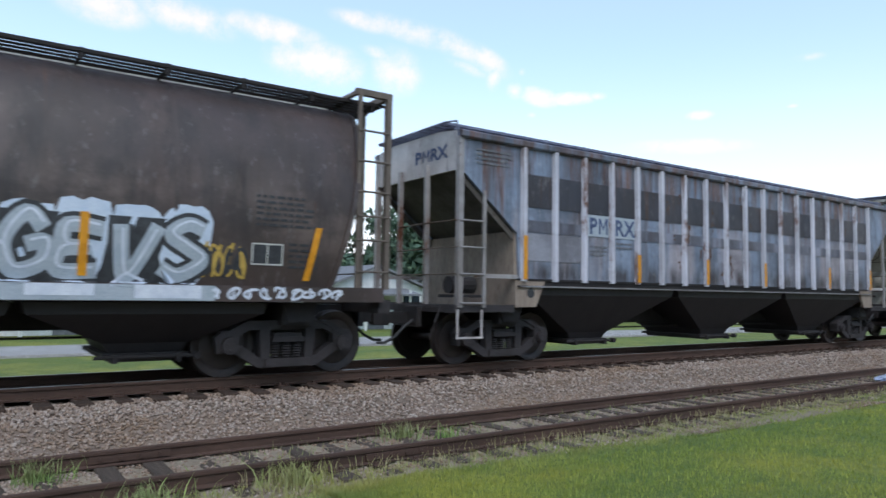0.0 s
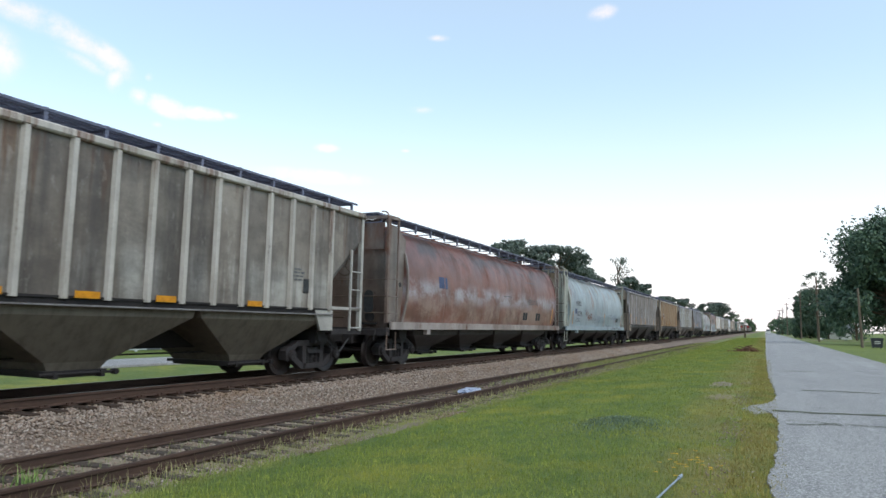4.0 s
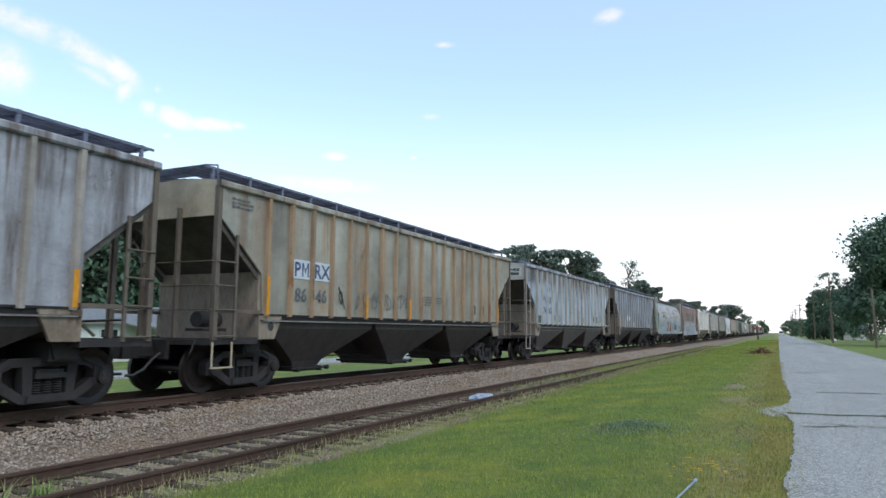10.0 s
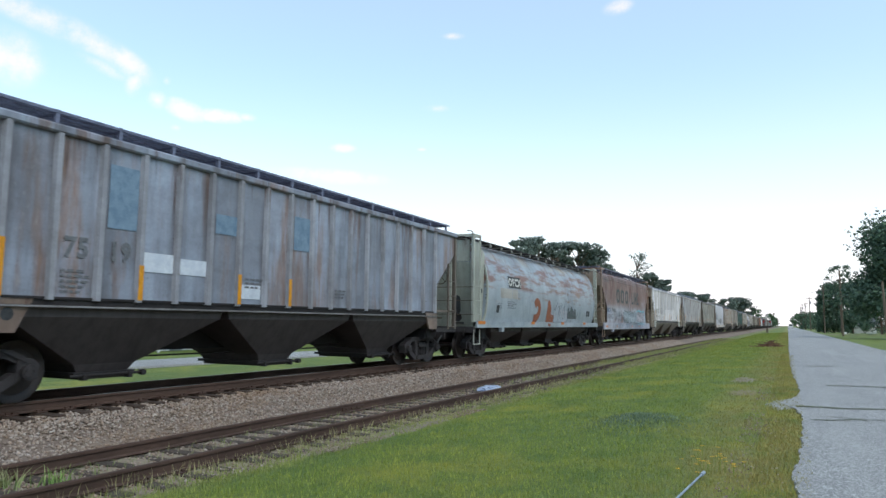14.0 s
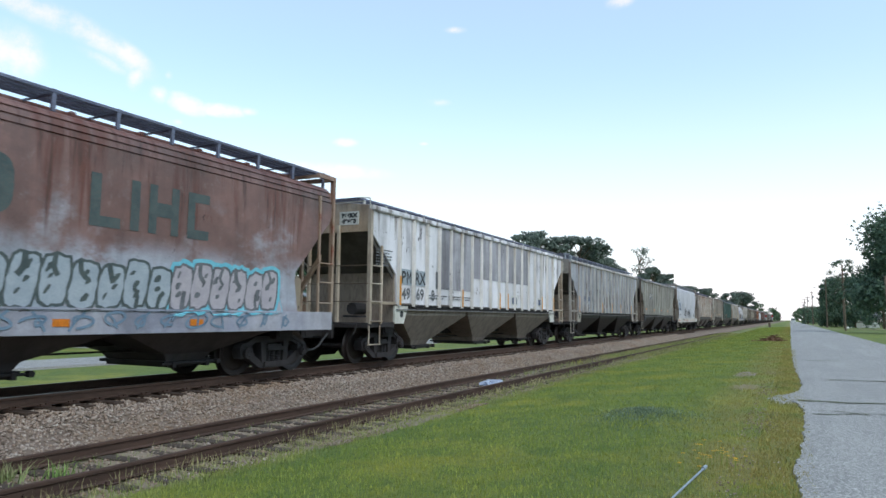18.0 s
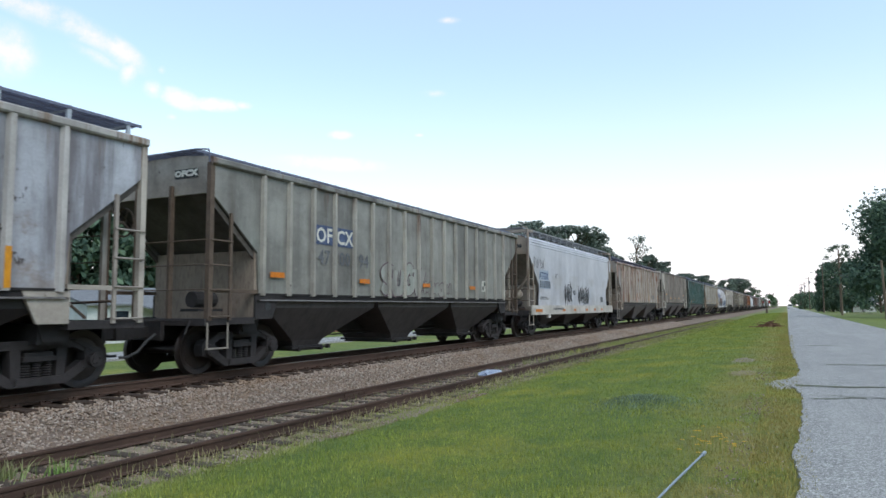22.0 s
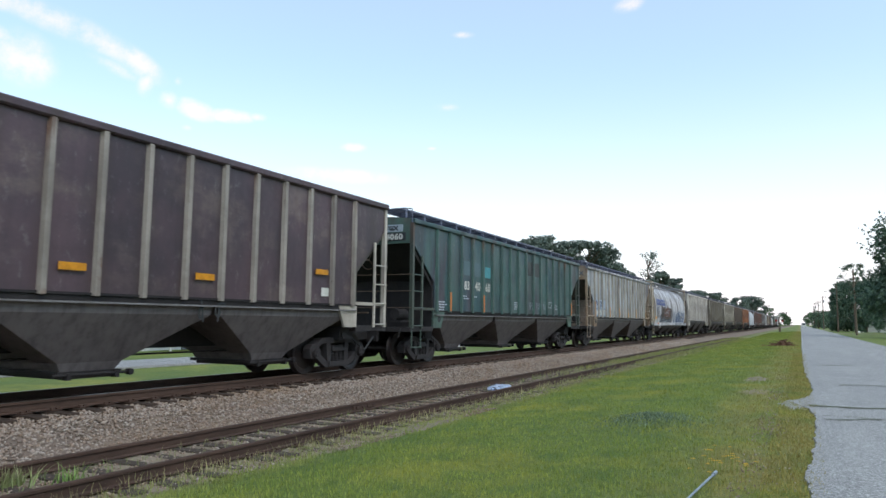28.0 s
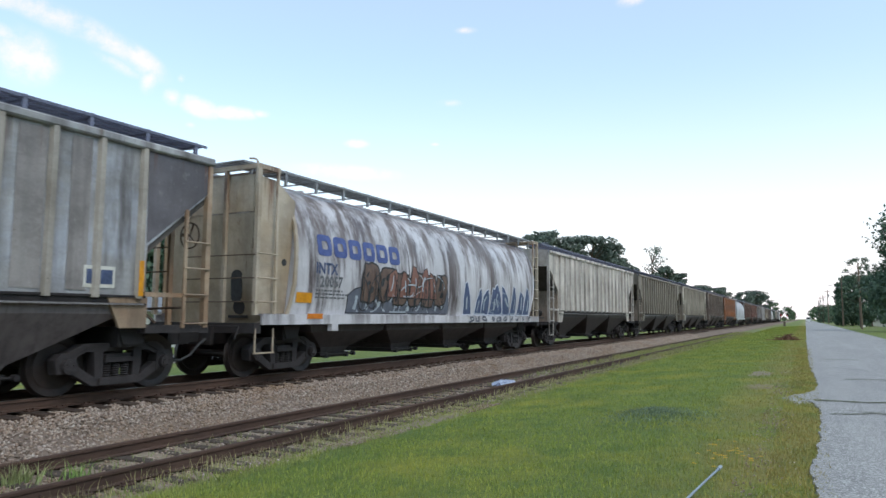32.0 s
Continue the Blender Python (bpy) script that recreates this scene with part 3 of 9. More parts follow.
def twice(name, key, fill, material, car, L, smooth=False):
    """A part of the leading end, and its twin at the other end."""
    me = mesh(key, fill, smooth)
    one = place(name, me, material, car)
    two = place(name, me, material, car, (0, L, 0))
    two.rotation_euler = (0, 0, math.pi)
    return one, two


def at_tail(name, key, fill, material, car, L):
    """A part of the trailing end alone."""
    ob = place(name, mesh(key, fill), material, car, (0, L, 0))
    ob.rotation_euler = (0, 0, math.pi)
    return ob


def sides(name, key, fill, material, car, L, smooth=False):
    """A part of the road side, and its twin on the other side."""
    me = mesh(key, fill, smooth)
    one = place(name, me, material, car)
    two = place(name, me, material, car, (0, L, 0))
    two.rotation_euler = (0, 0, math.pi)
    return one, two


def post(name, car, L, material, x, w, d, z0, z1, y=0.05):
    def fill(bm):
        box(bm, -w, w, -d, d, z0, z1)
    me = mesh(f"{name}|{w:.3f}|{d:.3f}|{z0:.2f}|{z1:.2f}", fill)
    for s in (-1, 1):
        place(name, me, material, car, (s * x, y, 0))
        place(name, me, material, car, (s * x, L - y, 0))


def ladder(key, car, mat, at, width, z0, z1, rungs, stiles=(0, 1)):
    """Upright stiles with round rungs between them, along a wagon's side."""
    def fill(bm):
        for q in stiles:
            q = q * width
            box(bm, -0.025, 0.025, q - 0.032, q + 0.032, z0, z1)
        for z in rungs:
            rod(bm, (0.03, -0.03, z), (0.03, width + 0.03, z), 0.019, 6)
    return place("ladder", mesh(f"ladder|{key}|{width:.2f}", fill), mat, car, at)


def end_rungs(car, L, mat, x0, x1, heights):
    """Grab bars across an end, each a bar with bent ends."""
    w = x1 - x0
    def rung(bm):
        rod(bm, (0, 0, 0), (0, -0.07, 0), 0.014, 5)
        rod(bm, (0, -0.07, 0), (w, -0.07, 0), 0.014, 5)
        rod(bm, (w, -0.07, 0), (w, 0, 0), 0.014, 5)
    me = mesh(f"end_rung|{w:.2f}", rung)
    for z in heights:
        place("end_rung", me, mat, car, (x0, 0.02, z))
        two = place("end_rung", me, mat, car, (-x0, L - 0.02, z))
        two.rotation_euler = (0, 0, math.pi)


def running_board(car, L, z, overhang, mat, posts, x0, x1, detail, post_mat=None):
    """Open steel walkways of cross bars on stringers, one along each side of the roof, joined by a platform at each end."""
    def fill(bm):
        for i in range(5):
            x = x0 + (x1 - x0) * i / 4
            box(bm, x - 0.009, x + 0.009, -overhang, L + overhang, -0.05 if i in (0, 4) else -0.03, 0.0)
        k = int((L + 2 * overhang) / (0.042 if detail else 0.12))
        half = 0.010 if detail else 0.030
        for i in range(k + 1):
            y = -overhang + i * (L + 2 * overhang) / k
            box(bm, x0, x1, y - half, y + half, -0.012, 0.002)
    me = mesh(f"running_board|{L:.2f}|{x0:.2f}|{x1:.2f}", fill)
    place("running_board", me, mat, car, (0, 0, z))
    two = place("running_board", me, mat, car, (0, L, z))
    two.rotation_euler = (0, 0, math.pi)
    def deck(bm):
        if detail:
            box(bm, -x0 + 0.02, x0 - 0.02, 0.0, 0.05, -0.03, 0.004)
        else:
            box(bm, -x0 + 0.02, x0 - 0.02, 0.0, 0.71, -0.03, 0.004)
    slat = mesh(f"platform_slat|{x0:.2f}|{detail}", deck)
    for i in range(7 if detail else 1):
        place("platform_slat", slat, mat, car, (0, -overhang + i * 0.11, z))
        place("platform_slat", slat, mat, car, (0, L + overhang - i * 0.11 - (0.05 if detail else 0.71), z))
    if detail:
        def leg(bm):
            for s in (-1, 1):
                box(bm, min(s * x1, s * (x1 - 0.05)), max(s * x1, s * (x1 - 0.05)), -0.035, 0.035, -posts, 0.012)
            box(bm, -x1 + 0.02, x1 - 0.02, -0.018, 0.018, -0.085, -0.052)
        n = round((L - 0.3) / 1.18)
        me = mesh(f"board_bracket|{posts:.2f}|{x0:.2f}|{x1:.2f}", leg)
        for i in range(n + 1):
            place("board_bracket", me, post_mat or mat, car, (0, 0.15 + i * (L - 0.3) / n, z))


def hopper_bay(car, yc, top_half, low_half, ztop, xtop, mat, zlow=0.42, xlow=0.86):
    """One discharge hopper: side sheets that lean in, steep end slopes, an edge flange and a sliding gate."""
    def fill(bm):
        rings = []
        for z, x, h in ((ztop, xtop, top_half), (ztop - 0.16, xtop - 0.02, top_half - 0.06), (zlow + 0.14, xlow + 0.06, low_half + 0.10), (zlow, xlow, low_half)):
            rings.append([bm.verts.new(p) for p in ((-x, -h, z), (x, -h, z), (x, h, z), (-x, h, z))])
        for p, q in zip(rings, rings[1:]):
            for i in range(4):
                j = (i + 1) % 4
                bm.faces.new((p[i], p[j], q[j], q[i]))
        bm.faces.new(list(reversed(rings[-1])))
    h = place("hopper", mesh(f"hopper|{top_half:.2f}|{low_half:.2f}|{ztop:.2f}|{xtop:.2f}|{zlow:.2f}", fill), mat, car, (0, yc, 0))
    def gate(bm):
        w, l = xlow + 0.08, low_half + 0.10
        box(bm, -w, w, -l, l, zlow - 0.06, zlow + 0.0)
        box(bm, -w + 0.1, w - 0.02, -l + 0.1, l - 0.1, zlow - 0.12, zlow - 0.06)
        for q in (-l + 0.12, l - 0.2):
            box(bm, w - 0.05, w + 0.1, q, q + 0.08, zlow - 0.13, zlow - 0.02)
        rod(bm, (w + 0.06, -l - 0.12, zlow - 0.05), (w + 0.06, l + 0.12, zlow - 0.05), 0.028, 6)
        rod(bm, (w + 0.02, l + 0.1, zlow - 0.05), (w + 0.14, l + 0.1, zlow - 0.05), 0.055, 8)
    place("outlet_gate", mesh(f"outlet_gate|{low_half:.2f}|{zlow:.2f}", gate), M["under"], h)


def underframe(car, L, bays, ztop, xtop, span, low, hop_mat, index, axle_in=1.48):
    def sill(bm):
        box(bm, -0.2, 0.2, -0.15, L + 0.15, 0.72, 1.1)
    place("center_sill", mesh(f"center_sill|{L:.2f}", sill), M["under"], car)
    def beam(bm):
        box(bm, -1.3, 1.3, axle_in - 0.28, axle_in + 0.28, 0.80, 1.14)
        for s in (-1, 1):
            prism_x(bm, [(axle_in - 0.3, 1.14), (axle_in + 0.3, 1.14), (axle_in + 0.2, 0.84), (axle_in - 0.2, 0.84)], s * 1.32 - 0.02, s * 1.32 + 0.02)
    twice("body_bolster", f"body_bolster|{axle_in:.2f}", beam, M["under"], car, L)
    def cyl(bm):
        rod(bm, (0.75, 0.35, 1.55), (0.75, 0.95, 1.55), 0.17, 12)
        box(bm, 0.5, 1.0, 0.3, 1.0, 1.3, 1.36)
    place("brake_cylinder", mesh("brake_cylinder", cyl), M["truck"], car)
    def rodding(bm):
        rod(bm, (0.3, L * 0.16, 0.62), (0.3, L * 0.84, 0.62), 0.02, 5)
    place("brake_rod", mesh(f"brake_rod|{L:.2f}", rodding), M["truck"], car)
    def pipe(bm):
        rod(bm, (-0.35, 0.4, 0.8), (-0.35, L - 0.4, 0.8), 0.02, 5)
    place("brake_pipe", mesh(f"brake_pipe|{L:.2f}", pipe), M["truck"], car)
    for i in range(bays):
        hopper_bay(car, L / 2 + (i - (bays - 1) / 2) * span, span * 0.485, low, ztop, xtop, hop_mat)
    truck(car, axle_in, index)
    truck(car, L - axle_in - 0.1, index)
    couplers(car, L)


def wall_rib(bm):
    prof = [(0.0, -0.075), (0.075, -0.045), (0.075, 0.045), (0.0, 0.075)]
    a = [bm.verts.new((x, y, RIB_SILL - 0.02)) for x, y in prof]
    b = [bm.verts.new((x, y, RIB_TOP - 0.1)) for x, y in prof]
    for i in range(4):
        j = (i + 1) % 4
        bm.faces.new((a[i], a[j], b[j], b[i]))
    bm.faces.new(a)
    bm.faces.new(list(reversed(b)))


def rib_wagon(car, L, paint, index, ribs=18, chord_paint=None, hop="hopper", end_paint=None, strips=(), flat_strips=(), rib_paint=None, post_paint=None, board=0.34, detail=True, sheet=None, strip_mat="yellow", post_mat=None, gusset_paint=None):
    """Ribbed three-bay covered hopper with open slope-sheet ends."""
    end_paint = end_paint or paint
    post_paint = post_paint or end_paint
    def wall(bm):
        prism_x(bm, [(0.05, RIB_TOP), (L - 0.05, RIB_TOP), (L - 0.05, 3.72), (L - 1.44, 2.58), (L - 1.50, RIB_SILL), (1.50, RIB_SILL), (1.44, 2.58), (0.05, 3.72)], RIB_IN - 0.05, RIB_IN)
    sides("side_wall", f"side_wall|{L:.2f}", wall, paint, car, L)
    def chord(bm):
        prism_y(bm, [(1.5, RIB_TOP - 0.13), (1.61, RIB_TOP - 0.13), (1.64, RIB_TOP - 0.10), (1.64, RIB_TOP - 0.01), (1.62, RIB_TOP + 0.015), (1.5, RIB_TOP + 0.015)], 0, L)
    sides("top_chord", f"top_chord|{L:.2f}", chord, chord_paint or paint, car, L)
    # recessed sill, coloured near-black for the shadow under the wall
    def sill(bm):
        prism_y(bm, [(1.50, 1.525), (1.60, 1.525), (1.60, 1.545), (1.545, 1.56), (1.545, RIB_SILL - 0.01), (1.575, RIB_SILL - 0.01), (1.575, RIB_SILL + 0.03), (1.50, RIB_SILL + 0.03)], 1.45, L - 1.45)
    sides("side_sill", f"side_sill_rib|{L:.2f}", sill, M["dark_steel"], car, L)
    def lip(bm):
        box(bm, 1.585, 1.606, 1.5, L - 1.5, 1.522, 1.550)
    sides("sill_lip", f"sill_lip|{L:.2f}", lip, M["lip"], car, L)
    def roof(bm):
        prism_y(bm, [(-1.52, RIB_TOP - 0.03), (1.52, RIB_TOP - 0.03), (1.48, RIB_TOP + 0.04), (0.8, RIB_TOP + 0.11), (-0.8, RIB_TOP + 0.11), (-1.48, RIB_TOP + 0.04)], 0.05, L - 0.05)
    place("roof", mesh(f"roof|{L:.2f}", roof), paint, car)
    def hatch(bm):
        box(bm, -0.3, 0.3, -0.9, 0.9, RIB_TOP + 0.11, RIB_TOP + 0.21)
        for q in (-0.7, 0, 0.7):
            box(bm, -0.34, 0.34, q - 0.03, q + 0.03, RIB_TOP + 0.21, RIB_TOP + 0.24)
    if detail:
        for i in range(8):
            place("hatch", mesh("hatch", hatch), paint, car, (0, 1.2 + i * (L - 2.4) / 7, 0))
    gap = (L - 3.2) / (ribs - 1)
    for s in (1, -1) if detail else (1,):
        for i in range(ribs):
            r = place("rib", mesh("rib", wall_rib), rib_paint or paint, car, (s * RIB_IN, 1.6 + i * gap, 0))
            if s < 0:
                r.rotation_euler = (0, 0, math.pi)
    def strip(bm):
        box(bm, 0.0, 0.006, -0.05, 0.05, 1.68, 2.30)
    for i in strips:
        tape = place("reflector", mesh("reflector", strip), M[strip_mat], car, (RIB_IN + 0.078, 1.6 + i * gap, 0), "amber reflective strip")
        if i == 0:
            tape.scale = (1, 1, 1.4)
            tape.location.z = -0.68
    def flat_strip(bm):
        box(bm, 0.0, 0.008, -0.24, 0.24, 0, 0.12)
    for i, z in flat_strips:
        place("reflector", mesh("reflector_flat", flat_strip), M[strip_mat], car, (RIB_IN + 0.055, 1.6 + (i + 0.5) * gap, z), "amber reflective strip")
    def panel(bm):
        prism_y(bm, [(-1.5, 3.70), (1.5, 3.70), (1.5, RIB_TOP + 0.02), (0.8, RIB_TOP + 0.10), (-0.8, RIB_TOP + 0.10), (-1.5, RIB_TOP + 0.02)], 0.03, 0.09)
    twice("end_panel", "end_panel", panel, end_paint, car, L)
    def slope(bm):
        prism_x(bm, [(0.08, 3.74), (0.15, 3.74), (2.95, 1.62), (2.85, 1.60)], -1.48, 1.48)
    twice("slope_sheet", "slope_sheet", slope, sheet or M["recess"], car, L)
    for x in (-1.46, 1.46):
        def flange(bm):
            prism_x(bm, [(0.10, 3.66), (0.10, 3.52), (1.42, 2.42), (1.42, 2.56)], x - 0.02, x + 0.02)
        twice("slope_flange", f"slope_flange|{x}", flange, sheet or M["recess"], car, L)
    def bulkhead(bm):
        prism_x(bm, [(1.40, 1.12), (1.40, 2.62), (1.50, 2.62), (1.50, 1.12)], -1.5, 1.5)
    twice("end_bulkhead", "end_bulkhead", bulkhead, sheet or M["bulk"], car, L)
    post("corner_post", car, L, post_paint, 1.53, 0.055, 0.055, 1.12, RIB_TOP - 0.1)
    post("end_post", car, L, post_paint, 0.5, 0.035, 0.05, 1.1, 3.90, 0.0)
    def esill(bm):
        box(bm, -1.55, 1.55, -0.06, 0.16, 1.02, 1.16)
        box(bm, -0.45, 0.45, -0.16, -0.06, 0.72, 1.14)
    twice("end_sill", "end_sill", esill, M["truck"], car, L)
    for x in (-1.52, 1.52):
        def side_rail(bm):
            box(bm, x - 0.05, x + 0.05, 0.06, 1.46, 1.68, 1.76)
        twice("end_side_rail", f"end_side_rail|{x}", side_rail, post_paint, car, L)
    def low_bars(bm):
        prism_y(bm, [(-1.54, 1.03), (1.54, 1.03), (1.54, 1.17), (1.44, 1.17), (1.44, 1.07), (-1.44, 1.07), (-1.44, 1.17), (-1.54, 1.17)], 0.16, 1.40)
    twice("end_deck", "end_deck", low_bars, M["truck"], car, L)
    for x in (-1.53, 1.53):
        def gusset(bm):
            prism_x(bm, [(1.40, 1.13), (1.94, 1.13), (2.20, 1.66), (1.40, 1.66)], x - 0.03, x + 0.03)
        twice("bolster_gusset", f"bolster_gusset|{x}", gusset, gusset_paint or end_paint, car, L)
    for y in (0.0, L):
        s = 1 if y == 0 else -1
        stile = ladder("a", car, post_paint, (1.575, s * 0.05 + y, 0), 0.55, 1.12, 3.34, (1.20, 1.74, 2.24, 2.74), (1,))
        if s < 0:
            stile.scale = (1, -1, 1)
    def stirrup(bm):
        for q in (0.0, 0.56):
            rod(bm, (1.57, q, 1.08), (1.57, q, 0.56), 0.02, 5)
        box(bm, 1.54, 1.60, -0.02, 0.58, 0.545, 0.575)
    twice("stirrup_step", "stirrup_step", stirrup, end_paint, car, L)
    if detail:
        end_rungs(car, L, M["rung"], -0.5, 1.52, (1.74, 2.24, 2.74))
        def disc(bm):
            rod(bm, (1.555, 1.80, 1.41), (1.566, 1.80, 1.41), 0.10, 14)
        twice("gusset_hole", "gusset_hole", disc, M["black"], car, L)
        def tank(bm):
            rod(bm, (-0.2, 0.95, 1.95), (0.85, 0.95, 1.95), 0.23, 14)
            rod(bm, (0.85, 0.95, 1.95), (0.97, 0.95, 1.95), 0.23, 14, 0.10)
            for q in (0.0, 0.65):
                box(bm, q, q + 0.06, 0.80, 1.40, 1.66, 1.74)
        at_tail("brake_reservoir", "brake_reservoir", tank, M["under"], car, L)
        def valve(bm):
            box(bm, 1.02, 1.34, 0.28, 0.72, 1.22, 1.52)
            box(bm, 1.08, 1.28, 0.22, 0.30, 1.28, 1.46)
            rod(bm, (1.34, 0.4, 1.36), (1.44, 0.4, 1.36), 0.07, 10)
            rod(bm, (0.5, 0.45, 1.28), (1.02, 0.45, 1.34), 0.04, 6)
        at_tail("brake_valve", "brake_valve", valve, M["under"], car, L)
        def pipes(bm):
            rod(bm, (-1.2, 0.3, 1.5), (1.35, 0.3, 1.44), 0.026, 6)
            rod(bm, (1.2, 0.5, 1.2), (1.2, 0.6, 2.3), 0.022, 6)
            rod(bm, (0.4, 0.8, 2.0), (0.4, 0.75, 3.0), 0.02, 6)
            rod(bm, (-0.6, 0.4, 1.2), (-0.1, 0.8, 1.8), 0.03, 6)
            rod(bm, (0.55, 0.35, 1.98), (1.46, 0.35, 1.66), 0.02, 6)
            rod(bm, (0.45, 0.35, 2.06), (1.40, 0.35, 1.76), 0.02, 6)
        at_tail("brake_pipe", "brake_pipe_end", pipes, M["rung"], car, L)
        def wheel(bm):
            n = 16
            pts = [(-0.95 + 0.26 * math.cos(2 * math.pi * i / n), 2.95 + 0.26 * math.sin(2 * math.pi * i / n)) for i in range(n)]
            for (xa, za), (xb, zb) in zip(pts, pts[1:] + pts[:1]):
                rod(bm, (xa, -0.06, za), (xb, -0.06, zb), 0.018, 5)
            for i in (0, 5, 10):
                rod(bm, (-0.95, -0.06, 2.95), (pts[i][0], -0.06, pts[i][1]), 0.014, 5)
            rod(bm, (-0.95, -0.06, 2.95), (-0.95, 0.12, 2.95), 0.03, 6)
        at_tail("brake_wheel", "brake_wheel", wheel, M["rung"], car, L)
    if board:
        running_board(car, L, RIB_TOP + board, 0.12, M["grating"], board + 0.03, 0.36, 1.26, detail, post_mat)
        def grab(bm):
            rod(bm, (1.24, -0.1, RIB_TOP + board), (1.56, -0.06, RIB_TOP + board - 0.03), 0.018, 5)
            rod(bm, (1.56, -0.06, RIB_TOP + board - 0.03), (1.56, -0.02, RIB_TOP - 0.1), 0.018, 5)
        twice("grab_iron", f"grab_iron|{board:.2f}", grab, post_mat or M["grating"], car, L)
    underframe(car, L, 3, 1.53, 1.5, (L - 3.4) / 3, 0.52, M[hop], index)
    return gap


def half_shell(bm, prof, y0, y1, seg=8):
    """A closed body from a half profile of (z, x); y0 and y1 give its two ends at each height."""
    rings = []
    full = [(x, z) for z, x in prof] + [(-x, z) for z, x in reversed(prof)]
    for i in range(seg + 1):
        rings.append([bm.verts.new((x, y0(z) + (y1(z) - y0(z)) * i / seg, z)) for x, z in full])
    k = len(full)
    for a, b in zip(rings, rings[1:]):
        for i in range(k):
            j = (i + 1) % k
            bm.faces.new((a[i], a[j], b[j], b[i]))
    for ring, flip in ((rings[0], False), (rings[-1], True)):
        for i in range(k // 2 - 1):
            q = (ring[i], ring[i + 1], ring[k - 2 - i], ring[k - 1 - i])
            bm.faces.new(tuple(reversed(q)) if flip else q)


def lead_edge(z):
    """Where a curved body begins at height z."""
    return float(np.interp(z, [1.38, 2.0, 3.0, 4.0, 4.42], [1.08, 1.20, 1.27, 1.35, 1.48]))


def trail_edge(z):
    """How far a curved body ends before the wagon's trailing end at height z."""
    return float(np.interp(z, [1.38, 2.0, 2.6, 3.1, 3.7, 4.42], [1.05, 0.86, 0.70, 0.60, 0.52, 0.42]))


def smooth_wagon(car, L, kind, paint, index, hop="hopper", end_paint=None, strips=(), slant=(), sill_mat=None, detail=True, sheet=None, board_mat=None, hatch_mat=None, post_mat=None, board=4.73):
    """Covered hopper with smooth sides: 'cyl' curved, 'flat' straight with a rolled roof edge."""
    end_paint = end_paint or paint
    zs0, zs1 = (1.16, 1.39) if kind == "cyl" else (1.0, 1.43)
    if kind == "cyl":
        def body(bm):
            half_shell(bm, CYL, lead_edge, lambda z: L - trail_edge(z))
        place("body_shell", mesh(f"body_shell|{kind}|{L:.2f}", body, True), paint, car)
        def trough(bm):
            box(bm, -0.3, 0.3, 1.5, L - 0.6, 4.36, 4.58)
            k = int(L / 1.5)
            for i in range(k + 1):
                q = 1.5 + (L - 2.2) * i / k
                box(bm, -0.33, 0.33, q, q + 0.1, 4.46, 4.61)
        place("trough_hatch", mesh(f"trough_hatch|{L:.2f}", trough), hatch_mat or paint, car)
        def seam(bm):
            pr = [(x, z) for z, x in CYL]
            for lift in (0.007,):
                for (xa, za), (xb, zb) in zip(pr, pr[1:]):
                    bm.faces.new([bm.verts.new(p) for p in ((xa + lift, -0.03, za), (xa + lift, 0.03, za), (xb + lift, 0.03, zb), (xb + lift, -0.03, zb))])
        for i in range(1, 6):
            place("seam", mesh("seam", seam), paint, car, (0, 1.25 + (L - 2.2) * i / 6, 0))
        for tail, edge, mat in ((False, lead_edge, end_paint), (True, lambda z: L - trail_edge(z), paint)):
            def collar(bm):
                for s in (-1, 1):
                    prev = None
                    for z, x in CYL:
                        y = edge(z)
                        cur = [bm.verts.new((s * (x + dx), y + dy, z)) for dx, dy in ((-0.03, -0.05), (0.03, -0.05), (0.03, 0.04), (-0.03, 0.04))]
                        if prev:
                            for i in range(4):
                                j = (i + 1) % 4
                                bm.faces.new((prev[i], prev[j], cur[j], cur[i]))
                        else:
                            bm.faces.new(cur)
                        prev = cur
                    bm.faces.new(prev)
            place("end_collar", mesh(f"end_collar|{tail}|{L:.2f}", collar), mat, car)
    else:
        def wall(bm):
            cuts = [(1.40, 1.56, 1.36), (2.15, 1.56, 1.50), (2.36, 1.56, 1.46), (3.72, 1.56, 0.14), (3.9, 1.56, 0.1)] + [(z, x, 0.1) for z, x in FLAT if z > 3.96]
            prev = None
            for z, x, c in cuts:
                cur = [bm.verts.new((x, c, z)), bm.verts.new((x, L - c, z)), bm.verts.new((x - 0.04, c, z)), bm.verts.new((x - 0.04, L - c, z))]
                if prev:
                    bm.faces.new((prev[0], prev[1], cur[1], cur[0]))
                    bm.faces.new((prev[3], prev[2], cur[2], cur[3]))
                    bm.faces.new((prev[2], prev[0], cur[0], cur[2]))
                    bm.faces.new((prev[1], prev[3], cur[3], cur[1]))
                prev = cur
        sides("side_wall", f"side_wall_flat|{L:.2f}", wall, paint, car, L)
        def roof(bm):
            prism_y(bm, [(-1.25, 4.60), (1.25, 4.60), (0.6, 4.72), (-0.6, 4.72)], 0.1, L - 0.1)
        place("roof", mesh(f"roof_flat|{L:.2f}", roof), paint, car)
        if board_mat is None:
            def trough(bm):
                box(bm, -0.5, 0.5, 0.5, L - 0.5, 4.66, 4.90)
                k = int(L / 1.5)
                for i in range(k + 1):
                    q = 0.5 + (L - 1.1) * i / k
                    box(bm, -0.53, 0.53, q, q + 0.1, 4.7, 4.93)
            place("trough_hatch", mesh(f"trough_hatch_flat|{L:.2f}", trough), hatch_mat or paint, car)
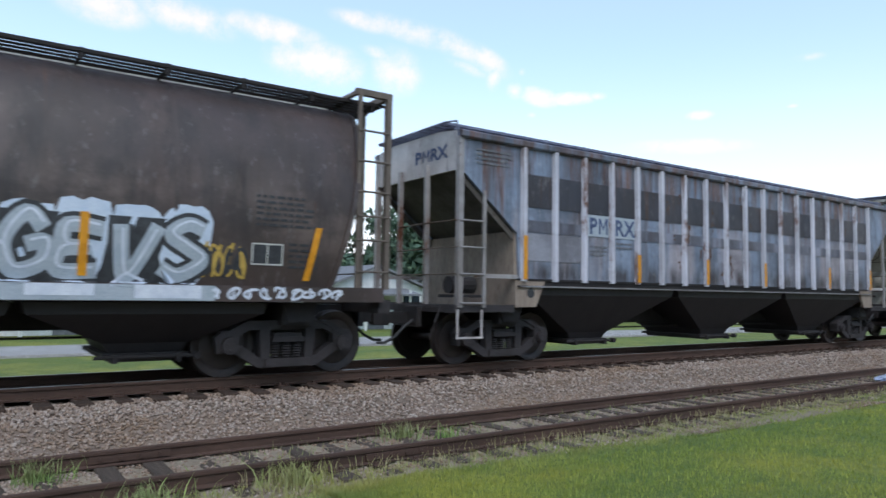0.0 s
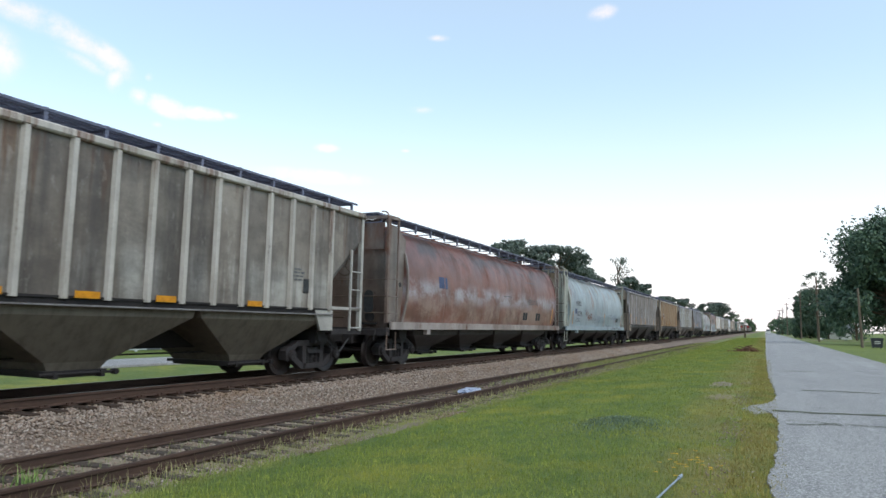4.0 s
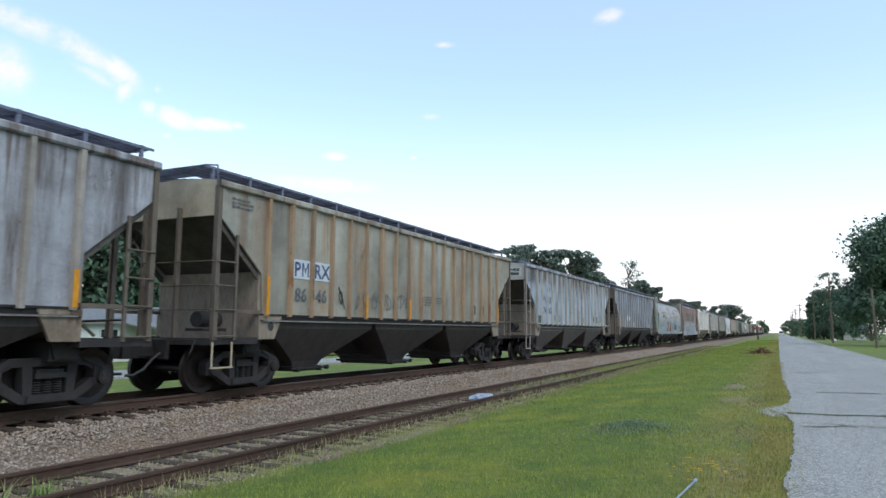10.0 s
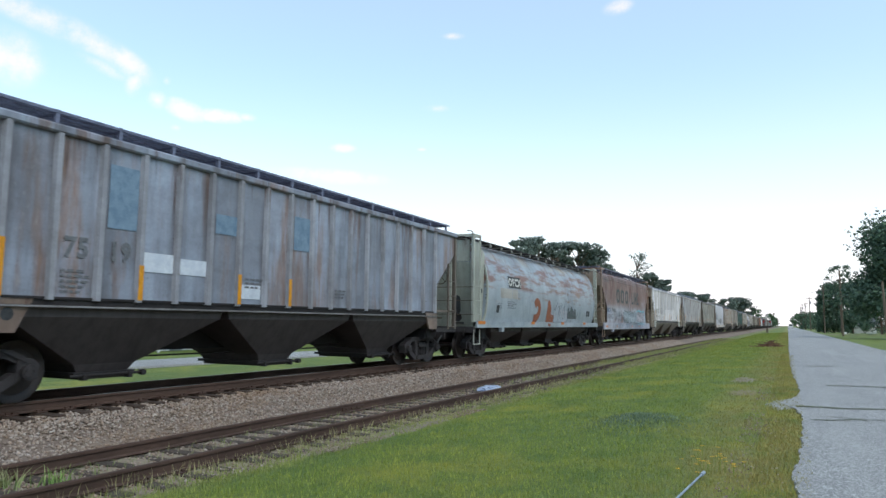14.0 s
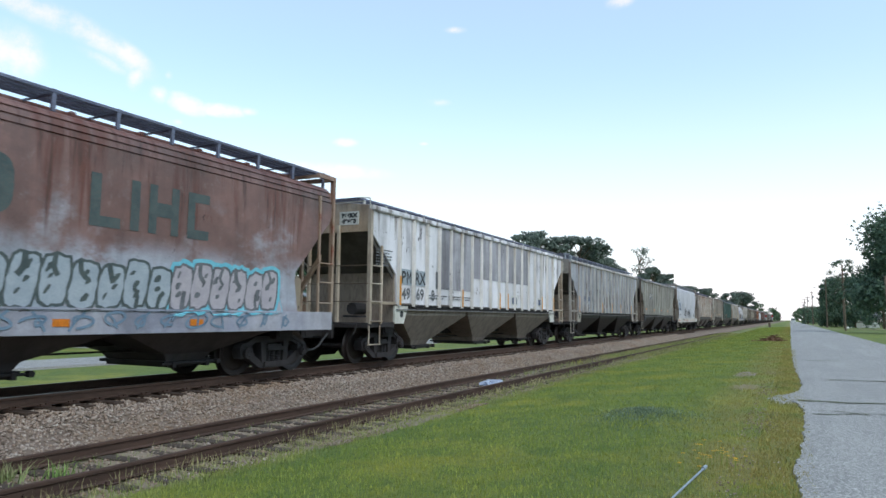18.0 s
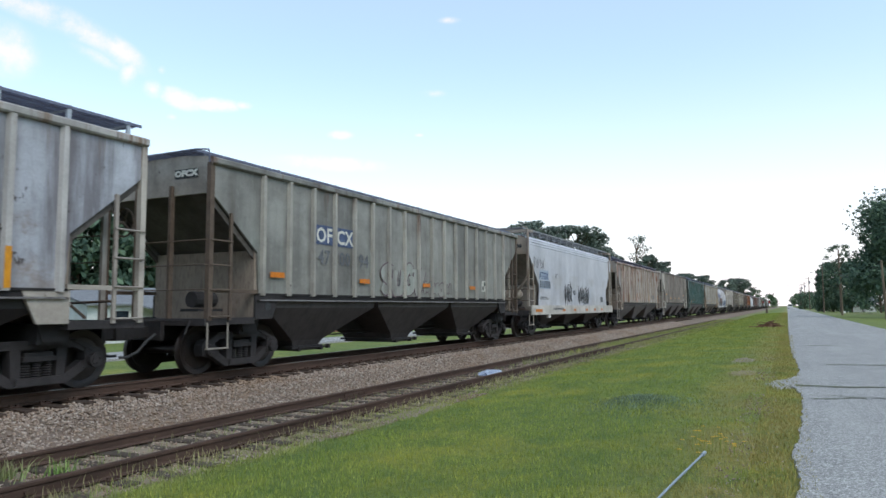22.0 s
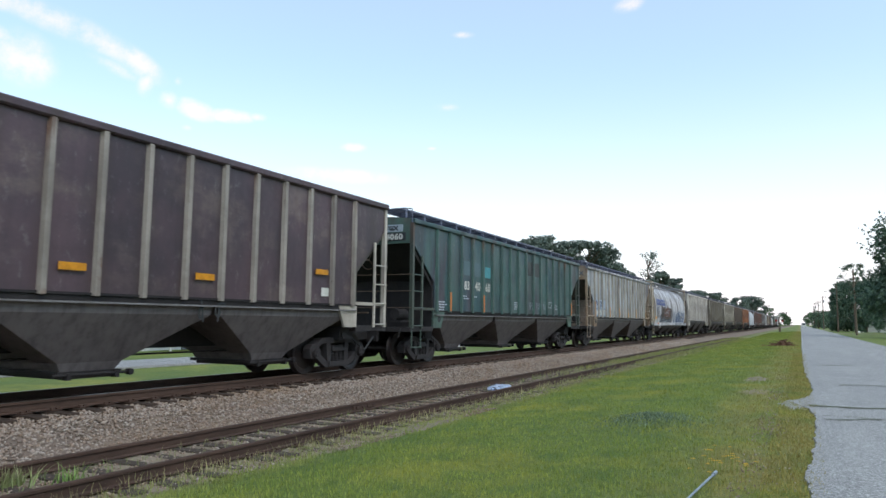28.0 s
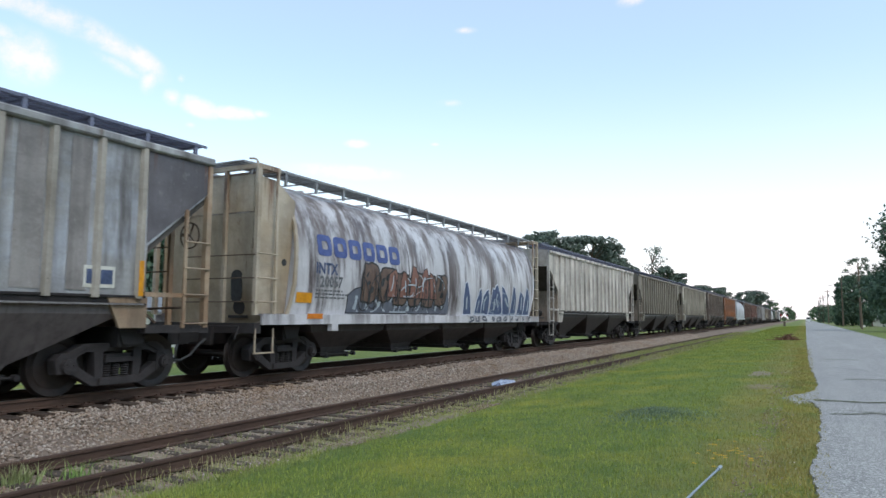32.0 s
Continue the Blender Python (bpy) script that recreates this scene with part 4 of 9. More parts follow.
    def sill(bm):
        prism_y(bm, [(1.42, zs0), (1.66, zs0), (1.66, zs1), (1.42, zs1), (1.42, zs1 - 0.03), (1.60, zs1 - 0.03), (1.60, zs0 + 0.03), (1.42, zs0 + 0.03)], 0.12, L - 0.12)
    sides("side_sill", f"side_sill|{kind}|{L:.2f}", sill, sill_mat or paint, car, L)
    def jack(bm):
        box(bm, 1.55, 1.68, 2.55, 2.8, zs0 - 0.16, zs0)
    twice("jacking_pad", f"jacking_pad|{zs0:.2f}", jack, sill_mat or paint, car, L)
    if kind == "cyl":
        def upper(bm):
            box(bm, -1.35, 1.35, 0.08, 0.12, 3.62, 4.44)
        place("end_panel", mesh("end_panel_cyl", upper), end_paint, car)
        def lower(bm):
            prism_x(bm, [(0.10, 3.60), (0.14, 3.60), (0.46, 1.15), (0.42, 1.15)], -1.38, 1.38)
        place("end_sheet", mesh("end_sheet_cyl", lower), end_paint, car)
        def slot(bm):
            n = 12
            a = [(0.75 + 0.17 * math.cos(2 * math.pi * i / n), 2.05 + (0.16 if math.sin(2 * math.pi * i / n) > 0 else -0.25) + 0.16 * math.sin(2 * math.pi * i / n)) for i in range(n)]
            prism_y(bm, a, 0.255, 0.27)
        place("end_opening", mesh("end_opening", slot), M["black"], car)
        def gus(bm):
            prism_x(bm, [(0.14, 1.4), (0.14, 4.42), (0.7, 4.38), (1.36, 4.0), (1.27, 2.9), (1.08, 1.4)], 1.40, 1.43)
        def gus_far(bm):
            prism_x(bm, [(0.14, 1.4), (0.14, 4.42), (0.7, 4.38), (1.36, 4.0), (1.27, 2.9), (1.08, 1.4)], -1.43, -1.40)
        place("end_gusset", mesh("end_gusset_near", gus), end_paint, car)
        place("end_gusset", mesh("end_gusset_far", gus_far), end_paint, car)
        def hole(bm):
            rod(bm, (1.432, 1.02, 2.56), (1.44, 1.02, 2.56), 0.08, 14)
        place("lifting_hole", mesh("lifting_hole", hole), M["black"], car)
    else:
        def upper(bm):
            prism_y(bm, [(-1.5, 3.75), (1.5, 3.75), (1.5, 4.45), (1.1, 4.62), (-1.1, 4.62), (-1.5, 4.45)], 0.07, 0.12)
        twice("end_panel", "end_panel_flat", upper, end_paint, car, L)
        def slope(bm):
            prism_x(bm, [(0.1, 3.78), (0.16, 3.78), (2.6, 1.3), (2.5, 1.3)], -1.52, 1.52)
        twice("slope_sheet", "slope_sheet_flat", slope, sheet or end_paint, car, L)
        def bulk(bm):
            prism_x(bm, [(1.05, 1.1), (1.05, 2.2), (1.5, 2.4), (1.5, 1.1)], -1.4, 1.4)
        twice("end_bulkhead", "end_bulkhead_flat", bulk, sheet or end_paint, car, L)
        for q in (-1, 1):
            def brace(bm):
                prism_y(bm, [(q * 1.42, 2.85), (q * 1.42, 2.70), (q * 0.32, 1.18), (q * 0.20, 1.18)], 0.30, 0.40)
            twice("end_brace", f"end_brace|{q}", brace, end_paint, car, L)
        def tank(bm):
            rod(bm, (0.1, 0.75, 1.95), (0.85, 0.75, 1.95), 0.22, 14)
            rod(bm, (0.85, 0.75, 1.95), (0.98, 0.75, 1.95), 0.22, 14, 0.08)
        place("brake_reservoir", mesh("brake_reservoir_flat", tank), end_paint, car)
    top = 4.56 if kind == "cyl" else 4.78
    foot = zs1 - 0.02
    post("corner_post", car, L, end_paint, 1.53, 0.048, 0.05, foot, top, 0.02)
    post("end_post", car, L, end_paint, 0.6, 0.04, 0.04, 1.1, top - 0.02, 0.02)
    def esill(bm):
        box(bm, -1.58, 1.58, -0.06, 0.16, 0.98, 1.2)
        box(bm, -0.45, 0.45, -0.16, -0.06, 0.72, 1.14)
    twice("end_sill", "end_sill_smooth", esill, M["truck"], car, L)
    def cross(bm):
        box(bm, -1.58, 1.58, -0.03, 0.07, top - 0.02, top + 0.08)
        for x in (-1.53, 1.53):
            box(bm, x - 0.05, x + 0.05, 0.07, 0.66, top - 0.02, top + 0.08)
        box(bm, -1.5, 1.5, 0.56, 0.64, top, top + 0.06)
    twice("top_crossbar", f"top_crossbar|{top:.2f}", cross, end_paint, car, L)
    if kind == "cyl":
        low, high = (1.65, 2.16, 2.69), (1.65, 2.16, 2.55, 2.95, 3.45, 3.95)
        ladder("c", car, end_paint, (1.57, 0.04, 0), 0.55, foot, 4.60, low, (1,))
        ladder("d", car, end_paint, (1.57, L - 0.59, 0), 0.55, foot, 4.60, high, (0, 1))
    else:
        ladder("e", car, end_paint, (1.57, 0.04, 0), 0.56, foot, 3.34, (1.65, 2.16, 2.63), (1,))
        ladder("f", car, end_paint, (1.57, L - 0.60, 0), 0.56, foot, 4.30, (1.65, 2.16, 2.63), (0, 1))
    if detail:
        end_rungs(car, L, M["rung"], -0.6, 1.53, (1.65, 2.16, 2.66))
    def stirrup(bm):
        for q in (0.0, 0.56):
            rod(bm, (1.57, q, 1.08), (1.57, q, 0.56), 0.02, 5)
        box(bm, 1.54, 1.60, -0.02, 0.58, 0.545, 0.575)
    twice("stirrup_step", "stirrup_step", stirrup, end_paint, car, L)
    if detail:
        def rail(bm):
            pts = smooth_path([(1.30, -0.04, top + 0.20), (1.50, -0.04, top + 0.16), (1.56, -0.04, top - 0.05), (1.57, -0.04, top - 0.35)], 3)
            tube(bm, pts, 0.022)
        twice("hand_rail", f"hand_rail|{top:.2f}", rail, end_paint, car, L)
    def strip(bm):
        box(bm, 0.0, 0.008, -0.24, 0.24, 0, 0.12)
    for y, wide in strips:
        r = place("reflector", mesh("reflector_flat", strip), M["orange"], car, (1.663, y, zs0 + 0.13), "orange reflective strip")
        r.scale = (1, wide, 1)
    for y in slant:
        def tall(bm):
            tip = 0.22 if y > L - 2.0 else 0.0
            v = [bm.verts.new((side_x(kind, z) + 0.036, q + tip * (z - 1.48), z)) for z, q in ((1.48, 0.0), (1.48, 0.11), (1.9, 0.11), (2.3, 0.11), (2.3, 0.0), (1.9, 0.0))]
            bm.faces.new((v[0], v[1], v[2], v[5]))
            bm.faces.new((v[5], v[2], v[3], v[4]))
        place("reflector", mesh(f"reflector_tall|{kind}|{y > L - 2.0}", tall), M["yellow"], car, (0, y, 0), "amber reflective strip")
    if kind == "cyl":
        running_board(car, L, board, 0.1, board_mat or M["grating"], board - 4.39, 0.55, 1.20, detail, post_mat)
    else:
        running_board(car, L, 4.96, 0.1, board_mat or M["grating"], 0.36, 0.68, 1.32, detail, post_mat)
    underframe(car, L, 4 if kind == "cyl" else 3, 1.14, 1.42, (L - 4.0) / (4 if kind == "cyl" else 3), 0.5, M[hop], index)


# ---- paint on the wagon sides ----
def on_side(name, bm, car, kind, material, lift=0.012, label=""):
    """A flat pattern of (y, z) laid on a wagon's road side."""
    if kind != "rib":
        for z, _ in [(1.4155, 0)] + (CYL if kind == "cyl" else FLAT[1:])[1:]:
            bmesh.ops.bisect_plane(bm, geom=bm.verts[:] + bm.edges[:] + bm.faces[:], plane_co=(0, z, 0), plane_no=(0, 1, 0))
    for v in bm.verts:
        y, z = v.co.x, v.co.y
        v.co = (side_x(kind, z) + lift + v.co.z, y, z)
    return part(name, bm, material, car, label)


def patch(car, kind, y0, y1, z0, z1, material, name="paint_patch", lift=0.006, label=""):
    bm = bmesh.new()
    k = max(1, int((z1 - z0) / 0.3))
    for i in range(k):
        a, b = z0 + (z1 - z0) * i / k, z0 + (z1 - z0) * (i + 1) / k
        bm.faces.new([bm.verts.new((y, z, 0)) for y, z in ((y0, a), (y1, a), (y1, b), (y0, b))])
    bmesh.ops.remove_doubles(bm, verts=bm.verts, dist=0.0001)
    return on_side(name, bm, car, kind, material, lift, label)


def glyphs(text, size, spread, bold):
    """The built-in font's outline of a word, as a flat bmesh centred on zero."""
    cu = bpy.data.curves.new("letters", "FONT")
    cu.align_x = "CENTER"
    cu.body, cu.size, cu.space_character, cu.offset, cu.resolution_u = text, size, spread, bold, 2
    tmp = bpy.data.objects.new("letters", cu)
    scene.collection.objects.link(tmp)
    me = bpy.data.meshes.new_from_object(tmp.evaluated_get(bpy.context.evaluated_depsgraph_get()))
    bpy.data.objects.remove(tmp)
    return me


def lettering(car, kind, text, y, z, cap, material, stretch=1.0, name="lettering", label="", bold=0.012, lift=0.010, end=False):
    """Stencilled writing, centred on y, with its foot at z and capitals of height cap."""
    bm = bmesh.new()
    if "M" in text:
        # the stencil's M is drawn stroke by stroke, the rest letter by letter
        step = cap * 0.92
        for i, ch in enumerate(text):
            x0 = (i - (len(text) - 1) / 2) * step
            if ch == "M":
                w, t = cap * 0.40, cap * 0.15
                for q in ([(-w, 0), (-w + t, 0), (-w + t, cap), (-w, cap)], [(w - t, 0), (w, 0), (w, cap), (w - t, cap)],
                          [(-w + t, cap), (-w + t, cap * 0.74), (0, cap * 0.22), (0, cap * 0.48)], [(w - t, cap), (0, cap * 0.48), (0, cap * 0.22), (w - t, cap * 0.74)]):
                    bm.faces.new([bm.verts.new((x0 + a, c, 0)) for a, c in q])
                continue
            me = glyphs(ch, cap / 0.70, 1.0, bold)
            n0 = len(bm.verts)
            bm.from_mesh(me)
            bm.verts.ensure_lookup_table()
            for v in bm.verts[n0:]:
                v.co.x += x0
            bpy.data.meshes.remove(me)
    else:
        me = glyphs(text, cap / 0.70, 1.05, bold)
        bm.from_mesh(me)
        bpy.data.meshes.remove(me)
    for v in bm.verts:
        v.co = (v.co.x * stretch + y, v.co.y + z, 0)
    if end:
        for v in bm.verts:
            v.co = (v.co.x, 0.03 - lift + (0.04 if kind != "rib" else 0), v.co.y)
        return part(name, bm, material, car, label)
    return on_side(name, bm, car, kind, material, lift, label)


def bars(car, kind, y, z, w, rows, material, h=0.05, gap=0.05, seed=1, name="stencil_text", lift=0.009):
    """Small stencilled data lines that cannot be read."""
    rnd = random.Random(seed)
    bm = bmesh.new()
    for i in range(rows):
        yy = y
        zz = z - i * (h + gap)
        while yy < y + w * rnd.uniform(0.7, 1.0):
            l = rnd.uniform(0.05, 0.16)
            bm.faces.new([bm.verts.new((a, b, 0)) for a, b in ((yy, zz), (yy + l, zz), (yy + l, zz + h), (yy, zz + h))])
            yy += l + 0.035
    return tagged(on_side(name, bm, car, kind, material, lift), kind="stuff")


COAT = [0.0]


def paint_height():
    """Each stroke lies a hair above the one before it."""
    COAT[0] = (COAT[0] + 0.00003) % 0.0022
    return COAT[0]


def ribbon(bm, pts, w):
    """A painted stroke along (y, z) points."""
    prev = None
    for i, p in enumerate(pts):
        a, b = pts[max(i - 1, 0)], pts[min(i + 1, len(pts) - 1)]
        dx, dz = b[0] - a[0], b[1] - a[1]
        k = math.hypot(dx, dz) or 1
        nx, nz = -dz / k * w, dx / k * w
        up = paint_height()
        cur = (bm.verts.new((p[0] + nx, p[1] + nz, up)), bm.verts.new((p[0] - nx, p[1] - nz, up)))
        if prev:
            bm.faces.new((prev[0], prev[1], cur[1], cur[0]))
        prev = cur


def scrawl(car, kind, y, z, w, h, material, seed, letters=4, stroke=0.035, name="sprayed_tag", lift=0.013):
    """A looping sprayed tag of thin strokes."""
    rnd = random.Random(seed)
    bm = bmesh.new()
    lw = w / letters
    for i in range(letters):
        cy, cz = y + (i + 0.5) * lw, z + h * rnd.uniform(0.42, 0.58)
        a0, turn = rnd.uniform(0, 6.28), rnd.choice((-1, 1)) * rnd.uniform(4.5, 8.0)
        ry, rz, ph = lw * rnd.uniform(0.35, 0.6), h * rnd.uniform(0.3, 0.5), rnd.uniform(0, 6)
        pts = []
        for k in range(26):
            t = k / 25
            r = 0.55 + 0.45 * math.sin(3 * t + ph)
            pts.append((cy + ry * r * math.cos(a0 + turn * t), cz + rz * (0.5 + 0.5 * r) * math.sin(a0 + turn * t * 0.9)))
        ribbon(bm, pts, stroke)
        s = rnd.uniform(-0.3, 0.3) * lw
        ribbon(bm, [(cy + s, cz - h * 0.45), (cy + s * 0.3, cz), (cy - s, cz + h * 0.48)], stroke)
    return tagged(on_side(name, bm, car, kind, material, lift), kind="stuff")


def blob(bm, cy, cz, ry, rz, rnd, points=14, rough=0.18, skew=0.0):
    pts = []
    for k in range(points):
        a = 2 * math.pi * k / points
        q = 1 + rnd.uniform(-rough, rough)
        c, s = math.cos(a), math.sin(a)
        # squarish, letter-like
        p = max(abs(c), abs(s)) ** 0.6
        pts.append((cy + ry * q * c / p + skew * rz * s, cz + rz * q * s / p))
    COAT[0] = (COAT[0] + 0.0003) % 0.0022
    up = COAT[0]
    bm.faces.new([bm.verts.new((a, b, up)) for a, b in pts])
    return pts


STROKES = [[(0.9, 0.95), (0.2, 0.9), (0.15, 0.5), (0.7, 0.5), (0.15, 0.45), (0.1, 0.05), (0.9, 0.05)],
           [(0.05, 1.0), (0.35, 0.1), (0.55, 0.05), (0.95, 1.0)],
           [(0.1, 0.0), (0.15, 0.95), (0.8, 0.9), (0.75, 0.5), (0.3, 0.45), (0.95, 0.0)],
           [(0.9, 0.85), (0.5, 1.0), (0.1, 0.75), (0.5, 0.5), (0.95, 0.3), (0.5, 0.0), (0.05, 0.15)],
           [(0.85, 0.8), (0.45, 1.0), (0.08, 0.55), (0.4, 0.02), (0.9, 0.15), (0.92, 0.5), (0.55, 0.48)],
           [(0.1, 0.0), (0.12, 1.0), (0.5, 0.35), (0.88, 1.0), (0.9, 0.0)],
           [(0.1, 1.0), (0.15, 0.1), (0.5, 0.0), (0.88, 0.15), (0.9, 1.0)]]


def scabs(car, gap, count, seed, material, z0=1.75, z1=3.2, big=0.11, power=2.0):
    """Bare and blackened patches where paint has flaked off, mostly beside the ribs."""
    r2 = random.Random(seed)
    bm = bmesh.new()
    for k in range(count):
        cy = 1.6 + (r2.randrange(16) + r2.choice((0.16, 0.2, 0.3, 0.55, 0.78, 0.82))) * gap
        cz = z0 + (z1 - z0) * r2.random() ** power
        for q in range(r2.randint(1, 4)):
            blob(bm, cy + r2.uniform(-0.05, 0.05), cz + q * 0.09, big * r2.uniform(0.25, 0.55), big * r2.uniform(0.35, 1.3), r2, 11, 0.42, r2.uniform(-0.4, 0.4))
    tagged(on_side("flaked_paint", bm, car, "rib", material, 0.006), kind="stuff")


def smooth_path(pts, k=5):
    out = []
    for i in range(len(pts) - 1):
        p0, p1, p2, p3 = pts[max(i - 1, 0)], pts[i], pts[i + 1], pts[min(i + 2, len(pts) - 1)]
        for q in range(k):
            t = q / k
            out.append(tuple(0.5 * (2 * b + (c - a) * t + (2 * a - 5 * b + 4 * c - d) * t * t + (3 * b - a - 3 * c + d) * t ** 3) for a, b, c, d in zip(p0, p1, p2, p3)))
    return out + [pts[-1]]


def mural(car, kind, y, z, w, h, fill, edge, inner, seed, letters=5, skew=0.15, glow=None, weight=1.0, lift=0.010, rim=0.045):
    """A row of fat sprayed strokes with an outline, a shine and a halo."""
    r2 = random.Random(seed)
    lw = w / letters
    wide = min(0.19 * h, 0.27 * lw) * weight
    layers = {k: bmesh.new() for k in ("glow", "edge", "fill", "inner")}
    for i in range(letters):
        path = r2.choice(STROKES)
        top = h * r2.uniform(0.82, 1.0)
        pts = []
        for px, pz in path:
            pz += r2.uniform(-0.06, 0.06)
            pts.append((y + (i + 0.06 + 0.9 * px + r2.uniform(-0.05, 0.05)) * lw + skew * (pz - 0.5) * h, z + wide + (top - 2 * wide) * pz))
        sm = smooth_path(pts)
        for key, g in (("glow", 0.10), ("edge", rim), ("fill", 0.0)):
            ribbon(layers[key], sm, wide + g)
        off = wide * 0.45
        ribbon(layers["inner"], [(a + off * 0.5, b + off) for a, b in sm[1:-1]], wide * 0.16)
        if r2.random() < 0.6:
            a, b = sm[len(sm) // 2]
            ribbon(layers["inner"], [(a - lw * 0.3, b - 0.12 * h), (a, b + 0.05 * h), (a + lw * 0.35, b - 0.05 * h)], wide * 0.22)
    mats = {"glow": glow, "edge": edge, "fill": fill, "inner": inner}
    for i, key in enumerate(("glow", "edge", "fill", "inner")):
        if mats[key] is None:
            layers[key].free()
            continue
        tagged(on_side("sprayed_mural", layers[key], car, kind, mats[key], lift + 0.003 * i), kind="stuff")


def wild_mural(car, kind, y, z, w, h, fill, edge, shine, seed, shards=13, lean=0.25, tangle=0, rim=0.055, lift=0.008, wide=0.8):
    """Interlocked pointed shards with a bright rim, inner slashes and a tangle of thin strokes."""
    r2 = random.Random(seed)
    lay = {k: bmesh.new() for k in ("rim", "fill", "slash")}
    step = w / shards
    for i in range(shards):
        cy = y + (i + 0.5) * step + r2.uniform(-0.15, 0.15) * step
        hw = step * wide * r2.uniform(0.8, 1.15)
        top = h * r2.uniform(0.72, 1.0)
        tilt = lean * r2.choice((-1.0, -0.6, 0.3)) * top
        notch = r2.uniform(0.5, 0.78)
        side = r2.choice((-1, 1))
        for key, g in (("rim", rim), ("fill", 0.0)):
            up = paint_height()
            pts = [(cy - hw - g, z - g), (cy + hw + g, z - g), (cy + hw * 0.8 + tilt * notch + g, z + top * notch + g * 0.4),
                   (cy + hw * (0.45 if side > 0 else 0.1) + tilt + g * 0.5, z + top * (1.0 if side > 0 else 0.93) + g), (cy - hw * (0.1 if side > 0 else 0.5) + tilt - g * 0.5, z + top * (0.94 if side > 0 else 1.0) + g), (cy - hw * 0.85 + tilt * notch - g, z + top * notch + g * 0.4)]
            lay[key].faces.new([lay[key].verts.new((a, b, up)) for a, b in pts])
        x0 = cy - side * hw * 0.3
        ribbon(lay["slash"], [(x0, z + top * r2.uniform(0.1, 0.3)), (x0 + tilt * 0.4 + r2.uniform(-0.3, 0.3) * hw, z + top * 0.5), (x0 + tilt * 0.7 + side * hw * 0.3, z + top * notch)], hw * r2.uniform(0.07, 0.2))
    for i in range(tangle):
        cy, cz = y + r2.uniform(0.1, 0.9) * w, z + r2.uniform(0.1, 0.5) * h
        a0, turn, ra = r2.uniform(0, 6.28), r2.choice((-1, 1)) * r2.uniform(0.6, 1.7), r2.uniform(0.2, 0.5)
        pts = [(cy + ra * 1.5 * math.cos(a0 + turn * q / 8) + 0.05 * q * ra, max(z + 0.03, cz + ra * 0.7 * math.sin(a0 + turn * q / 8))) for q in range(9)]
        ribbon(lay["slash"], pts, r2.uniform(0.008, 0.022))
    for i, (key, m) in enumerate((("rim", edge), ("fill", fill), ("slash", shine))):
        tagged(on_side("sprayed_mural", lay[key], car, kind, m, lift + 0.003 * i), kind="stuff")


def fat_mural(car, kind, y, z, w, h, fill, edge, seed, letters, halo=None, rise=0.0, holes=2, skew=0.05, lift=0.008):
    """Fat bubble letters pressed against each other, with dark gaps, slits and a sprayed halo."""
    r2 = random.Random(seed)
    lw = w / letters
    lay = {k: bmesh.new() for k in ("halo", "edge", "fill", "slit")}
    for i in range(letters):
        cy, hh = y + (i + 0.5) * lw, h * r2.uniform(0.86, 1.0)
        cz = z + hh * 0.5 + rise * r2.random()
        st = r2.getstate()
        for key, g in (("halo", 0.13), ("edge", 0.05), ("fill", 0.0)):
            r2.setstate(st)
            blob(lay[key], cy, cz, lw * 0.47 + g, hh * 0.48 + g, r2, 22, 0.07, skew)
        for k in range(holes):
            a = cy + lw * r2.uniform(-0.25, 0.25)
            q = cz + hh * ((-0.22, 0.24, 0.02)[k % 3] + r2.uniform(-0.06, 0.06))
            blob(lay["slit"], a, q, lw * r2.uniform(0.05, 0.14), hh * r2.uniform(0.05, 0.11), r2, 10, 0.25, 0.6)
        s = r2.choice((-1, 1))
        foot = cz - s * hh * 0.5
        bend = [(cy + lw * r2.uniform(-0.15, 0.15), foot), (cy + lw * r2.uniform(-0.1, 0.1), foot + s * hh * 0.25), (cy + lw * r2.uniform(-0.2, 0.2), foot + s * hh * 0.42)]
        ribbon(lay["slit"], smooth_path(bend), 0.035 + 0.02 * r2.random())
    mats = {"halo": halo, "edge": edge, "fill": fill, "slit": edge}
    for i, key in enumerate(("halo", "edge", "fill", "slit")):
        if mats[key] is None:
            lay[key].free()
            continue
        tagged(on_side("sprayed_mural", lay[key], car, kind, mats[key], lift + 0.003 * i), kind="stuff")


# ---- ground, road, tracks ----
SID_X, SID_Z = -8.29, -0.185


def hill(x, y):
    """Height of the grass sheet."""
    pts = [(-4000, -0.3), (-40, -0.3), (-16, -0.42), (-14.2, -0.2), (-13.4, 0.05), (-10.4, 0.05), (-9.9, -0.12), (-9.3, -0.46), (-7.3, -0.46), (-6.6, -0.36), (-5.6, -0.3), (-3.5, -0.16), (-1.0, -0.03), (0.0, -0.01), (6.0, -0.01), (7.2, -0.02), (12, -0.1), (4000, -0.1)]
    for (xa, za), (xb, zb) in zip(pts, pts[1:]):
        if x <= xb:
            return za + (zb - za) * (x - xa) / (xb - xa)
    return -0.1


def ground_height(x, y):
    z = hill(x, y)
    z += 0.17 * math.exp(-((x + 2.45) / 0.8) ** 2 - ((y - 12.9) / 1.1) ** 2)
    if -7.0 < x < -0.3 or 6.4 < x < 60 or -80 < x < -16:
        z += 0.035 * noise.noise(Vector((x * 0.7, y * 0.35, 0))) + 0.015 * noise.noise(Vector((x * 2.3, y * 2.0, 4)))
    return z


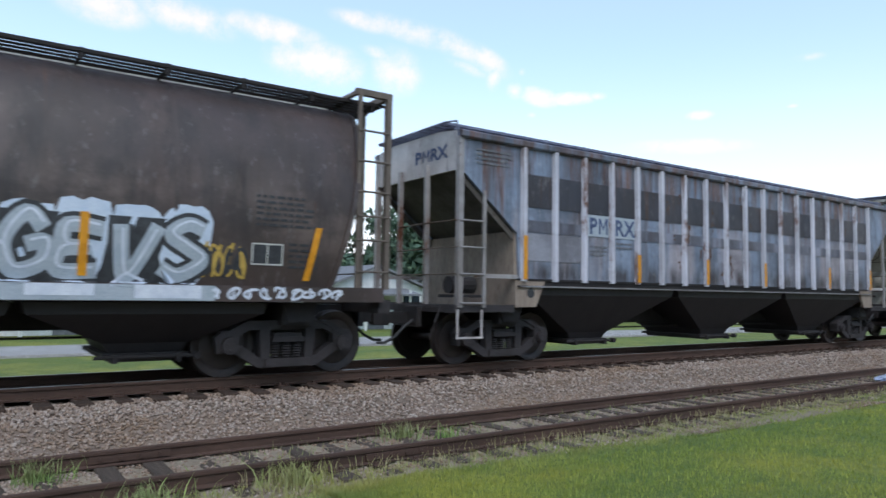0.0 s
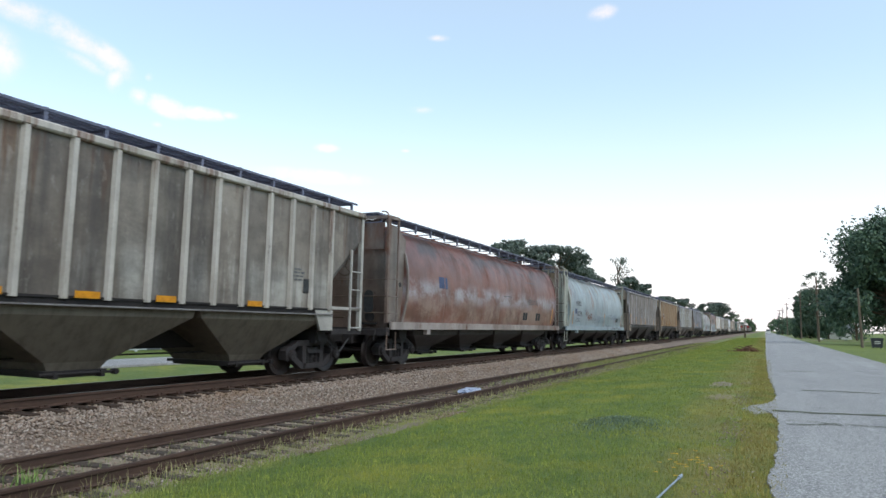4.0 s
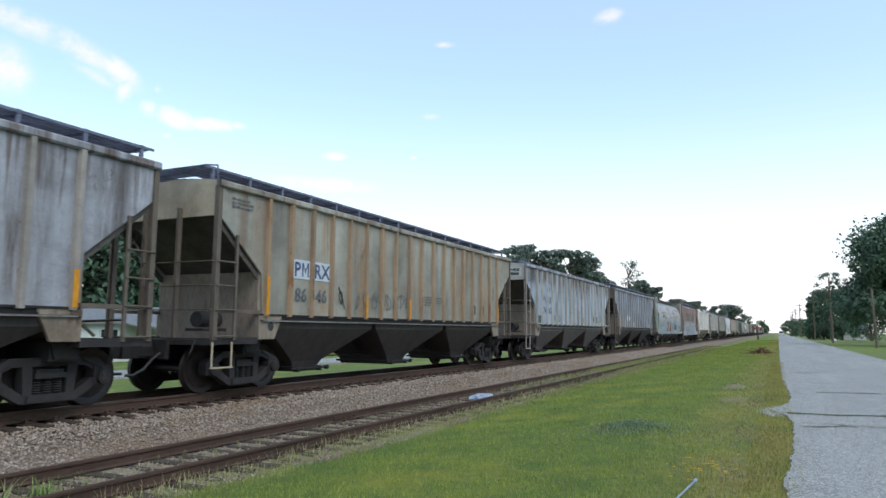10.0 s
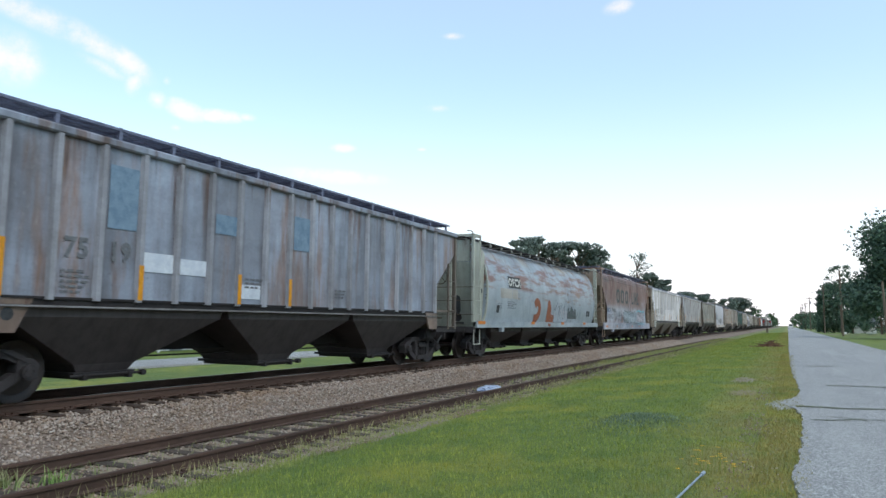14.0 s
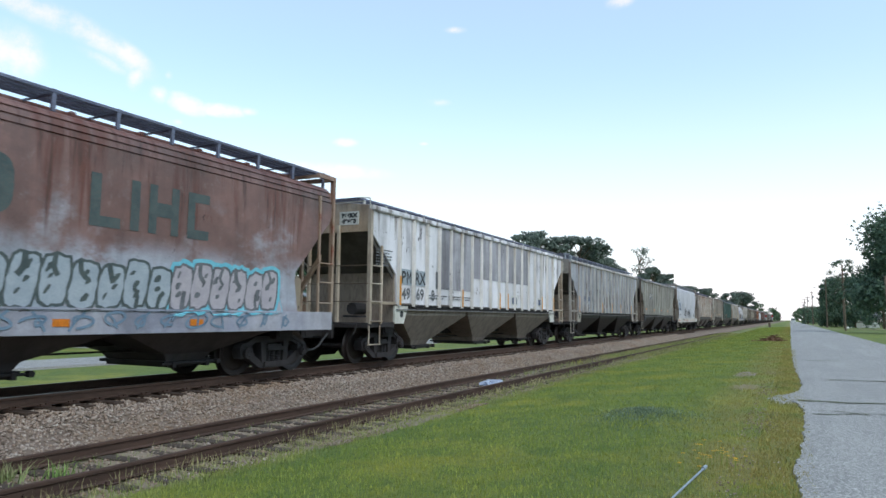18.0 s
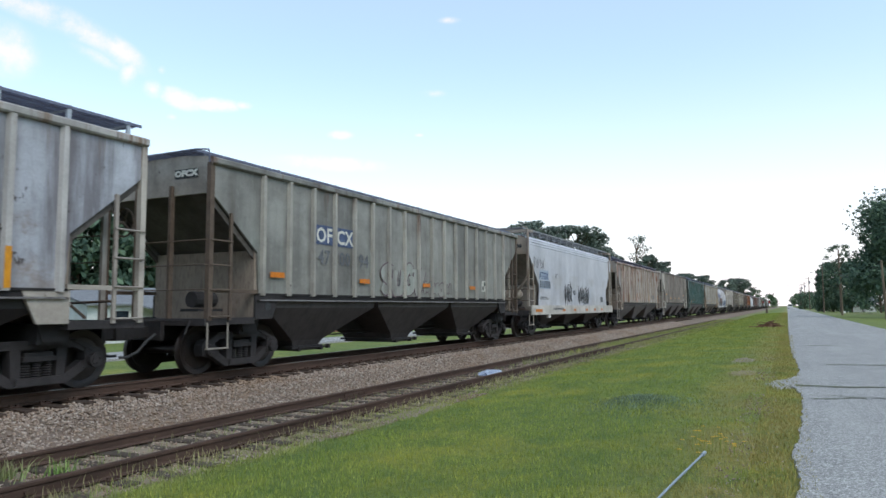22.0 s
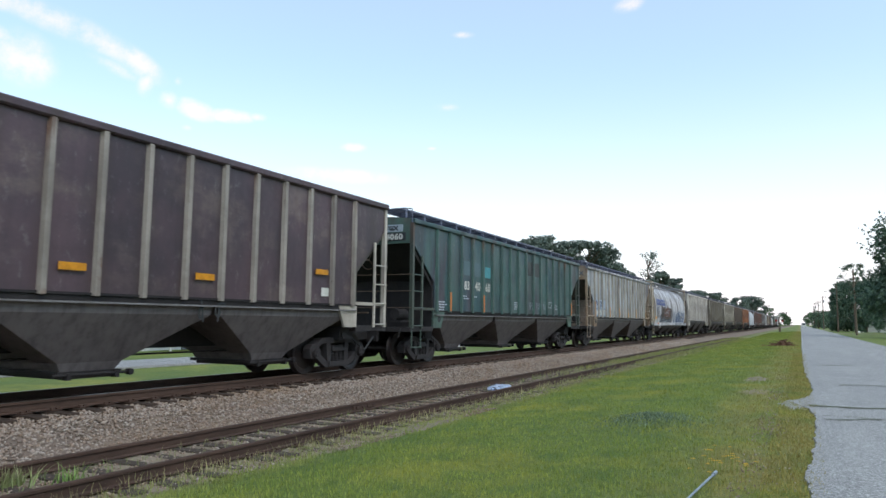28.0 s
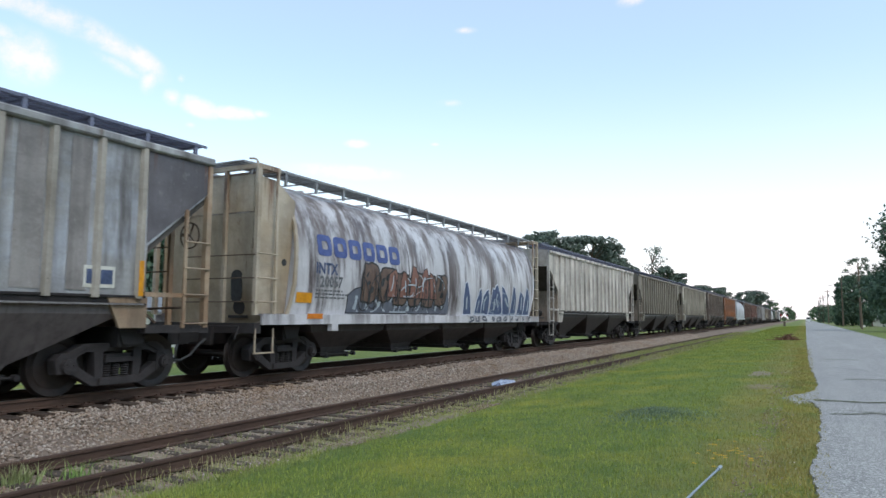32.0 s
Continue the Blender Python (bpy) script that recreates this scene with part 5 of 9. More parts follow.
def turf(n, col):
    """Large patches of the turf: yellowed, deep green, and dry straw towards the road."""
    big = n.noise(0.42, 4, 0.6)
    col = n.mix(n.span(big, 0.46, 0.68, 0, 0.6), col, lin("a8a040"))
    mid = n.noise(1.1, 5, 0.65, (1, 0.6, 1), (7, 3, 0))
    col = n.mix(n.span(mid, 0.46, 0.64, 0, 0.55), col, lin("587036"))
    sep = n.add("ShaderNodeSeparateXYZ")
    n.link(n.co, sep.inputs[0])
    near = n.times(n.span(sep.outputs[0], -2.2, -0.5), n.span(sep.outputs[0], 0.2, 0.5, 1, 0))
    straw = n.noise(0.9, 6, 0.7, (1, 0.5, 1), (2, 8, 0))
    col = n.mix(n.times(near, n.span(straw, 0.34, 0.60, 0.1, 0.85)), col, lin("9c8c50"))
    sid = n.times(n.span(sep.outputs[0], -6.0, -7.2), n.span(sep.outputs[0], -9.5, -9.0))
    return n.mix(n.times(sid, n.span(straw, 0.34, 0.62, 0, 0.8)), col, lin("97906c"))


def grass_material():
    n = Nodes("mown_grass", 0.9)
    c = turf(n, lin("6c7830"))
    d = n.noise(22, 5, 0.75)
    c = n.mix(n.span(d, 0.35, 0.7, 0, 0.6), c, lin("3c5a1e"))
    f = n.noise(5, 5, 0.75)
    c = n.mix(n.span(f, 0.42, 0.7, 0, 0.45), c, lin("33501a"))
    n.bump(d, 0.8, 0.04)
    return n.colour(c)


M["grass"] = grass_material()


def build_ground():
    xs = [-3000, -1200, -500, -250, -150, -100, -70, -50, -40, -32, -26, -22, -19, -17, -16, -15.2, -14.2, -13.8, -13.4, -10.4, -10.1, -9.9, -9.6, -9.3, -8.9, -7.6, -7.3, -7.0]
    xs += [-7 + 0.35 * i for i in range(1, 20)] + [-0.15, 0.0, 0.1, 5.9, 6.0, 6.2, 6.8, 7.4, 8.2, 9, 10, 12, 14, 17, 21, 26, 32, 40, 55, 80, 120, 200, 400, 1000, 3000]
    ys = [-3000, -800, -200, -60, -20, -8, -3, 0] + [0.4 * i for i in range(1, 75)] + [30 + 1.5 * i for i in range(1, 40)] + [95, 105, 120, 140, 170, 210, 260, 330, 420, 560, 800, 1200, 2000, 4000]
    v = np.array([(x, y, ground_height(x, y)) for y in ys for x in xs])
    w, h = len(xs), len(ys)
    i = np.arange((h - 1) * (w - 1))
    r, c = i // (w - 1), i % (w - 1)
    f = np.stack([r * w + c, r * w + c + 1, (r + 1) * w + c + 1, (r + 1) * w + c], 1)
    g = new("ground", fast_mesh("ground", v, f, M["grass"], True))
    tagged(g, "uneven mown grass with yellowed patches beside the railway", "grass", kind="structure")


build_ground()


def road_material():
    n = Nodes("worn_pale_asphalt", 0.85)
    a = n.noise(0.25, 5, 0.6)
    c = n.mix(n.span(a, 0.35, 0.65), lin("a09f9c"), lin("b4b2ae"))
    v = n.add("ShaderNodeTexVoronoi")
    v.inputs["Scale"].default_value = 48
    n.link(n.co, v.inputs["Vector"])
    c = n.mix(n.span(v.outputs["Distance"], 0.15, 0.6, 0.0, 0.7), c, lin("5c5a58"))
    g = n.add("ShaderNodeTexVoronoi")
    g.inputs["Scale"].default_value = 62
    n.link(n.co, g.inputs["Vector"])
    tone = n.add("ShaderNodeSeparateColor")
    n.link(g.outputs["Color"], tone.inputs[0])
    c = n.mix(n.span(tone.outputs[0], 0.55, 0.95, 0, 0.6), c, lin("d8d6d2"))
    c = n.mix(n.span(tone.outputs[1], 0.6, 0.95, 0, 0.6), c, lin("4c4b4a"))
    d = n.noise(60, 4, 0.85)
    c = n.mix(n.span(d, 0.52, 0.66, 0, 0.75), c, lin("d2d1ce"))
    k = n.noise(24, 4, 0.8, (1, 1, 1), (5, 2, 0))
    c = n.mix(n.span(k, 0.50, 0.64, 0, 0.6), c, lin("4e4d4c"))
    st = n.noise(0.7, 6, 0.7, (1, 0.3, 1))
    c = n.mix(n.span(st, 0.50, 0.78, 0, 0.5), c, lin("6e6e70"))
    tr = n.noise(0.9, 5, 0.6, (1, 0.06, 1), (3, 0, 0))
    c = n.mix(n.span(tr, 0.5, 0.7, 0, 0.35), c, lin("b4b2ae"))
    n.bump(v.outputs["Distance"], 0.45, 0.008)
    return n.colour(c)


M["road"] = road_material()


def road_edge(y):
    line = float(np.interp(y, [-20, 5, 9.4, 11.2, 13.7, 20.7, 31, 60, 400], [0.0, 0.0, 0.02, 0.10, 0.16, 0.21, 0.05, 0.0, 0.0]))
    rough = 0.07 * noise.noise(Vector((y * 0.6, 3.1, 0))) + 0.05 * noise.noise(Vector((y * 1.9, 7.7, 0))) + 0.04 * noise.noise(Vector((y * 4.3, 1.7, 0)))
    return line + rough - 0.34 * math.exp(-((y - 17.3) / 1.3) ** 2)


def build_road(name, left, right, y0, y1, step, z, label, material):
    ys = [y0]
    y = max(y0, -20)
    while y < y1:
        ys.append(y)
        y += step if y < 80 else 12
    ys.append(y1)
    bm = bmesh.new()
    prev = None
    for y in ys:
        a, b = left(y), right(y)
        row = [bm.verts.new((x, y, zz)) for x, zz in ((a - 0.03, z - 0.09), (a, z), ((a + b) / 2, z + 0.05), (b, z), (b + 0.03, z - 0.09))]
        if prev:
            for i in range(4):
                bm.faces.new((prev[i], prev[i + 1], row[i + 1], row[i]))
        prev = row
    return tagged(part(name, bm, material, None, "", True), label, "road", kind="structure")


build_road("road", road_edge, lambda y: 6.05 + 0.12 * noise.noise(Vector((y * 0.4, 9, 0))), -700, 1500, 0.12, 0.02, "worn pale grey asphalt lane with broken edges", M["road"])


def ballast_material(name, colours, stain):
    n = Nodes(name, 0.9)
    ramp = n.add("ShaderNodeValToRGB")
    els = ramp.color_ramp.elements
    els[0].color, els[1].color = lin(colours[0]), lin(colours[-1])
    for k in range(1, len(colours) - 1):
        els.new(k / (len(colours) - 1)).color = lin(colours[k])
    n.link(n.island(), ramp.inputs[0])
    d = n.noise(30, 4, 0.7)
    c = n.mix(n.span(d, 0.4, 0.75, 0, 0.5), ramp.outputs[0], lin("675d54"))
    big = n.noise(0.6, 5, 0.65, (1.6, 0.5, 1))
    c = n.mix(n.span(big, 0.44, 0.68, 0, 0.55), c, lin(stain))
    return n.colour(c)


M["stone"] = ballast_material("ballast_stone", ("65594f", "8a786c", "a08a79", "ada096", "8e7c70", "bcb0a6"), "86694f")
M["bed"] = plain("ballast_bed", "73645b", "867566", 0.95, 0.0, 0.8, 0.8, 0.03, c="645b53")
M["dirt"] = plain("cindery_dirt", "7d7162", "948774", 0.95, 0.0, 1.2, 0.8, 0.03, c="5f5545")
M["rail"] = plain("rusty_rail_web", "48362e", "5a443a", 0.85, 0.2, 3.0, 0.3, 0.005, (1, 0.2, 1), "342923")
M["railhead"] = plain("polished_rail_head", "77716e", "8d8784", 0.35, 0.8, 3.0, 0.1, 0.002, (1, 0.05, 1), "5d4c42")
M["tie"] = plain("creosoted_tie", "33271f", "4b3a30", 0.9, 0.0, 4.0, 0.5, 0.01, (1, 6, 1), "2a241f")
M["tie_old"] = plain("weathered_tie", "3d342d", "574b41", 0.9, 0.0, 4.0, 0.6, 0.012, (0.4, 6, 1), "3d342c")


def bed_strip(name, prof, y0, y1, material, label, rough=0.02):
    ys = [-700, -300, -120] + [y0 + i * 0.5 for i in range(int((min(y1, 70) - y0) / 0.5))] + [q for q in (70, 90, 120, 170, 250, 400, 700) if q < y1] + [y1]
    xs = []
    for (xa, za), (xb, zb) in zip(prof, prof[1:]):
        k = max(1, int(abs(xb - xa) / 0.25))
        xs += [(xa + (xb - xa) * i / k, za + (zb - za) * i / k) for i in range(k)]
    xs.append(prof[-1])
    v = np.array([(x, y, z + rough * noise.noise(Vector((x * 3, y * 3, 0)))) for y in ys for x, z in xs])
    w, h = len(xs), len(ys)
    i = np.arange((h - 1) * (w - 1))
    r, c = i // (w - 1), i % (w - 1)
    f = np.stack([r * w + c, r * w + c + 1, (r + 1) * w + c + 1, (r + 1) * w + c], 1)
    return tagged(new(name, fast_mesh(name, v, f, material, True)), label, "ballast", kind="structure")


MT = MAIN_Z - 0.185      # top of the main line's ties
bed_strip("ballast_main", [(-14.9, -0.42), (-14.2, -0.1), (-13.4, MT - 0.06), (-10.8, MT - 0.06), (-10.5, MT - 0.09), (-9.95, 0.0), (-9.35, -0.29), (-9.1, -0.40)], -60, 1500, M["bed"], "grey and tan crushed stone ballast bed of the main line")
bed_strip("siding_bed", [(-9.3, -0.43), (-9.1, -0.395), (-7.4, -0.395), (-7.0, -0.40), (-6.6, -0.43)], -60, 110, M["dirt"], "dirty gravel bed of the disused siding")

RAIL = [(-0.07, 0), (0.07, 0), (0.07, 0.012), (0.012, 0.03), (0.012, 0.125), (0.036, 0.135), (0.036, 0.168), (0.028, 0.175), (-0.028, 0.175), (-0.036, 0.168), (-0.036, 0.135), (-0.012, 0.125), (-0.012, 0.03), (-0.07, 0.012)]


def build_track(name, xc, ztop, y1, head, label):
    track = tagged(new(name), label, "railway track", kind="structure")
    for s in (1, -1):
        bm = bmesh.new()
        prism_y(bm, [(xc + s * 0.7525 + x, ztop - 0.175 + z) for x, z in RAIL], -700, y1)
        r = part("rail", bm, M["rail"], track, "rusty steel rail")
        bm = bmesh.new()
        box(bm, xc + s * 0.7525 - 0.026, xc + s * 0.7525 + 0.026, -700, y1, ztop + 0.0005, ztop + 0.003)
        part("rail_head", bm, head, r, "worn running surface of the rail")
    return track


main_track = build_track("main_track", MAIN_X, MAIN_Z, 1500, M["railhead"], "main railway line on creosoted ties and stone ballast")
siding_track = build_track("siding_track", SID_X, SID_Z, 104, M["rail"], "disused rusty siding track sunk in gravel and weeds")


def loose_stones(name, count, seed, fx, ylo, yhi, zf, size, material, label, power=1.6):
    """Angular stones strewn over a bed, denser near the camera."""
    rs = np.random.RandomState(seed)
    base = np.array([(1, 0, 0), (-1, 0, 0), (0, 1, 0), (0, -1, 0), (0, 0, 1), (0, 0, -1)], float)
    tri = np.array([(0, 2, 4), (2, 1, 4), (1, 3, 4), (3, 0, 4), (2, 0, 5), (1, 2, 5), (3, 1, 5), (0, 3, 5)])
    u = rs.rand(count) ** power
    y = ylo + (yhi - ylo) * u
    x = fx(rs.rand(count))
    z = np.array([zf(a) for a in x])
    s = size * rs.uniform(0.55, 1.25, count) * (1 + 0.6 * u)
    v = base[None] * rs.uniform(0.6, 1.15, (count, 6, 1))
    a = rs.uniform(0, 6.28, count)
    b = rs.uniform(-0.8, 0.8, count)
    ca, sa, cb, sb = np.cos(a), np.sin(a), np.cos(b), np.sin(b)
    R = np.zeros((count, 3, 3))
    R[:, 0, 0], R[:, 0, 1] = ca, -sa * cb
    R[:, 0, 2] = sa * sb
    R[:, 1, 0], R[:, 1, 1], R[:, 1, 2] = sa, ca * cb, -ca * sb
    R[:, 2, 1], R[:, 2, 2] = sb, cb
    v = np.einsum("nij,nkj->nki", R, v * np.array([1.1, 1.0, 0.75])) * s[:, None, None]
    v += np.stack([x, y, z + s * 0.25], 1)[:, None]
    f = tri[None] + 6 * np.arange(count)[:, None, None]
    ob = new(name, fast_mesh(name, v.reshape(-1, 3), f.reshape(-1, 3), material))
    return tagged(ob, label, "ballast stones", kind="stuff")


def main_slope(x):
    return float(np.interp(x, [-11.0, -10.8, -10.5, -9.95, -9.35, -9.1], [MT - 0.03, MT - 0.035, MT - 0.06, 0.01, -0.29, -0.40]))


loose_stones("ballast_stones", 66000, 3, lambda r: -10.84 + 1.76 * r, -2.5, 75.0, main_slope, 0.030, M["stone"], "angular grey and tan ballast stones")
loose_stones("siding_stones", 12000, 4, lambda r: -9.1 + 2.5 * r, 0.5, 40.0, lambda x: -0.395, 0.026, M["stone"], "small pale gravel stones between the siding rails")


def blades(name, count, seed, place_fn, hlo, hhi, width, material, label, bend=0.5):
    rs = np.random.RandomState(seed)
    x, y = place_fn(rs, count)
    z = np.array([ground_height(a, b) for a, b in zip(x, y)]) - 0.01
    z = np.where((x < -6.6) & (x > -9.2), np.maximum(z, -0.40), z)
    h = rs.uniform(hlo, hhi, count)
    w = width * rs.uniform(0.6, 1.4, count) * (1 + np.clip(y, 0, 190) / 22)
    a = rs.uniform(0, 6.28, count)
    d = rs.uniform(0, 6.28, count)
    lean = h * bend * rs.rand(count)
    p = np.stack([x, y, z], 1)
    side = np.stack([np.cos(a), np.sin(a), np.zeros(count)], 1) * w[:, None]
    ln = np.stack([np.cos(d) * lean, np.sin(d) * lean, h], 1)
    mid = p + ln * np.array([0.35, 0.35, 0.6])
    v = np.stack([p - side, p + side, mid + side * 0.7, mid - side * 0.7, p + ln], 1)
    q = 5 * np.arange(count)[:, None]
    f = np.concatenate([q + np.array([[0, 1, 2]]), q + np.array([[0, 2, 3]]), q + np.array([[3, 2, 4]])])
    ob = new(name, fast_mesh(name, v.reshape(-1, 3), f, material))
    return tagged(ob, label, "grass", kind="stuff")


def blade_material(name, a, b, c, patchy=True):
    n = Nodes(name, 0.7)
    ramp = n.add("ShaderNodeValToRGB")
    els = ramp.color_ramp.elements
    els[0].color, els[1].color = lin(a), lin(b)
    e = els.new(0.6)
    e.color = lin(c)
    n.link(n.island(), ramp.inputs[0])
    col = turf(n, ramp.outputs[0]) if patchy else ramp.outputs[0]
    return n.colour(col)


M["blade"] = blade_material("grass_blades", "6c8034", "a8ae52", "8a9842")
M["straw"] = blade_material("dry_straw_weeds", "8c8a5c", "c2b98c", "a8a070", False)
M["weed"] = blade_material("pale_weeds", "6e8a4a", "a8a878", "8a9a58")


def lawn(rs, n):
    y = 3.2 + 190 * rs.rand(n) ** 3.0
    x = -6.9 + 6.95 * rs.rand(n)
    return x, y


blades("grass_blades", 280000, 8, lawn, 0.025, 0.07, 0.0034, M["blade"], "short green grass blades")

# ---- the train: each wagon, from the leading end ----
CARS = []


def wagon(kind, lead, trail, label, paint, tall=1.0, dirt="40332d", **kw):
    """A wagon between two marks along the track (where they stand when the clip begins)."""
    L, y0 = round(trail - lead, 2), lead
    car = tagged(new("hopper_wagon"), label, "freight wagon", "wagons of the train")
    car.location = (MAIN_X, y0, MAIN_Z)
    car.scale = (1, 1, tall)
    index = len(CARS)
    CARS.append((car, y0, L))
    if kind == "rib":
        gap = rib_wagon(car, L, paint, index, **kw)
        rib_dirt(paint, gap, 0.7, dirt)
    else:
        gap = smooth_wagon(car, L, kind, paint, index, **kw)
    return car, L, gap


def panel_text(car, gap, first, words, z, cap, material, box_mat=None, pad=0.06, stretch=1.0, name="lettering"):
    """Writing spread over neighbouring panels between the ribs."""
    for i, w in enumerate(words):
        y = 1.6 + (first + i + 0.5) * gap
        if box_mat:
            patch(car, "rib", y - gap * 0.5 + 0.09, y + gap * 0.5 - 0.09, z - pad, z + cap + pad, box_mat, "paint_patch", 0.005)
        if w:
            lettering(car, "rib", w, y, z, cap, material, stretch, name)


def data_panels(car, kind, spots, material, seed):
    for k, (y, z, w, rows) in enumerate(spots):
        bars(car, kind, y, z, w, rows, material, 0.04, 0.045, seed + k)


def end_plate(car, x0, x1, z0, z1, back, ink, mark, number="", bars_too=True):
    """A painted plate with the wagon's mark, high on the end facing the camera."""
    bm = bmesh.new()
    box(bm, x0, x1, 0.018, 0.03, z0, z1)
    part("painted_plate", bm, back, car, "painted plate with the wagon's mark")
    xc, h = (x0 + x1) / 2, z1 - z0
    two = bool(number)
    lettering(car, "rib", mark, xc, z0 + h * (0.56 if two else 0.22), h * (0.3 if two else 0.56), ink, 1.25, end=True, lift=0.02)
    if number:
        lettering(car, "rib", number, xc, z0 + h * 0.14, h * 0.28, ink, 1.2, end=True, lift=0.02)


def corner_panel(car, L, material, trailing=False):
    """Paint of its own on the upper corner of a ribbed side, above the slope sheet."""
    bm = bmesh.new()
    bm.faces.new([bm.verts.new((L - a if trailing else a, q, 0)) for a, q in ((0.10, 3.72), (1.46, 2.62), (1.50, 4.28), (0.10, 4.28))])
    on_side("painted_corner", bm, car, "rib", material, 0.004)


P = car_paint
# brown curved-side wagon with a silver mural
car, L, g = wagon("cyl", -11.6, 6.05, tall=1.04, label= "brown weathered curved-side hopper wagon with a silver sprayed mural", paint=P("brown_paint", "4c3f3b", "3b312c", 0.2, 0.35, 0.3, "543a2c", "2c2523", bands=((1.8, 3.0, 0.5, "64574f", 0.55, False), (2.0, 4.4, 0.4, "2e2725", 0.30, True)), runs=0.2, chips=0.0), slant=(16.1, 12.9), hatch_mat=M["hatch_pale"], hop="hopper_dark",
                  end_paint=M["post_brown"], board=4.54, board_mat=M["dark_steel"])
fat_mural(car, "cyl", 5.2, 1.36, 9.4, 1.12, M["halo"], M["halo"], 25, 14, None, 0.04, 0, 0.1, 0.001)
patch(car, "cyl", 5.2, 14.45, 1.40, 2.28, M["black"], "sprayed_mural", 0.008)
mural(car, "cyl", 5.2, 1.40, 9.4, 0.98, M["silver_grey"], M["black"], M["silver"], 15, 14, 0.10, None, 0.56, 0.010, 0.06)
patch(car, "cyl", 4.2, 14.7, 1.17, 1.38, M["silver_grey"], "sprayed_mural", 0.008)
for k, (y0, y1) in enumerate(((5.0, 6.2), (6.5, 7.4), (7.9, 9.2), (9.6, 10.3), (10.8, 12.0), (12.3, 13.1), (13.6, 14.5))):
    patch(car, "cyl", y0, y1, 1.2 + 0.03 * (k % 2), 1.38, M["silver"], "sprayed_mural", 0.012)
scrawl(car, "cyl", 14.6, 1.19, 2.2, 0.17, M["silver"], 9, 9, 0.02)
scrawl(car, "cyl", 14.45, 1.5, 0.75, 0.5, M["amber"], 19, 4, 0.02)
scrawl(car, "cyl", 14.45, 1.5, 0.7, 0.45, M["black"], 29, 4, 0.03)
patch(car, "cyl", 15.26, 15.74, 1.71, 2.01, M["black"], "stencil_box", 0.010)
for y0, y1, z0, z1 in ((15.25, 15.27, 1.7, 2.02), (15.49, 15.51, 1.7, 2.02), (15.73, 15.75, 1.7, 2.02), (15.25, 15.75, 2.0, 2.02), (15.25, 15.75, 1.7, 1.72)):
    patch(car, "cyl", y0, y1, z0, z1, M["white"], "stencil_line", 0.015)
data_panels(car, "cyl", [(15.3, 2.7, 1.0, 6), (15.85, 2.0, 0.5, 5)], M["black"], 4)

# striped ribbed wagon
stripe_dark = P("dark_stripe_paint", "34363e", "2a2a30", 0.3, 0.5, 0.3, "4a3228", runs=0.6)
stripe_worn = P("worn_stripe_paint", "5c606a", "50525c", 0.3, 0.6, 0.4, "4a3228", bands=((2.4, 3.0, 0.2, "8c92a0", 0.5, True),))
stripe_pale = P("pale_stripe_paint", "9a9ea6", "878b94", 0.1, 0.5, 0.4)
rib_white = P("white_rib_paint", "cfd2da", "b4b6bc", 0.62, 0.3, 0.12, "6e4a38")
car, L, g = wagon("rib", 7.55, 25.23, "ribbed hopper wagon in grey and black stripes with white ribs", P("bluegrey_paint", "8c9db0", "5f6c7c", 0.3, 0.8, 0.5, "6b4430", "2c2a30", runs=1.0, chips=0.7, bands=((1.6, 3.0, 0.4, "a09ca0", 0.55, True), (1.6, 2.0, 0.2, "3a3638", 0.6, True))),
                  strips=(0, 4, 7, 10, 14, 17), hop="hopper_dark", rib_paint=rib_white, end_paint=P("pale_end_paint", "d6d4d0", "bab7b2", 0.45, 0.35, 0.25, chips=0.8), board=0.2, post_paint=P("chipped_post_paint", "a9a8a6", "8a8681", 0.55, 0.4, 0.3), gusset_paint=M["bulk"])
for i in range(17):
    y = 1.6 + i * g
    patch(car, "rib", y + 0.08, y + g - 0.08, 3.12, 3.78, stripe_dark, "painted_stripe", 0.004)
    if i not in (2, 3):
        patch(car, "rib", y + 0.08, y + g - 0.08, 2.62, 2.86, stripe_worn, "painted_stripe", 0.004)
for i in (0, 1):
    patch(car, "rib", 1.6 + i * g + 0.08, 1.6 + (i + 1) * g - 0.08, 2.05, 2.6, stripe_pale, "painted_stripe", 0.004)
panel_text(car, g, 2, ("PM", "RX"), 2.70, 0.34, M["navy"], M["silver_grey"])
data_panels(car, "rib", [(4.3, 2.5, 0.5, 2), (3.5, 2.4, 0.5, 3), (14.8, 2.2, 0.5, 6), (0.4, 4.1, 1.0, 4)], M["grey_letter"], 30)
lettering(car, "rib", "PMRX", 0.55, 3.98, 0.24, M["navy"], 1.3, end=True)

scabs(car, g, 26, 17, M["scab_rust"], 1.8, 3.8, 0.06, 1.0)

# pale green wagon with two murals
green_grey = P("pale_green_paint", "9aa8a6", "8d9a9a", 0.05, 0.15, 0.15, runs=0.0, chips=0.0)
car, L, g = wagon("flat", 26.89, 43.6, tall=1.02, label= "pale green smooth-sided hopper wagon with two colourful murals", paint=green_grey, end_paint=P("cream_end_paint", "b7b4a4", "a09c8c", 0.1, 0.4, 0.3), slant=(1.62, 6.2, 9.4, 12.4, 16.0))
lettering(car, "flat", "ATGX", 2.55, 2.58, 0.30, M["grey_letter"], 1.0)
lettering(car, "flat", "598", 2.6, 2.18, 0.34, M["grey_letter"], 1.0)
patch(car, "flat", 0.2, 3.4, 1.05, 1.40, M["lilac"], "sprayed_mural", 0.004)
patch(car, "flat", 3.3, 8.7, 1.05, 1.40, M["navy"], "sprayed_mural", 0.004)
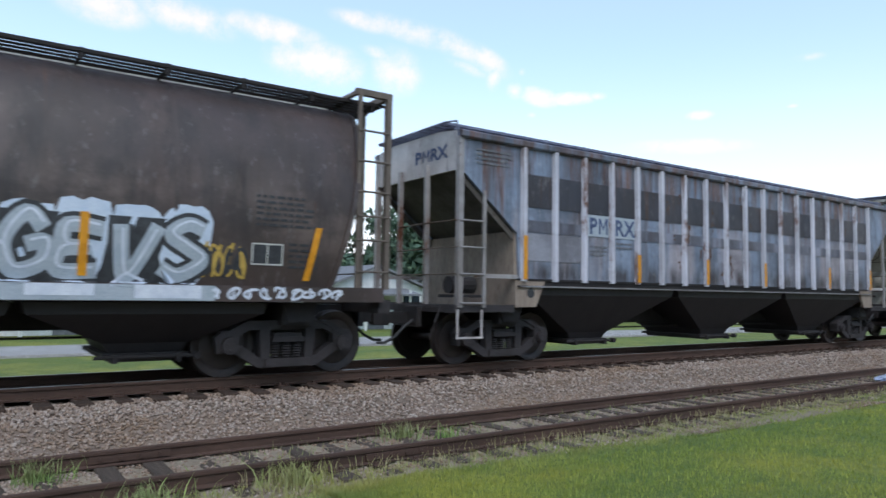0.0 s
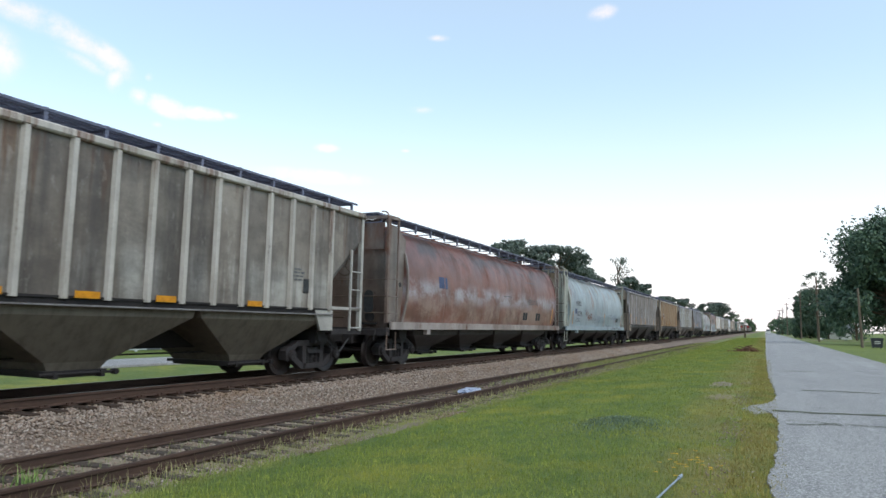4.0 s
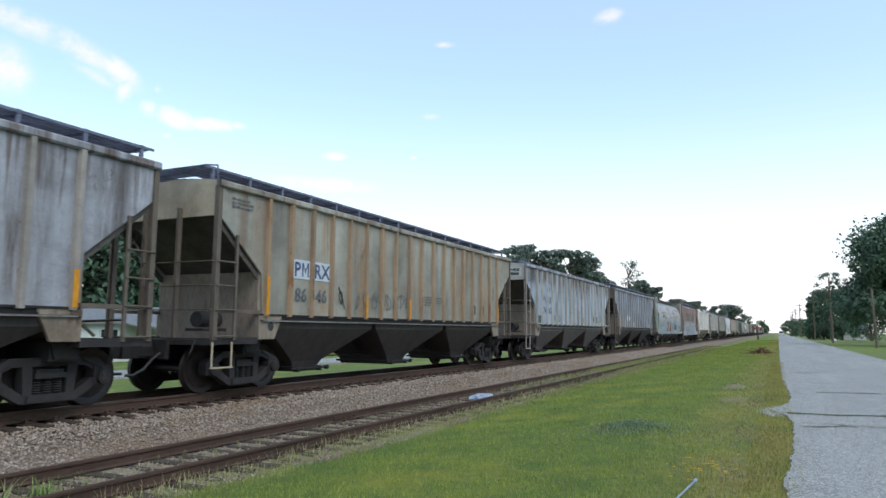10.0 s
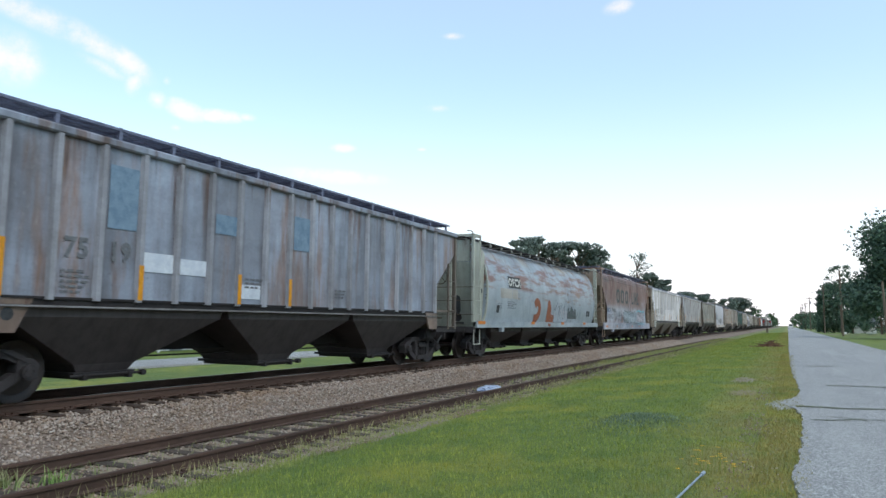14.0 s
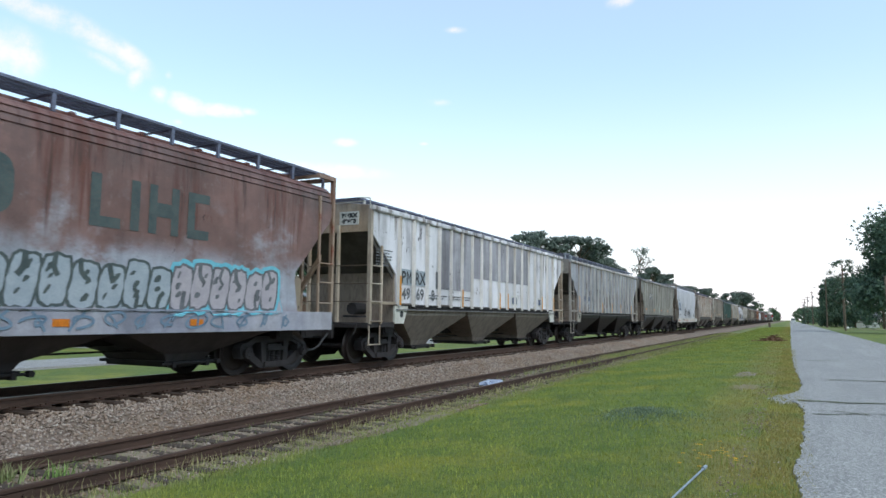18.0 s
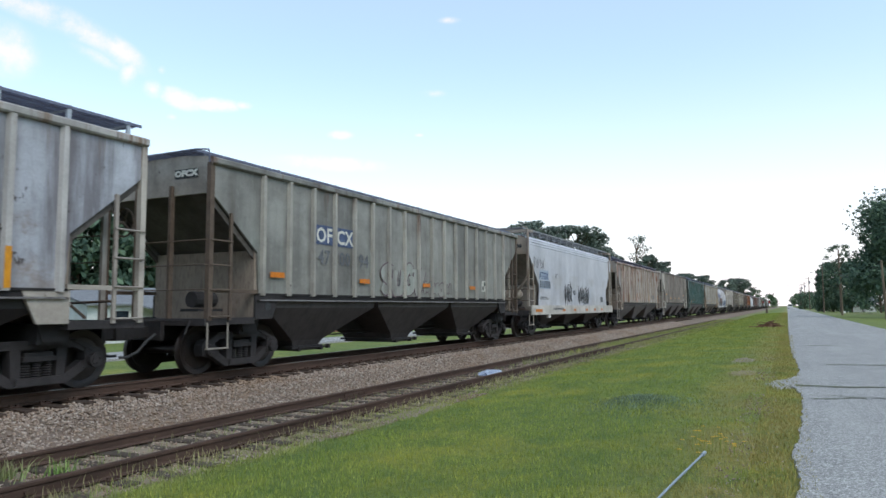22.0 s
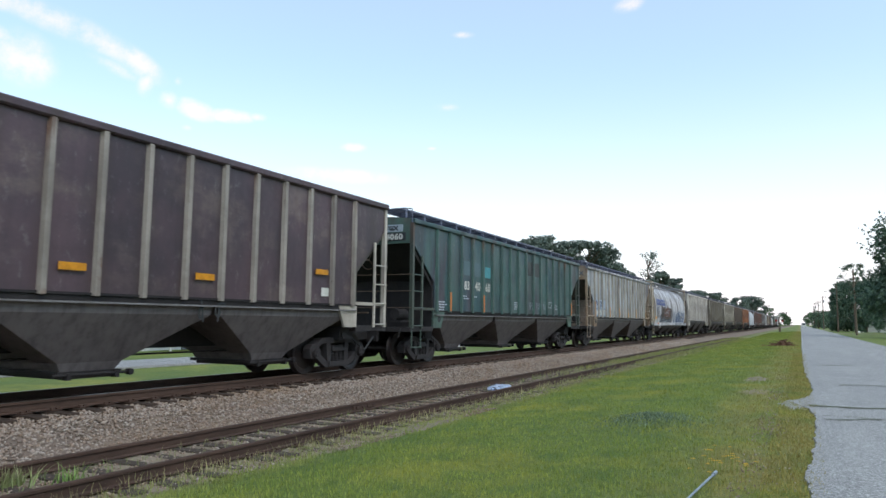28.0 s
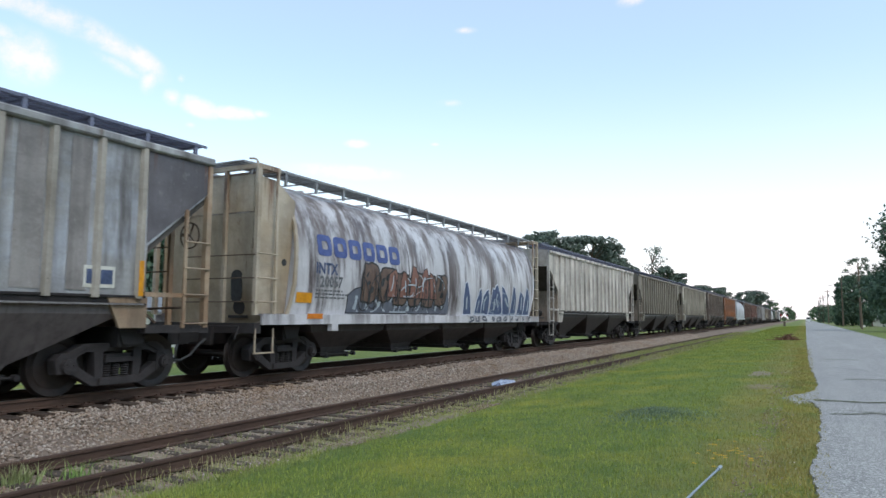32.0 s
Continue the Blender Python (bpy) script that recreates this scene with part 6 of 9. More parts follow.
wild_mural(car, "flat", 1.9, 1.43, 1.9, 0.85, M["lilac"], M["mauve"], M["navy"], 21, 3, 0.5, 4, 0.05, 0.006, 0.8)
wild_mural(car, "flat", 3.5, 1.43, 5.2, 1.25, M["greyblue"], M["silver"], M["navy"], 12, 8, 0.6, 0, 0.05, 0.006, 0.75)
wild_mural(car, "flat", 3.6, 1.43, 5.0, 1.45, M["black"], M["silver"], M["silver"], 44, 9, 0.75, 26, 0.045, 0.015, 0.48)
wild_mural(car, "flat", 3.5, 1.43, 5.2, 0.85, M["navy"], M["silver_grey"], M["silver"], 47, 10, 0.9, 34, 0.03, 0.026, 0.5)
wild_mural(car, "flat", 3.6, 1.08, 4.9, 0.3, M["black"], M["silver_grey"], M["silver"], 45, 5, 0.9, 10, 0.02, 0.008, 0.5)
blue_wash = lambda y, w, s: fat_mural(car, "flat", y, 1.10, w, 1.45, M["blue"], M["navy"], s, 1, M["mint"], 0.0, 1)
blue_wash(8.75, 1.2, 77)
wild_mural(car, "flat", 9.8, 1.43, 5.1, 1.5, M["pink"], M["silver"], M["mauve"], 31, 6, 0.08, 0, 0.06, 0.008, 0.72)
patch(car, "flat", 9.6, 15.0, 1.05, 1.40, M["pink"], "sprayed_mural", 0.004)
fat_mural(car, "flat", 11.2, 1.45, 2.9, 0.75, M["teal"], M["black"], 16, 6, None, 0.15, 1, 0.15, 0.022)
blue_wash(15.0, 0.9, 78)
patch(car, "flat", 15.0, 16.5, 1.05, 1.40, M["blue"], "sprayed_mural", 0.004)
lettering(car, "flat", "ATGX", 0.7, 4.1, 0.14, M["grey_letter"], 1.0, end=True)

# tan-grey wagon with black lettered boxes
tan_rib = P("pale_tan_rib_paint", "cbc8be", "b4b0a4", 0.3, 0.4, 0.2)
car, L, g = wagon("rib", 45.15, 61.9, "tan-grey ribbed hopper wagon with dark lettered boxes", P("tan_grey_paint", "938c80", "787066", 0.2, 0.75, 0.5, "6a4a34", bands=((1.6, 2.6, 0.5, "b4b3aa", 0.6, True),)), ribs=17,
                  flat_strips=((2, 1.66), (5, 1.66), (7, 1.66), (9, 1.66), (12, 1.66)), rib_paint=tan_rib, hop="hopper_tan", chord_paint=tan_rib, end_paint=P("pale_grey_end_paint", "c6c6be", "adaca4", 0.2, 0.35, 0.25))
panel_text(car, g, 1, ("OF", "CX"), 2.98, 0.34, M["white"], M["black"])
panel_text(car, g, 1, ("349", "508"), 2.44, 0.32, M["grey_letter"], stretch=0.85)
for z in (3.02, 2.52):
    patch(car, "rib", 1.7, 1.6 + g - 0.09, z, z + 0.32, M["navy"])
patch(car, "rib", 1.72, 1.6 + g - 0.1, 2.18, 2.40, M["yellow"])
data_panels(car, "rib", [(1.75, 1.95, 0.5, 3), (2.7, 2.2, 0.5, 3), (0.4, 4.1, 0.9, 5), (13.5, 2.6, 0.4, 4)], M["grey_letter"], 60)
patch(car, "rib", 14.0, 14.3, 2.05, 2.4, M["black"])
end_plate(car, 0.62, 1.16, 4.12, 4.30, M["black"], M["white"], "OFCX")
corner_panel(car, L, P("pale_corner_paint", "aab0b4", "989c9e", 0.15, 0.4, 0.3))

# rust-red curved wagon
car, L, g = wagon("cyl", 63.4, 82.55, "rust-red curved-side hopper wagon with faded pale belt", P("rust_red_paint", "8a5c4e", "704a40", 0.3, 0.25, 0.35, "6e3c28", "4a3a34",
                  bands=((2.15, 2.75, 0.25, "a8a6aa", 0.62, False), (1.4, 2.2, 0.3, "9c8478", 0.6, False), (3.6, 4.4, 0.3, "4f4440", 0.55, False))),
                  sill_mat=P("chipped_sill_paint", "a8a09a", "8c7d74", 0.4, 0.4, 0.4), end_paint=P("rusty_grey_end", "8f8880", "7a6558", 0.4, 0.4, 0.4), slant=(17.6,))
for y in (13.0, 13.35, 15.0, 15.4):
    patch(car, "cyl", y, y + 0.3, 1.62, 1.98, M["black"], "stencil_box", 0.01)
patch(car, "cyl", 3.6, 4.3, 2.6, 3.0, M["navy"])
data_panels(car, "cyl", [(13.6, 3.4, 1.8, 1), (13.6, 2.55, 1.9, 3), (10.2, 2.6, 1.2, 1)], M["grey_letter"], 70)

# pale blue-white curved wagon
car, L, g = wagon("cyl", 83.9, 101.95, "pale blue-white curved-side hopper wagon with rust streaks", P("pale_blue_paint", "9fb2b6", "8ea0a6", 0.22, 0.2, 0.18, "8a6a52", runs=0.7,
                  bands=((2.5, 4.0, 0.3, "8c6a54", 0.34, True), (3.5, 4.5, 0.4, "8f9078", 0.45, True), (1.4, 2.3, 0.3, "a2acb4", 0.55, False))), board=4.64, end_paint=P("pale_sage_end_paint", "bcc2b4", "a8aea0", 0.15, 0.25, 0.2, "8a6a4a"), slant=(1.75, 10.6, 16.7), hop="hopper_dark")
lettering(car, "cyl", "RRRX", 3.3, 2.65, 0.28, M["grey_letter"], 1.2)
lettering(car, "cyl", "182790", 3.4, 2.03, 0.28, M["grey_letter"], 1.1)
patch(car, "cyl", 2.35, 2.85, 2.15, 2.45, M["navy"])
patch(car, "cyl", 14.9, 15.25, 1.75, 2.05, M["black"], "stencil_box", 0.01)
patch(car, "cyl", 15.3, 15.65, 1.75, 2.05, M["black"], "stencil_box", 0.01)
mural(car, "cyl", 10.4, 1.42, 2.9, 0.95, bpy.data.materials["pale_blue_paint"], M["black"], None, 5, 5, 0.1, None, 1.0, 0.010, 0.024)
scrawl(car, "cyl", 13.0, 1.85, 1.9, 0.45, M["greyblue"], 17, 8, 0.013)
scrawl(car, "cyl", 15.75, 1.7, 0.8, 0.6, M["grey_letter"], 18, 3, 0.014)
scrawl(car, "cyl", 12.6, 1.19, 3.2, 0.18, M["grey_letter"], 27, 9, 0.018)
patch(car, "cyl", 14.72, 14.86, 1.66, 2.1, M["rust_spray"], "paint_patch", 0.008)
scrawl(car, "cyl", 4.9, 1.9, 0.9, 0.6, M["redox"], 6, 4, 0.012)
scrawl(car, "cyl", 5.6, 1.75, 1.2, 0.5, M["rust_spray"], 16, 5, 0.02)
scrawl(car, "cyl", 5.9, 1.85, 0.8, 0.4, M["grey_letter"], 26, 4, 0.012)
scrawl(car, "cyl", 6.9, 1.6, 1.2, 0.5, M["grey_letter"], 7, 5, 0.010)
scrawl(car, "cyl", 8.3, 1.6, 1.9, 0.6, M["greyblue"], 8, 6, 0.012)
data_panels(car, "cyl", [(2.6, 1.85, 1.2, 3)], M["grey_letter"], 80)

# grey ribbed wagon with brown stains
car, L, g = wagon("rib", 103.65, 121.72, "grey ribbed hopper wagon with brown rust stains", P("grey_paint", "b6bac2", "9a9da4", 0.25, 0.8, 0.4, "62483a", "443a38", bands=((1.8, 4.4, 0.4, "5c4e46", 0.40, True), (1.6, 3.0, 0.3, "c6cad0", 0.4, True)), runs=0.7),
                  strips=(0, 3, 6, 9, 15, 17), post_paint=M["post_brown"], rib_paint=P("beige_rib_paint", "a8a198", "8e877e", 0.35, 0.5, 0.3), end_paint=P("stained_cream_end", "b8ad98", "7d6a56", 0.6, 0.4, 0.3, "5c4230"))
panel_text(car, g, 1, ("PM", "RX"), 2.22, 0.32, M["navy"])
panel_text(car, g, 1, ("15", "67"), 1.76, 0.30, M["grey_letter"], stretch=1.1)
end_plate(car, 0.45, 1.2, 4.06, 4.32, M["cream"], M["black"], "PMRX")
data_panels(car, "rib", [(0.35, 4.05, 1.0, 5), (1.75, 1.95, 0.4, 2), (11.1, 2.3, 0.5, 5), (12.0, 2.3, 0.5, 4), (4.4, 2.3, 0.5, 4)], M["grey_letter"], 90)
patch(car, "rib", 13.25, 13.6, 1.95, 2.3, M["grey_letter"])
patch(car, "rib", 14.1, 14.45, 1.95, 2.3, M["grey_letter"])

# tan rusty ribbed wagon
car, L, g = wagon("rib", 123.28, 140.75, "tan ribbed hopper wagon with orange rust", P("tan_paint", "aaaa9e", "959285", 0.3, 0.4, 0.3, "7c5e44", bands=((1.6, 4.4, 0.3, "a08a70", 0.35, True),), runs=0.5), dirt="77604c",
                  strips=(0, 5, 8, 17), hop="hopper", post_paint=M["post_brown"], gusset_paint=M["bulk"], rib_paint=P("tan_rib_paint", "a98d6e", "94795c", 0.5, 0.3, 0.2, "85552f"), end_paint=P("tan_end_paint", "c4b79c", "a6967c", 0.3, 0.3, 0.25))
panel_text(car, g, 1, ("PM", "RX"), 2.62, 0.34, M["navy"], M["silver"])
panel_text(car, g, 1, ("86", "46"), 2.02, 0.32, M["grey_letter"])
scrawl(car, "rib", 4.3, 1.9, 0.6, 0.6, M["black"], 3, 1, 0.02)
scrawl(car, "rib", 5.2, 1.9, 3.2, 0.5, M["grey_letter"], 13, 8, 0.014)
data_panels(car, "rib", [(9.4, 2.4, 0.5, 4), (10.3, 2.4, 0.5, 3), (0.4, 4.1, 0.8, 3)], M["grey_letter"], 100)
for y in (13.3, 14.1):
    patch(car, "rib", y, y + 0.35, 1.95, 2.3, M["black"])

# light blue-grey ribbed wagon with rusty top
car, L, g = wagon("rib", 142.82, 160.4, "light blue-grey ribbed hopper wagon with dark rust below the roof", P("light_bluegrey_paint", "b8c6d8", "a6b3c4", 0.15, 0.3, 0.2, "5e463a", runs=0.75, chips=0.5, bands=((3.7, 4.5, 0.35, "4c413d", 0.62, True), (1.6, 2.2, 0.3, "c2c6c8", 0.5, True))),
                  hop="hopper_light", board=0.16, rib_paint=P("light_rib_paint", "b9bcba", "a6a294", 0.38, 0.4, 0.2, "8a5a3a"), end_paint=P("light_end_paint", "d2ccc0", "b9b2a6", 0.35, 0.25, 0.2, "7a523c"), post_paint=P("stained_post_paint", "9a9086", "7c6e64", 0.55, 0.35, 0.3), gusset_paint=M["bulk"])
panel_text(car, g, 1, ("PM", "RX"), 2.72, 0.34, M["grey_letter"])
panel_text(car, g, 1, ("74", "063"), 2.2, 0.33, M["grey_letter"], stretch=0.9)
patch(car, "rib", 1.72, 2.3, 1.75, 2.1, M["navygrey"])
end_plate(car, 0.6, 1.35, 3.86, 4.28, M["white"], M["black"], "PMRX", "74063")
for y in (12.7, 13.55):
    patch(car, "rib", y, y + 0.4, 1.85, 2.25, M["black"])
data_panels(car, "rib", [(4.3, 2.1, 0.5, 4), (5.2, 2.1, 0.5, 4), (9.2, 2.4, 0.5, 5), (14.6, 2.3, 0.5, 6), (10.1, 2.1, 0.5, 3), (0.4, 4.0, 0.9, 5)], M["grey_letter"], 110)

scabs(car, g, 26, 13, M["scab_rust"], 3.2, 3.85, 0.09, 0.6)
scabs(car, g, 22, 14, M["scab_rust"], 1.7, 3.2, 0.06, 1.4)

# grey-blue ribbed wagon with brown side stains
car, L, g = wagon("rib", 162.1, 179.43, "grey-blue ribbed hopper wagon with rust-brown far panels", P("dusty_bluegrey_paint", "9ba7b6", "8a919c", 0.2, 0.5, 0.3, "6e5044", bands=((1.6, 4.4, 0.2, "8c7468", 0.35, True),)),
                  strips=(0, 3, 6, 8), post_paint=M["post_brown"], rib_paint=P("grey_rib_paint", "a2a6ac", "8c8e92", 0.3, 0.5, 0.3, "6a4838"), end_paint=P("brown_end_paint", "857468", "6c5a4e", 0.35, 0.4, 0.4))
panel_text(car, g, 1, ("75", "19"), 2.35, 0.32, M["grey_letter"])
for y0, y1, z0, z1, k in ((3.4, 4.0, 2.9, 4.0, "greyblue"), (4.1, 4.9, 2.2, 2.55, "silver"), (5.0, 5.7, 2.2, 2.5, "silver"), (6.6, 7.3, 1.8, 2.1, "silver"), (8.4, 9.0, 3.0, 3.8, "greyblue"), (5.9, 6.5, 3.1, 3.5, "greyblue")):
    patch(car, "rib", y0, y1, z0, z1, M[k], "paint_patch", 0.004)
data_panels(car, "rib", [(2.6, 2.1, 0.5, 5), (6.8, 2.2, 0.5, 3), (10.1, 2.1, 0.5, 3)], M["grey_letter"], 120)
bm = bmesh.new()
box(bm, 0.15, 1.1, 0.018, 0.03, 3.78, 4.36)
part("painted_plate", bm, M["white"], car, "faded cream painted plate")

# pale curved wagon with large rust patches
car, L, g = wagon("cyl", 181.0, 199.4, "pale blue-grey curved-side hopper wagon with large rust patches", P("pale_greyblue_paint", "a3b0b6", "92a0a6", 0.1, 0.25, 0.2, "7a4a32",
                  bands=((2.75, 3.95, 0.12, "7e5444", 0.52, "flow"), (2.2, 3.9, 0.2, "8a705c", 0.25, "flow"), (3.9, 4.4, 0.2, "a8a090", 0.5, False))), end_paint=P("sage_end_paint", "b6bcae", "a0a698", 0.12, 0.25, 0.2), board=4.56, board_mat=M["dark_steel"], post_mat=M["hatch_pale"],
                  strips=((0.55, 1.4), (6.4, 1.0), (11.0, 1.0), (15.2, 1.0)))
patch(car, "cyl", 3.55, 5.0, 2.80, 3.28, M["black"], "lettered_box", 0.010)
lettering(car, "cyl", "OFCX", 4.27, 2.88, 0.32, M["white"], 1.15, lift=0.016)
patch(car, "cyl", 2.6, 4.6, 2.35, 2.75, P("tan_patch_paint", "a4a298", "96968c", 0.1, 0.2, 0.2), "paint_patch", 0.006)
for pts, wd in ((((6.85, 2.15), (7.1, 2.32), (7.45, 2.2), (7.5, 1.9), (7.3, 1.65), (7.0, 1.56), (6.75, 1.58)), 0.18), (((8.75, 1.2), (8.8, 1.6), (8.85, 1.95), (8.95, 2.28), (9.12, 1.95), (9.0, 1.62), (9.4, 1.58), (9.8, 1.55)), 0.19)):
    bm = bmesh.new()
    ribbon(bm, smooth_path(list(pts)), wd)
    tagged(on_side("sprayed_mural", bm, car, "cyl", M["rust_spray"], 0.012), kind="stuff")
wild_mural(car, "cyl", 9.7, 1.42, 2.5, 0.95, M["silver_grey"], M["grey_letter"], M["rosy_grey"], 53, 6, 0.5, 10, 0.022, 0.008, 0.6)
scrawl(car, "cyl", 9.6, 1.42, 4.4, 0.9, M["grey_letter"], 59, 6, 0.016)
wild_mural(car, "cyl", 12.2, 1.62, 1.6, 0.62, M["navygrey"], M["black"], M["grey_letter"], 54, 5, 0.6, 14, 0.02, 0.012, 0.7)
data_panels(car, "cyl", [(3.4, 2.2, 1.0, 4), (2.3, 2.1, 0.5, 3)], M["grey_letter"], 130)
patch(car, "cyl", 2.2, 2.5, 1.75, 2.05, M["black"], "stencil_box", 0.01)
for y in (15.9, 16.3):
    patch(car, "cyl", y, y + 0.32, 1.75, 2.05, M["black"], "stencil_box", 0.01)

# faded red-brown wagon with a painted-out name
car, L, g = wagon("flat", 200.85, 217.0, "faded red-brown smooth hopper wagon with painted name and blue tags", P("faded_redbrown_paint", "8a6a62", "7a5c54", 0.25, 0.35, 0.3, "6a3a2c",
                  bands=((1.4, 2.5, 0.3, "b2bac4", 0.8, False), (2.2, 3.4, 0.4, "a4a0a4", 0.35, False), (3.9, 4.5, 0.2, "6e5a54", 0.5, False)), runs=0.9, chips=0.6), sill_mat=P("white_blue_sill", "b9bcc4", "9aa0b0", 0.2, 0.3, 0.3),
                  end_paint=P("tan_brown_end", "ab9882", "957b66", 0.5, 0.3, 0.2, "844832"), sheet=P("tan_slope_paint", "a3967f", "8b7d69", 0.3, 0.3, 0.3), strips=((0.9, 1.0), (3.8, 0.8), (8.8, 0.6), (11.6, 0.7)))
def name_shape(y, w, hole):
    """One large faded shape of the painted-out name."""
    bm = bmesh.new()
    pts = [(y + w * 0.5 + w * 0.5 * math.copysign(abs(math.cos(a)) ** 0.6, math.cos(a)), 3.25 + 0.47 * math.copysign(abs(math.sin(a)) ** 0.6, math.sin(a))) for a in [2 * math.pi * k / 24 for k in range(24)]]
    ring = [(y + w * 0.5 + (p[0] - y - w * 0.5) * hole, 3.25 + (p[1] - 3.25) * (hole + 0.15)) for p in pts]
    a = [bm.verts.new((*p, 0)) for p in pts]
    b = [bm.verts.new((*p, 0)) for p in ring]
    for k in range(24):
        bm.faces.new((a[k], a[(k + 1) % 24], b[(k + 1) % 24], b[k]))
    on_side("name_shape", bm, car, "flat", M["navygrey"], 0.008)


for y in (4.15, 5.55, 7.0):
    name_shape(y, 0.98, 0.45)
for strokes in (((9.25, 9.45, 2.8, 3.7), (9.45, 9.85, 2.8, 2.98)), ((10.05, 10.24, 2.8, 3.7),), ((10.44, 10.62, 2.8, 3.7), (10.95, 11.13, 2.8, 3.7), (10.62, 10.95, 3.12, 3.38)), ((11.35, 11.53, 2.8, 3.7), (11.53, 11.9, 3.52, 3.7), (11.53, 11.9, 2.8, 2.98))):
    for q in strokes:
        patch(car, "flat", *q, M["navygrey"], "name_shape", 0.008)
lettering(car, "flat", "INTX", 1.95, 2.1, 0.28, M["navy"], 1.0)
lettering(car, "flat", "74198", 3.25, 2.12, 0.26, M["grey_letter"], 1.0)
scrawl(car, "flat", 3.6, 1.45, 3.0, 0.75, M["grey_letter"], 61, 5, 0.03)
patch(car, "flat", 6.3, 10.9, 1.42, 1.95, M["silver_grey"], "sprayed_mural", 0.005)
wild_mural(car, "flat", 6.3, 1.40, 4.7, 0.8, M["silver_grey"], M["navygrey"], M["rosy_grey"], 62, 9, 0.3, 16, 0.025, 0.008, 0.6)
wild_mural(car, "flat", 11.0, 1.44, 3.1, 0.8, M["rosy_grey"], M["cyan"], M["greyblue"], 63, 6, 0.3, 8, 0.04, 0.008, 0.6)
fat_mural(car, "flat", 6.4, 1.42, 4.6, 0.85, M["silver_grey"], M["navygrey"], 62, 9, None, 0.05, 3, 0.15, 0.022)
fat_mural(car, "flat", 11.0, 1.42, 3.0, 0.9, M["rosy_grey"], M["grey_letter"], 65, 6, M["cyan"], 0.05, 3, 0.15, 0.022)
scrawl(car, "flat", 3.0, 1.06, 11.5, 0.33, M["greyblue"], 64, 18, 0.022)
data_panels(car, "flat", [(1.6, 1.95, 1.6, 4), (0.5, 4.2, 1.6, 3)], M["grey_letter"], 140)
bm = bmesh.new()
box(bm, -0.9, 0.1, 0.05, 0.068, 3.95, 4.3)
part("painted_plate", bm, M["white"], car, "chipped white painted plate")

# white wagon with grey overpainted panels
over = P("grey_overpaint", "a6a7ad", "93939a", 0.1, 0.6, 0.3, chips=0.5, runs=0.3, bands=((2.2, 4.4, 0.3, "c4c6cc", 0.4, True),))
car, L, g = wagon("rib", 218.75, 236.9, "white ribbed hopper wagon with grey overpainted upper panels", P("white_paint", "f4f5f7", "eaecef", 0.12, 0.22, 0.08, "6a5648", "4a4644", runs=0.5, chips=0.8, bands=((3.2, 4.5, 0.5, "8c8c92", 0.36, True),)), strips=(0, 5, 9, 10, 15, 17), board=0.22, post_mat=M["white"], rib_paint=P("white_rib", "eceae4", "d6d2c8", 0.2, 0.35, 0.15, "8a6a44"),
                  hop="hopper_pale", gusset_paint=M["white"], end_paint=P("cream_white_end", "c9bda8", "b09a80", 0.25, 0.4, 0.35))
for i in range(3, 13):
    z0 = 2.25 if i < 6 else 2.75
    patch(car, "rib", 1.6 + i * g + 0.08, 1.6 + (i + 1) * g - 0.08, z0, 4.28, over, "painted_panel", 0.004)
panel_text(car, g, 0, ("PM", "RX"), 2.34, 0.36, M["black"], M["silver_grey"])
panel_text(car, g, 0, ("49", "69", "8"), 1.86, 0.34, M["grey_letter"])
data_panels(car, "rib", [(3.5, 2.0, 1.4, 2), (5.0, 2.0, 1.4, 2), (6.3, 2.0, 0.5, 2), (0.3, 3.2, 0.9, 6)], M["grey_letter"], 150)
patch(car, "rib", 4.0, 4.15, 2.25, 2.8, M["grey_letter"])
end_plate(car, 0.5, 1.15, 3.9, 4.28, M["white"], M["black"], "PMRX", "49693")

sill_dirt = P("caked_sill_dirt", "5a5048", "6c6258", 0.2, 0.4, 0.3)
r2 = random.Random(77)
for k in range(17):
    y = 1.6 + k * g
    patch(car, "rib", y + 0.085, y + g - 0.085, 1.665, 1.685 + r2.uniform(0.0, 0.06), sill_dirt, "dirt_cake", 0.0045)
for y0 in (11.0, 14.4):
    patch(car, "rib", y0 - 0.06, y0 + 0.62, 1.84, 2.22, M["white"], "stencil_box", 0.006)
    for q in (0.0, 0.29):
        patch(car, "rib", y0 + q, y0 + q + 0.26, 1.9, 2.16, M["navy"], "stencil_box", 0.009)

scabs(car, g, 16, 15, M["scab"], 2.6, 3.9, 0.05, 0.5)
scabs(car, g, 12, 16, M["scab_rust"], 1.7, 2.6, 0.05, 1.0)

# worn grey ribbed wagon
worn_rib = P("worn_rib_paint", "c2c1bc", "a8a6a0", 0.35, 0.35, 0.2, "7a5a40")
car, L, g = wagon("rib", 238.4, 256.3, "worn grey ribbed hopper wagon with scuffed panels", P("worn_grey_paint", "b2b8bf", "9ca1a8", 0.2, 0.35, 0.22, "6e5442", bands=((1.6, 3.2, 0.4, "8a7d72", 0.4, False), (2.0, 4.4, 0.4, "7c7b80", 0.42, True)), runs=0.3, chips=1.0), strips=(0, 6, 9, 12, 16),
                  hop="hopper_dark", post_mat=M["silver_grey"], chord_paint=worn_rib, rib_paint=worn_rib, end_paint=P("dirty_grey_end", "bdb7aa", "9c948a", 0.35, 0.35, 0.3))
data_panels(car, "rib", [(4.2, 2.5, 0.5, 3), (3.4, 2.5, 0.5, 3), (7.6, 2.3, 0.5, 4), (10.2, 2.2, 0.5, 4), (13.4, 2.2, 0.5, 3)], M["grey_letter"], 160)
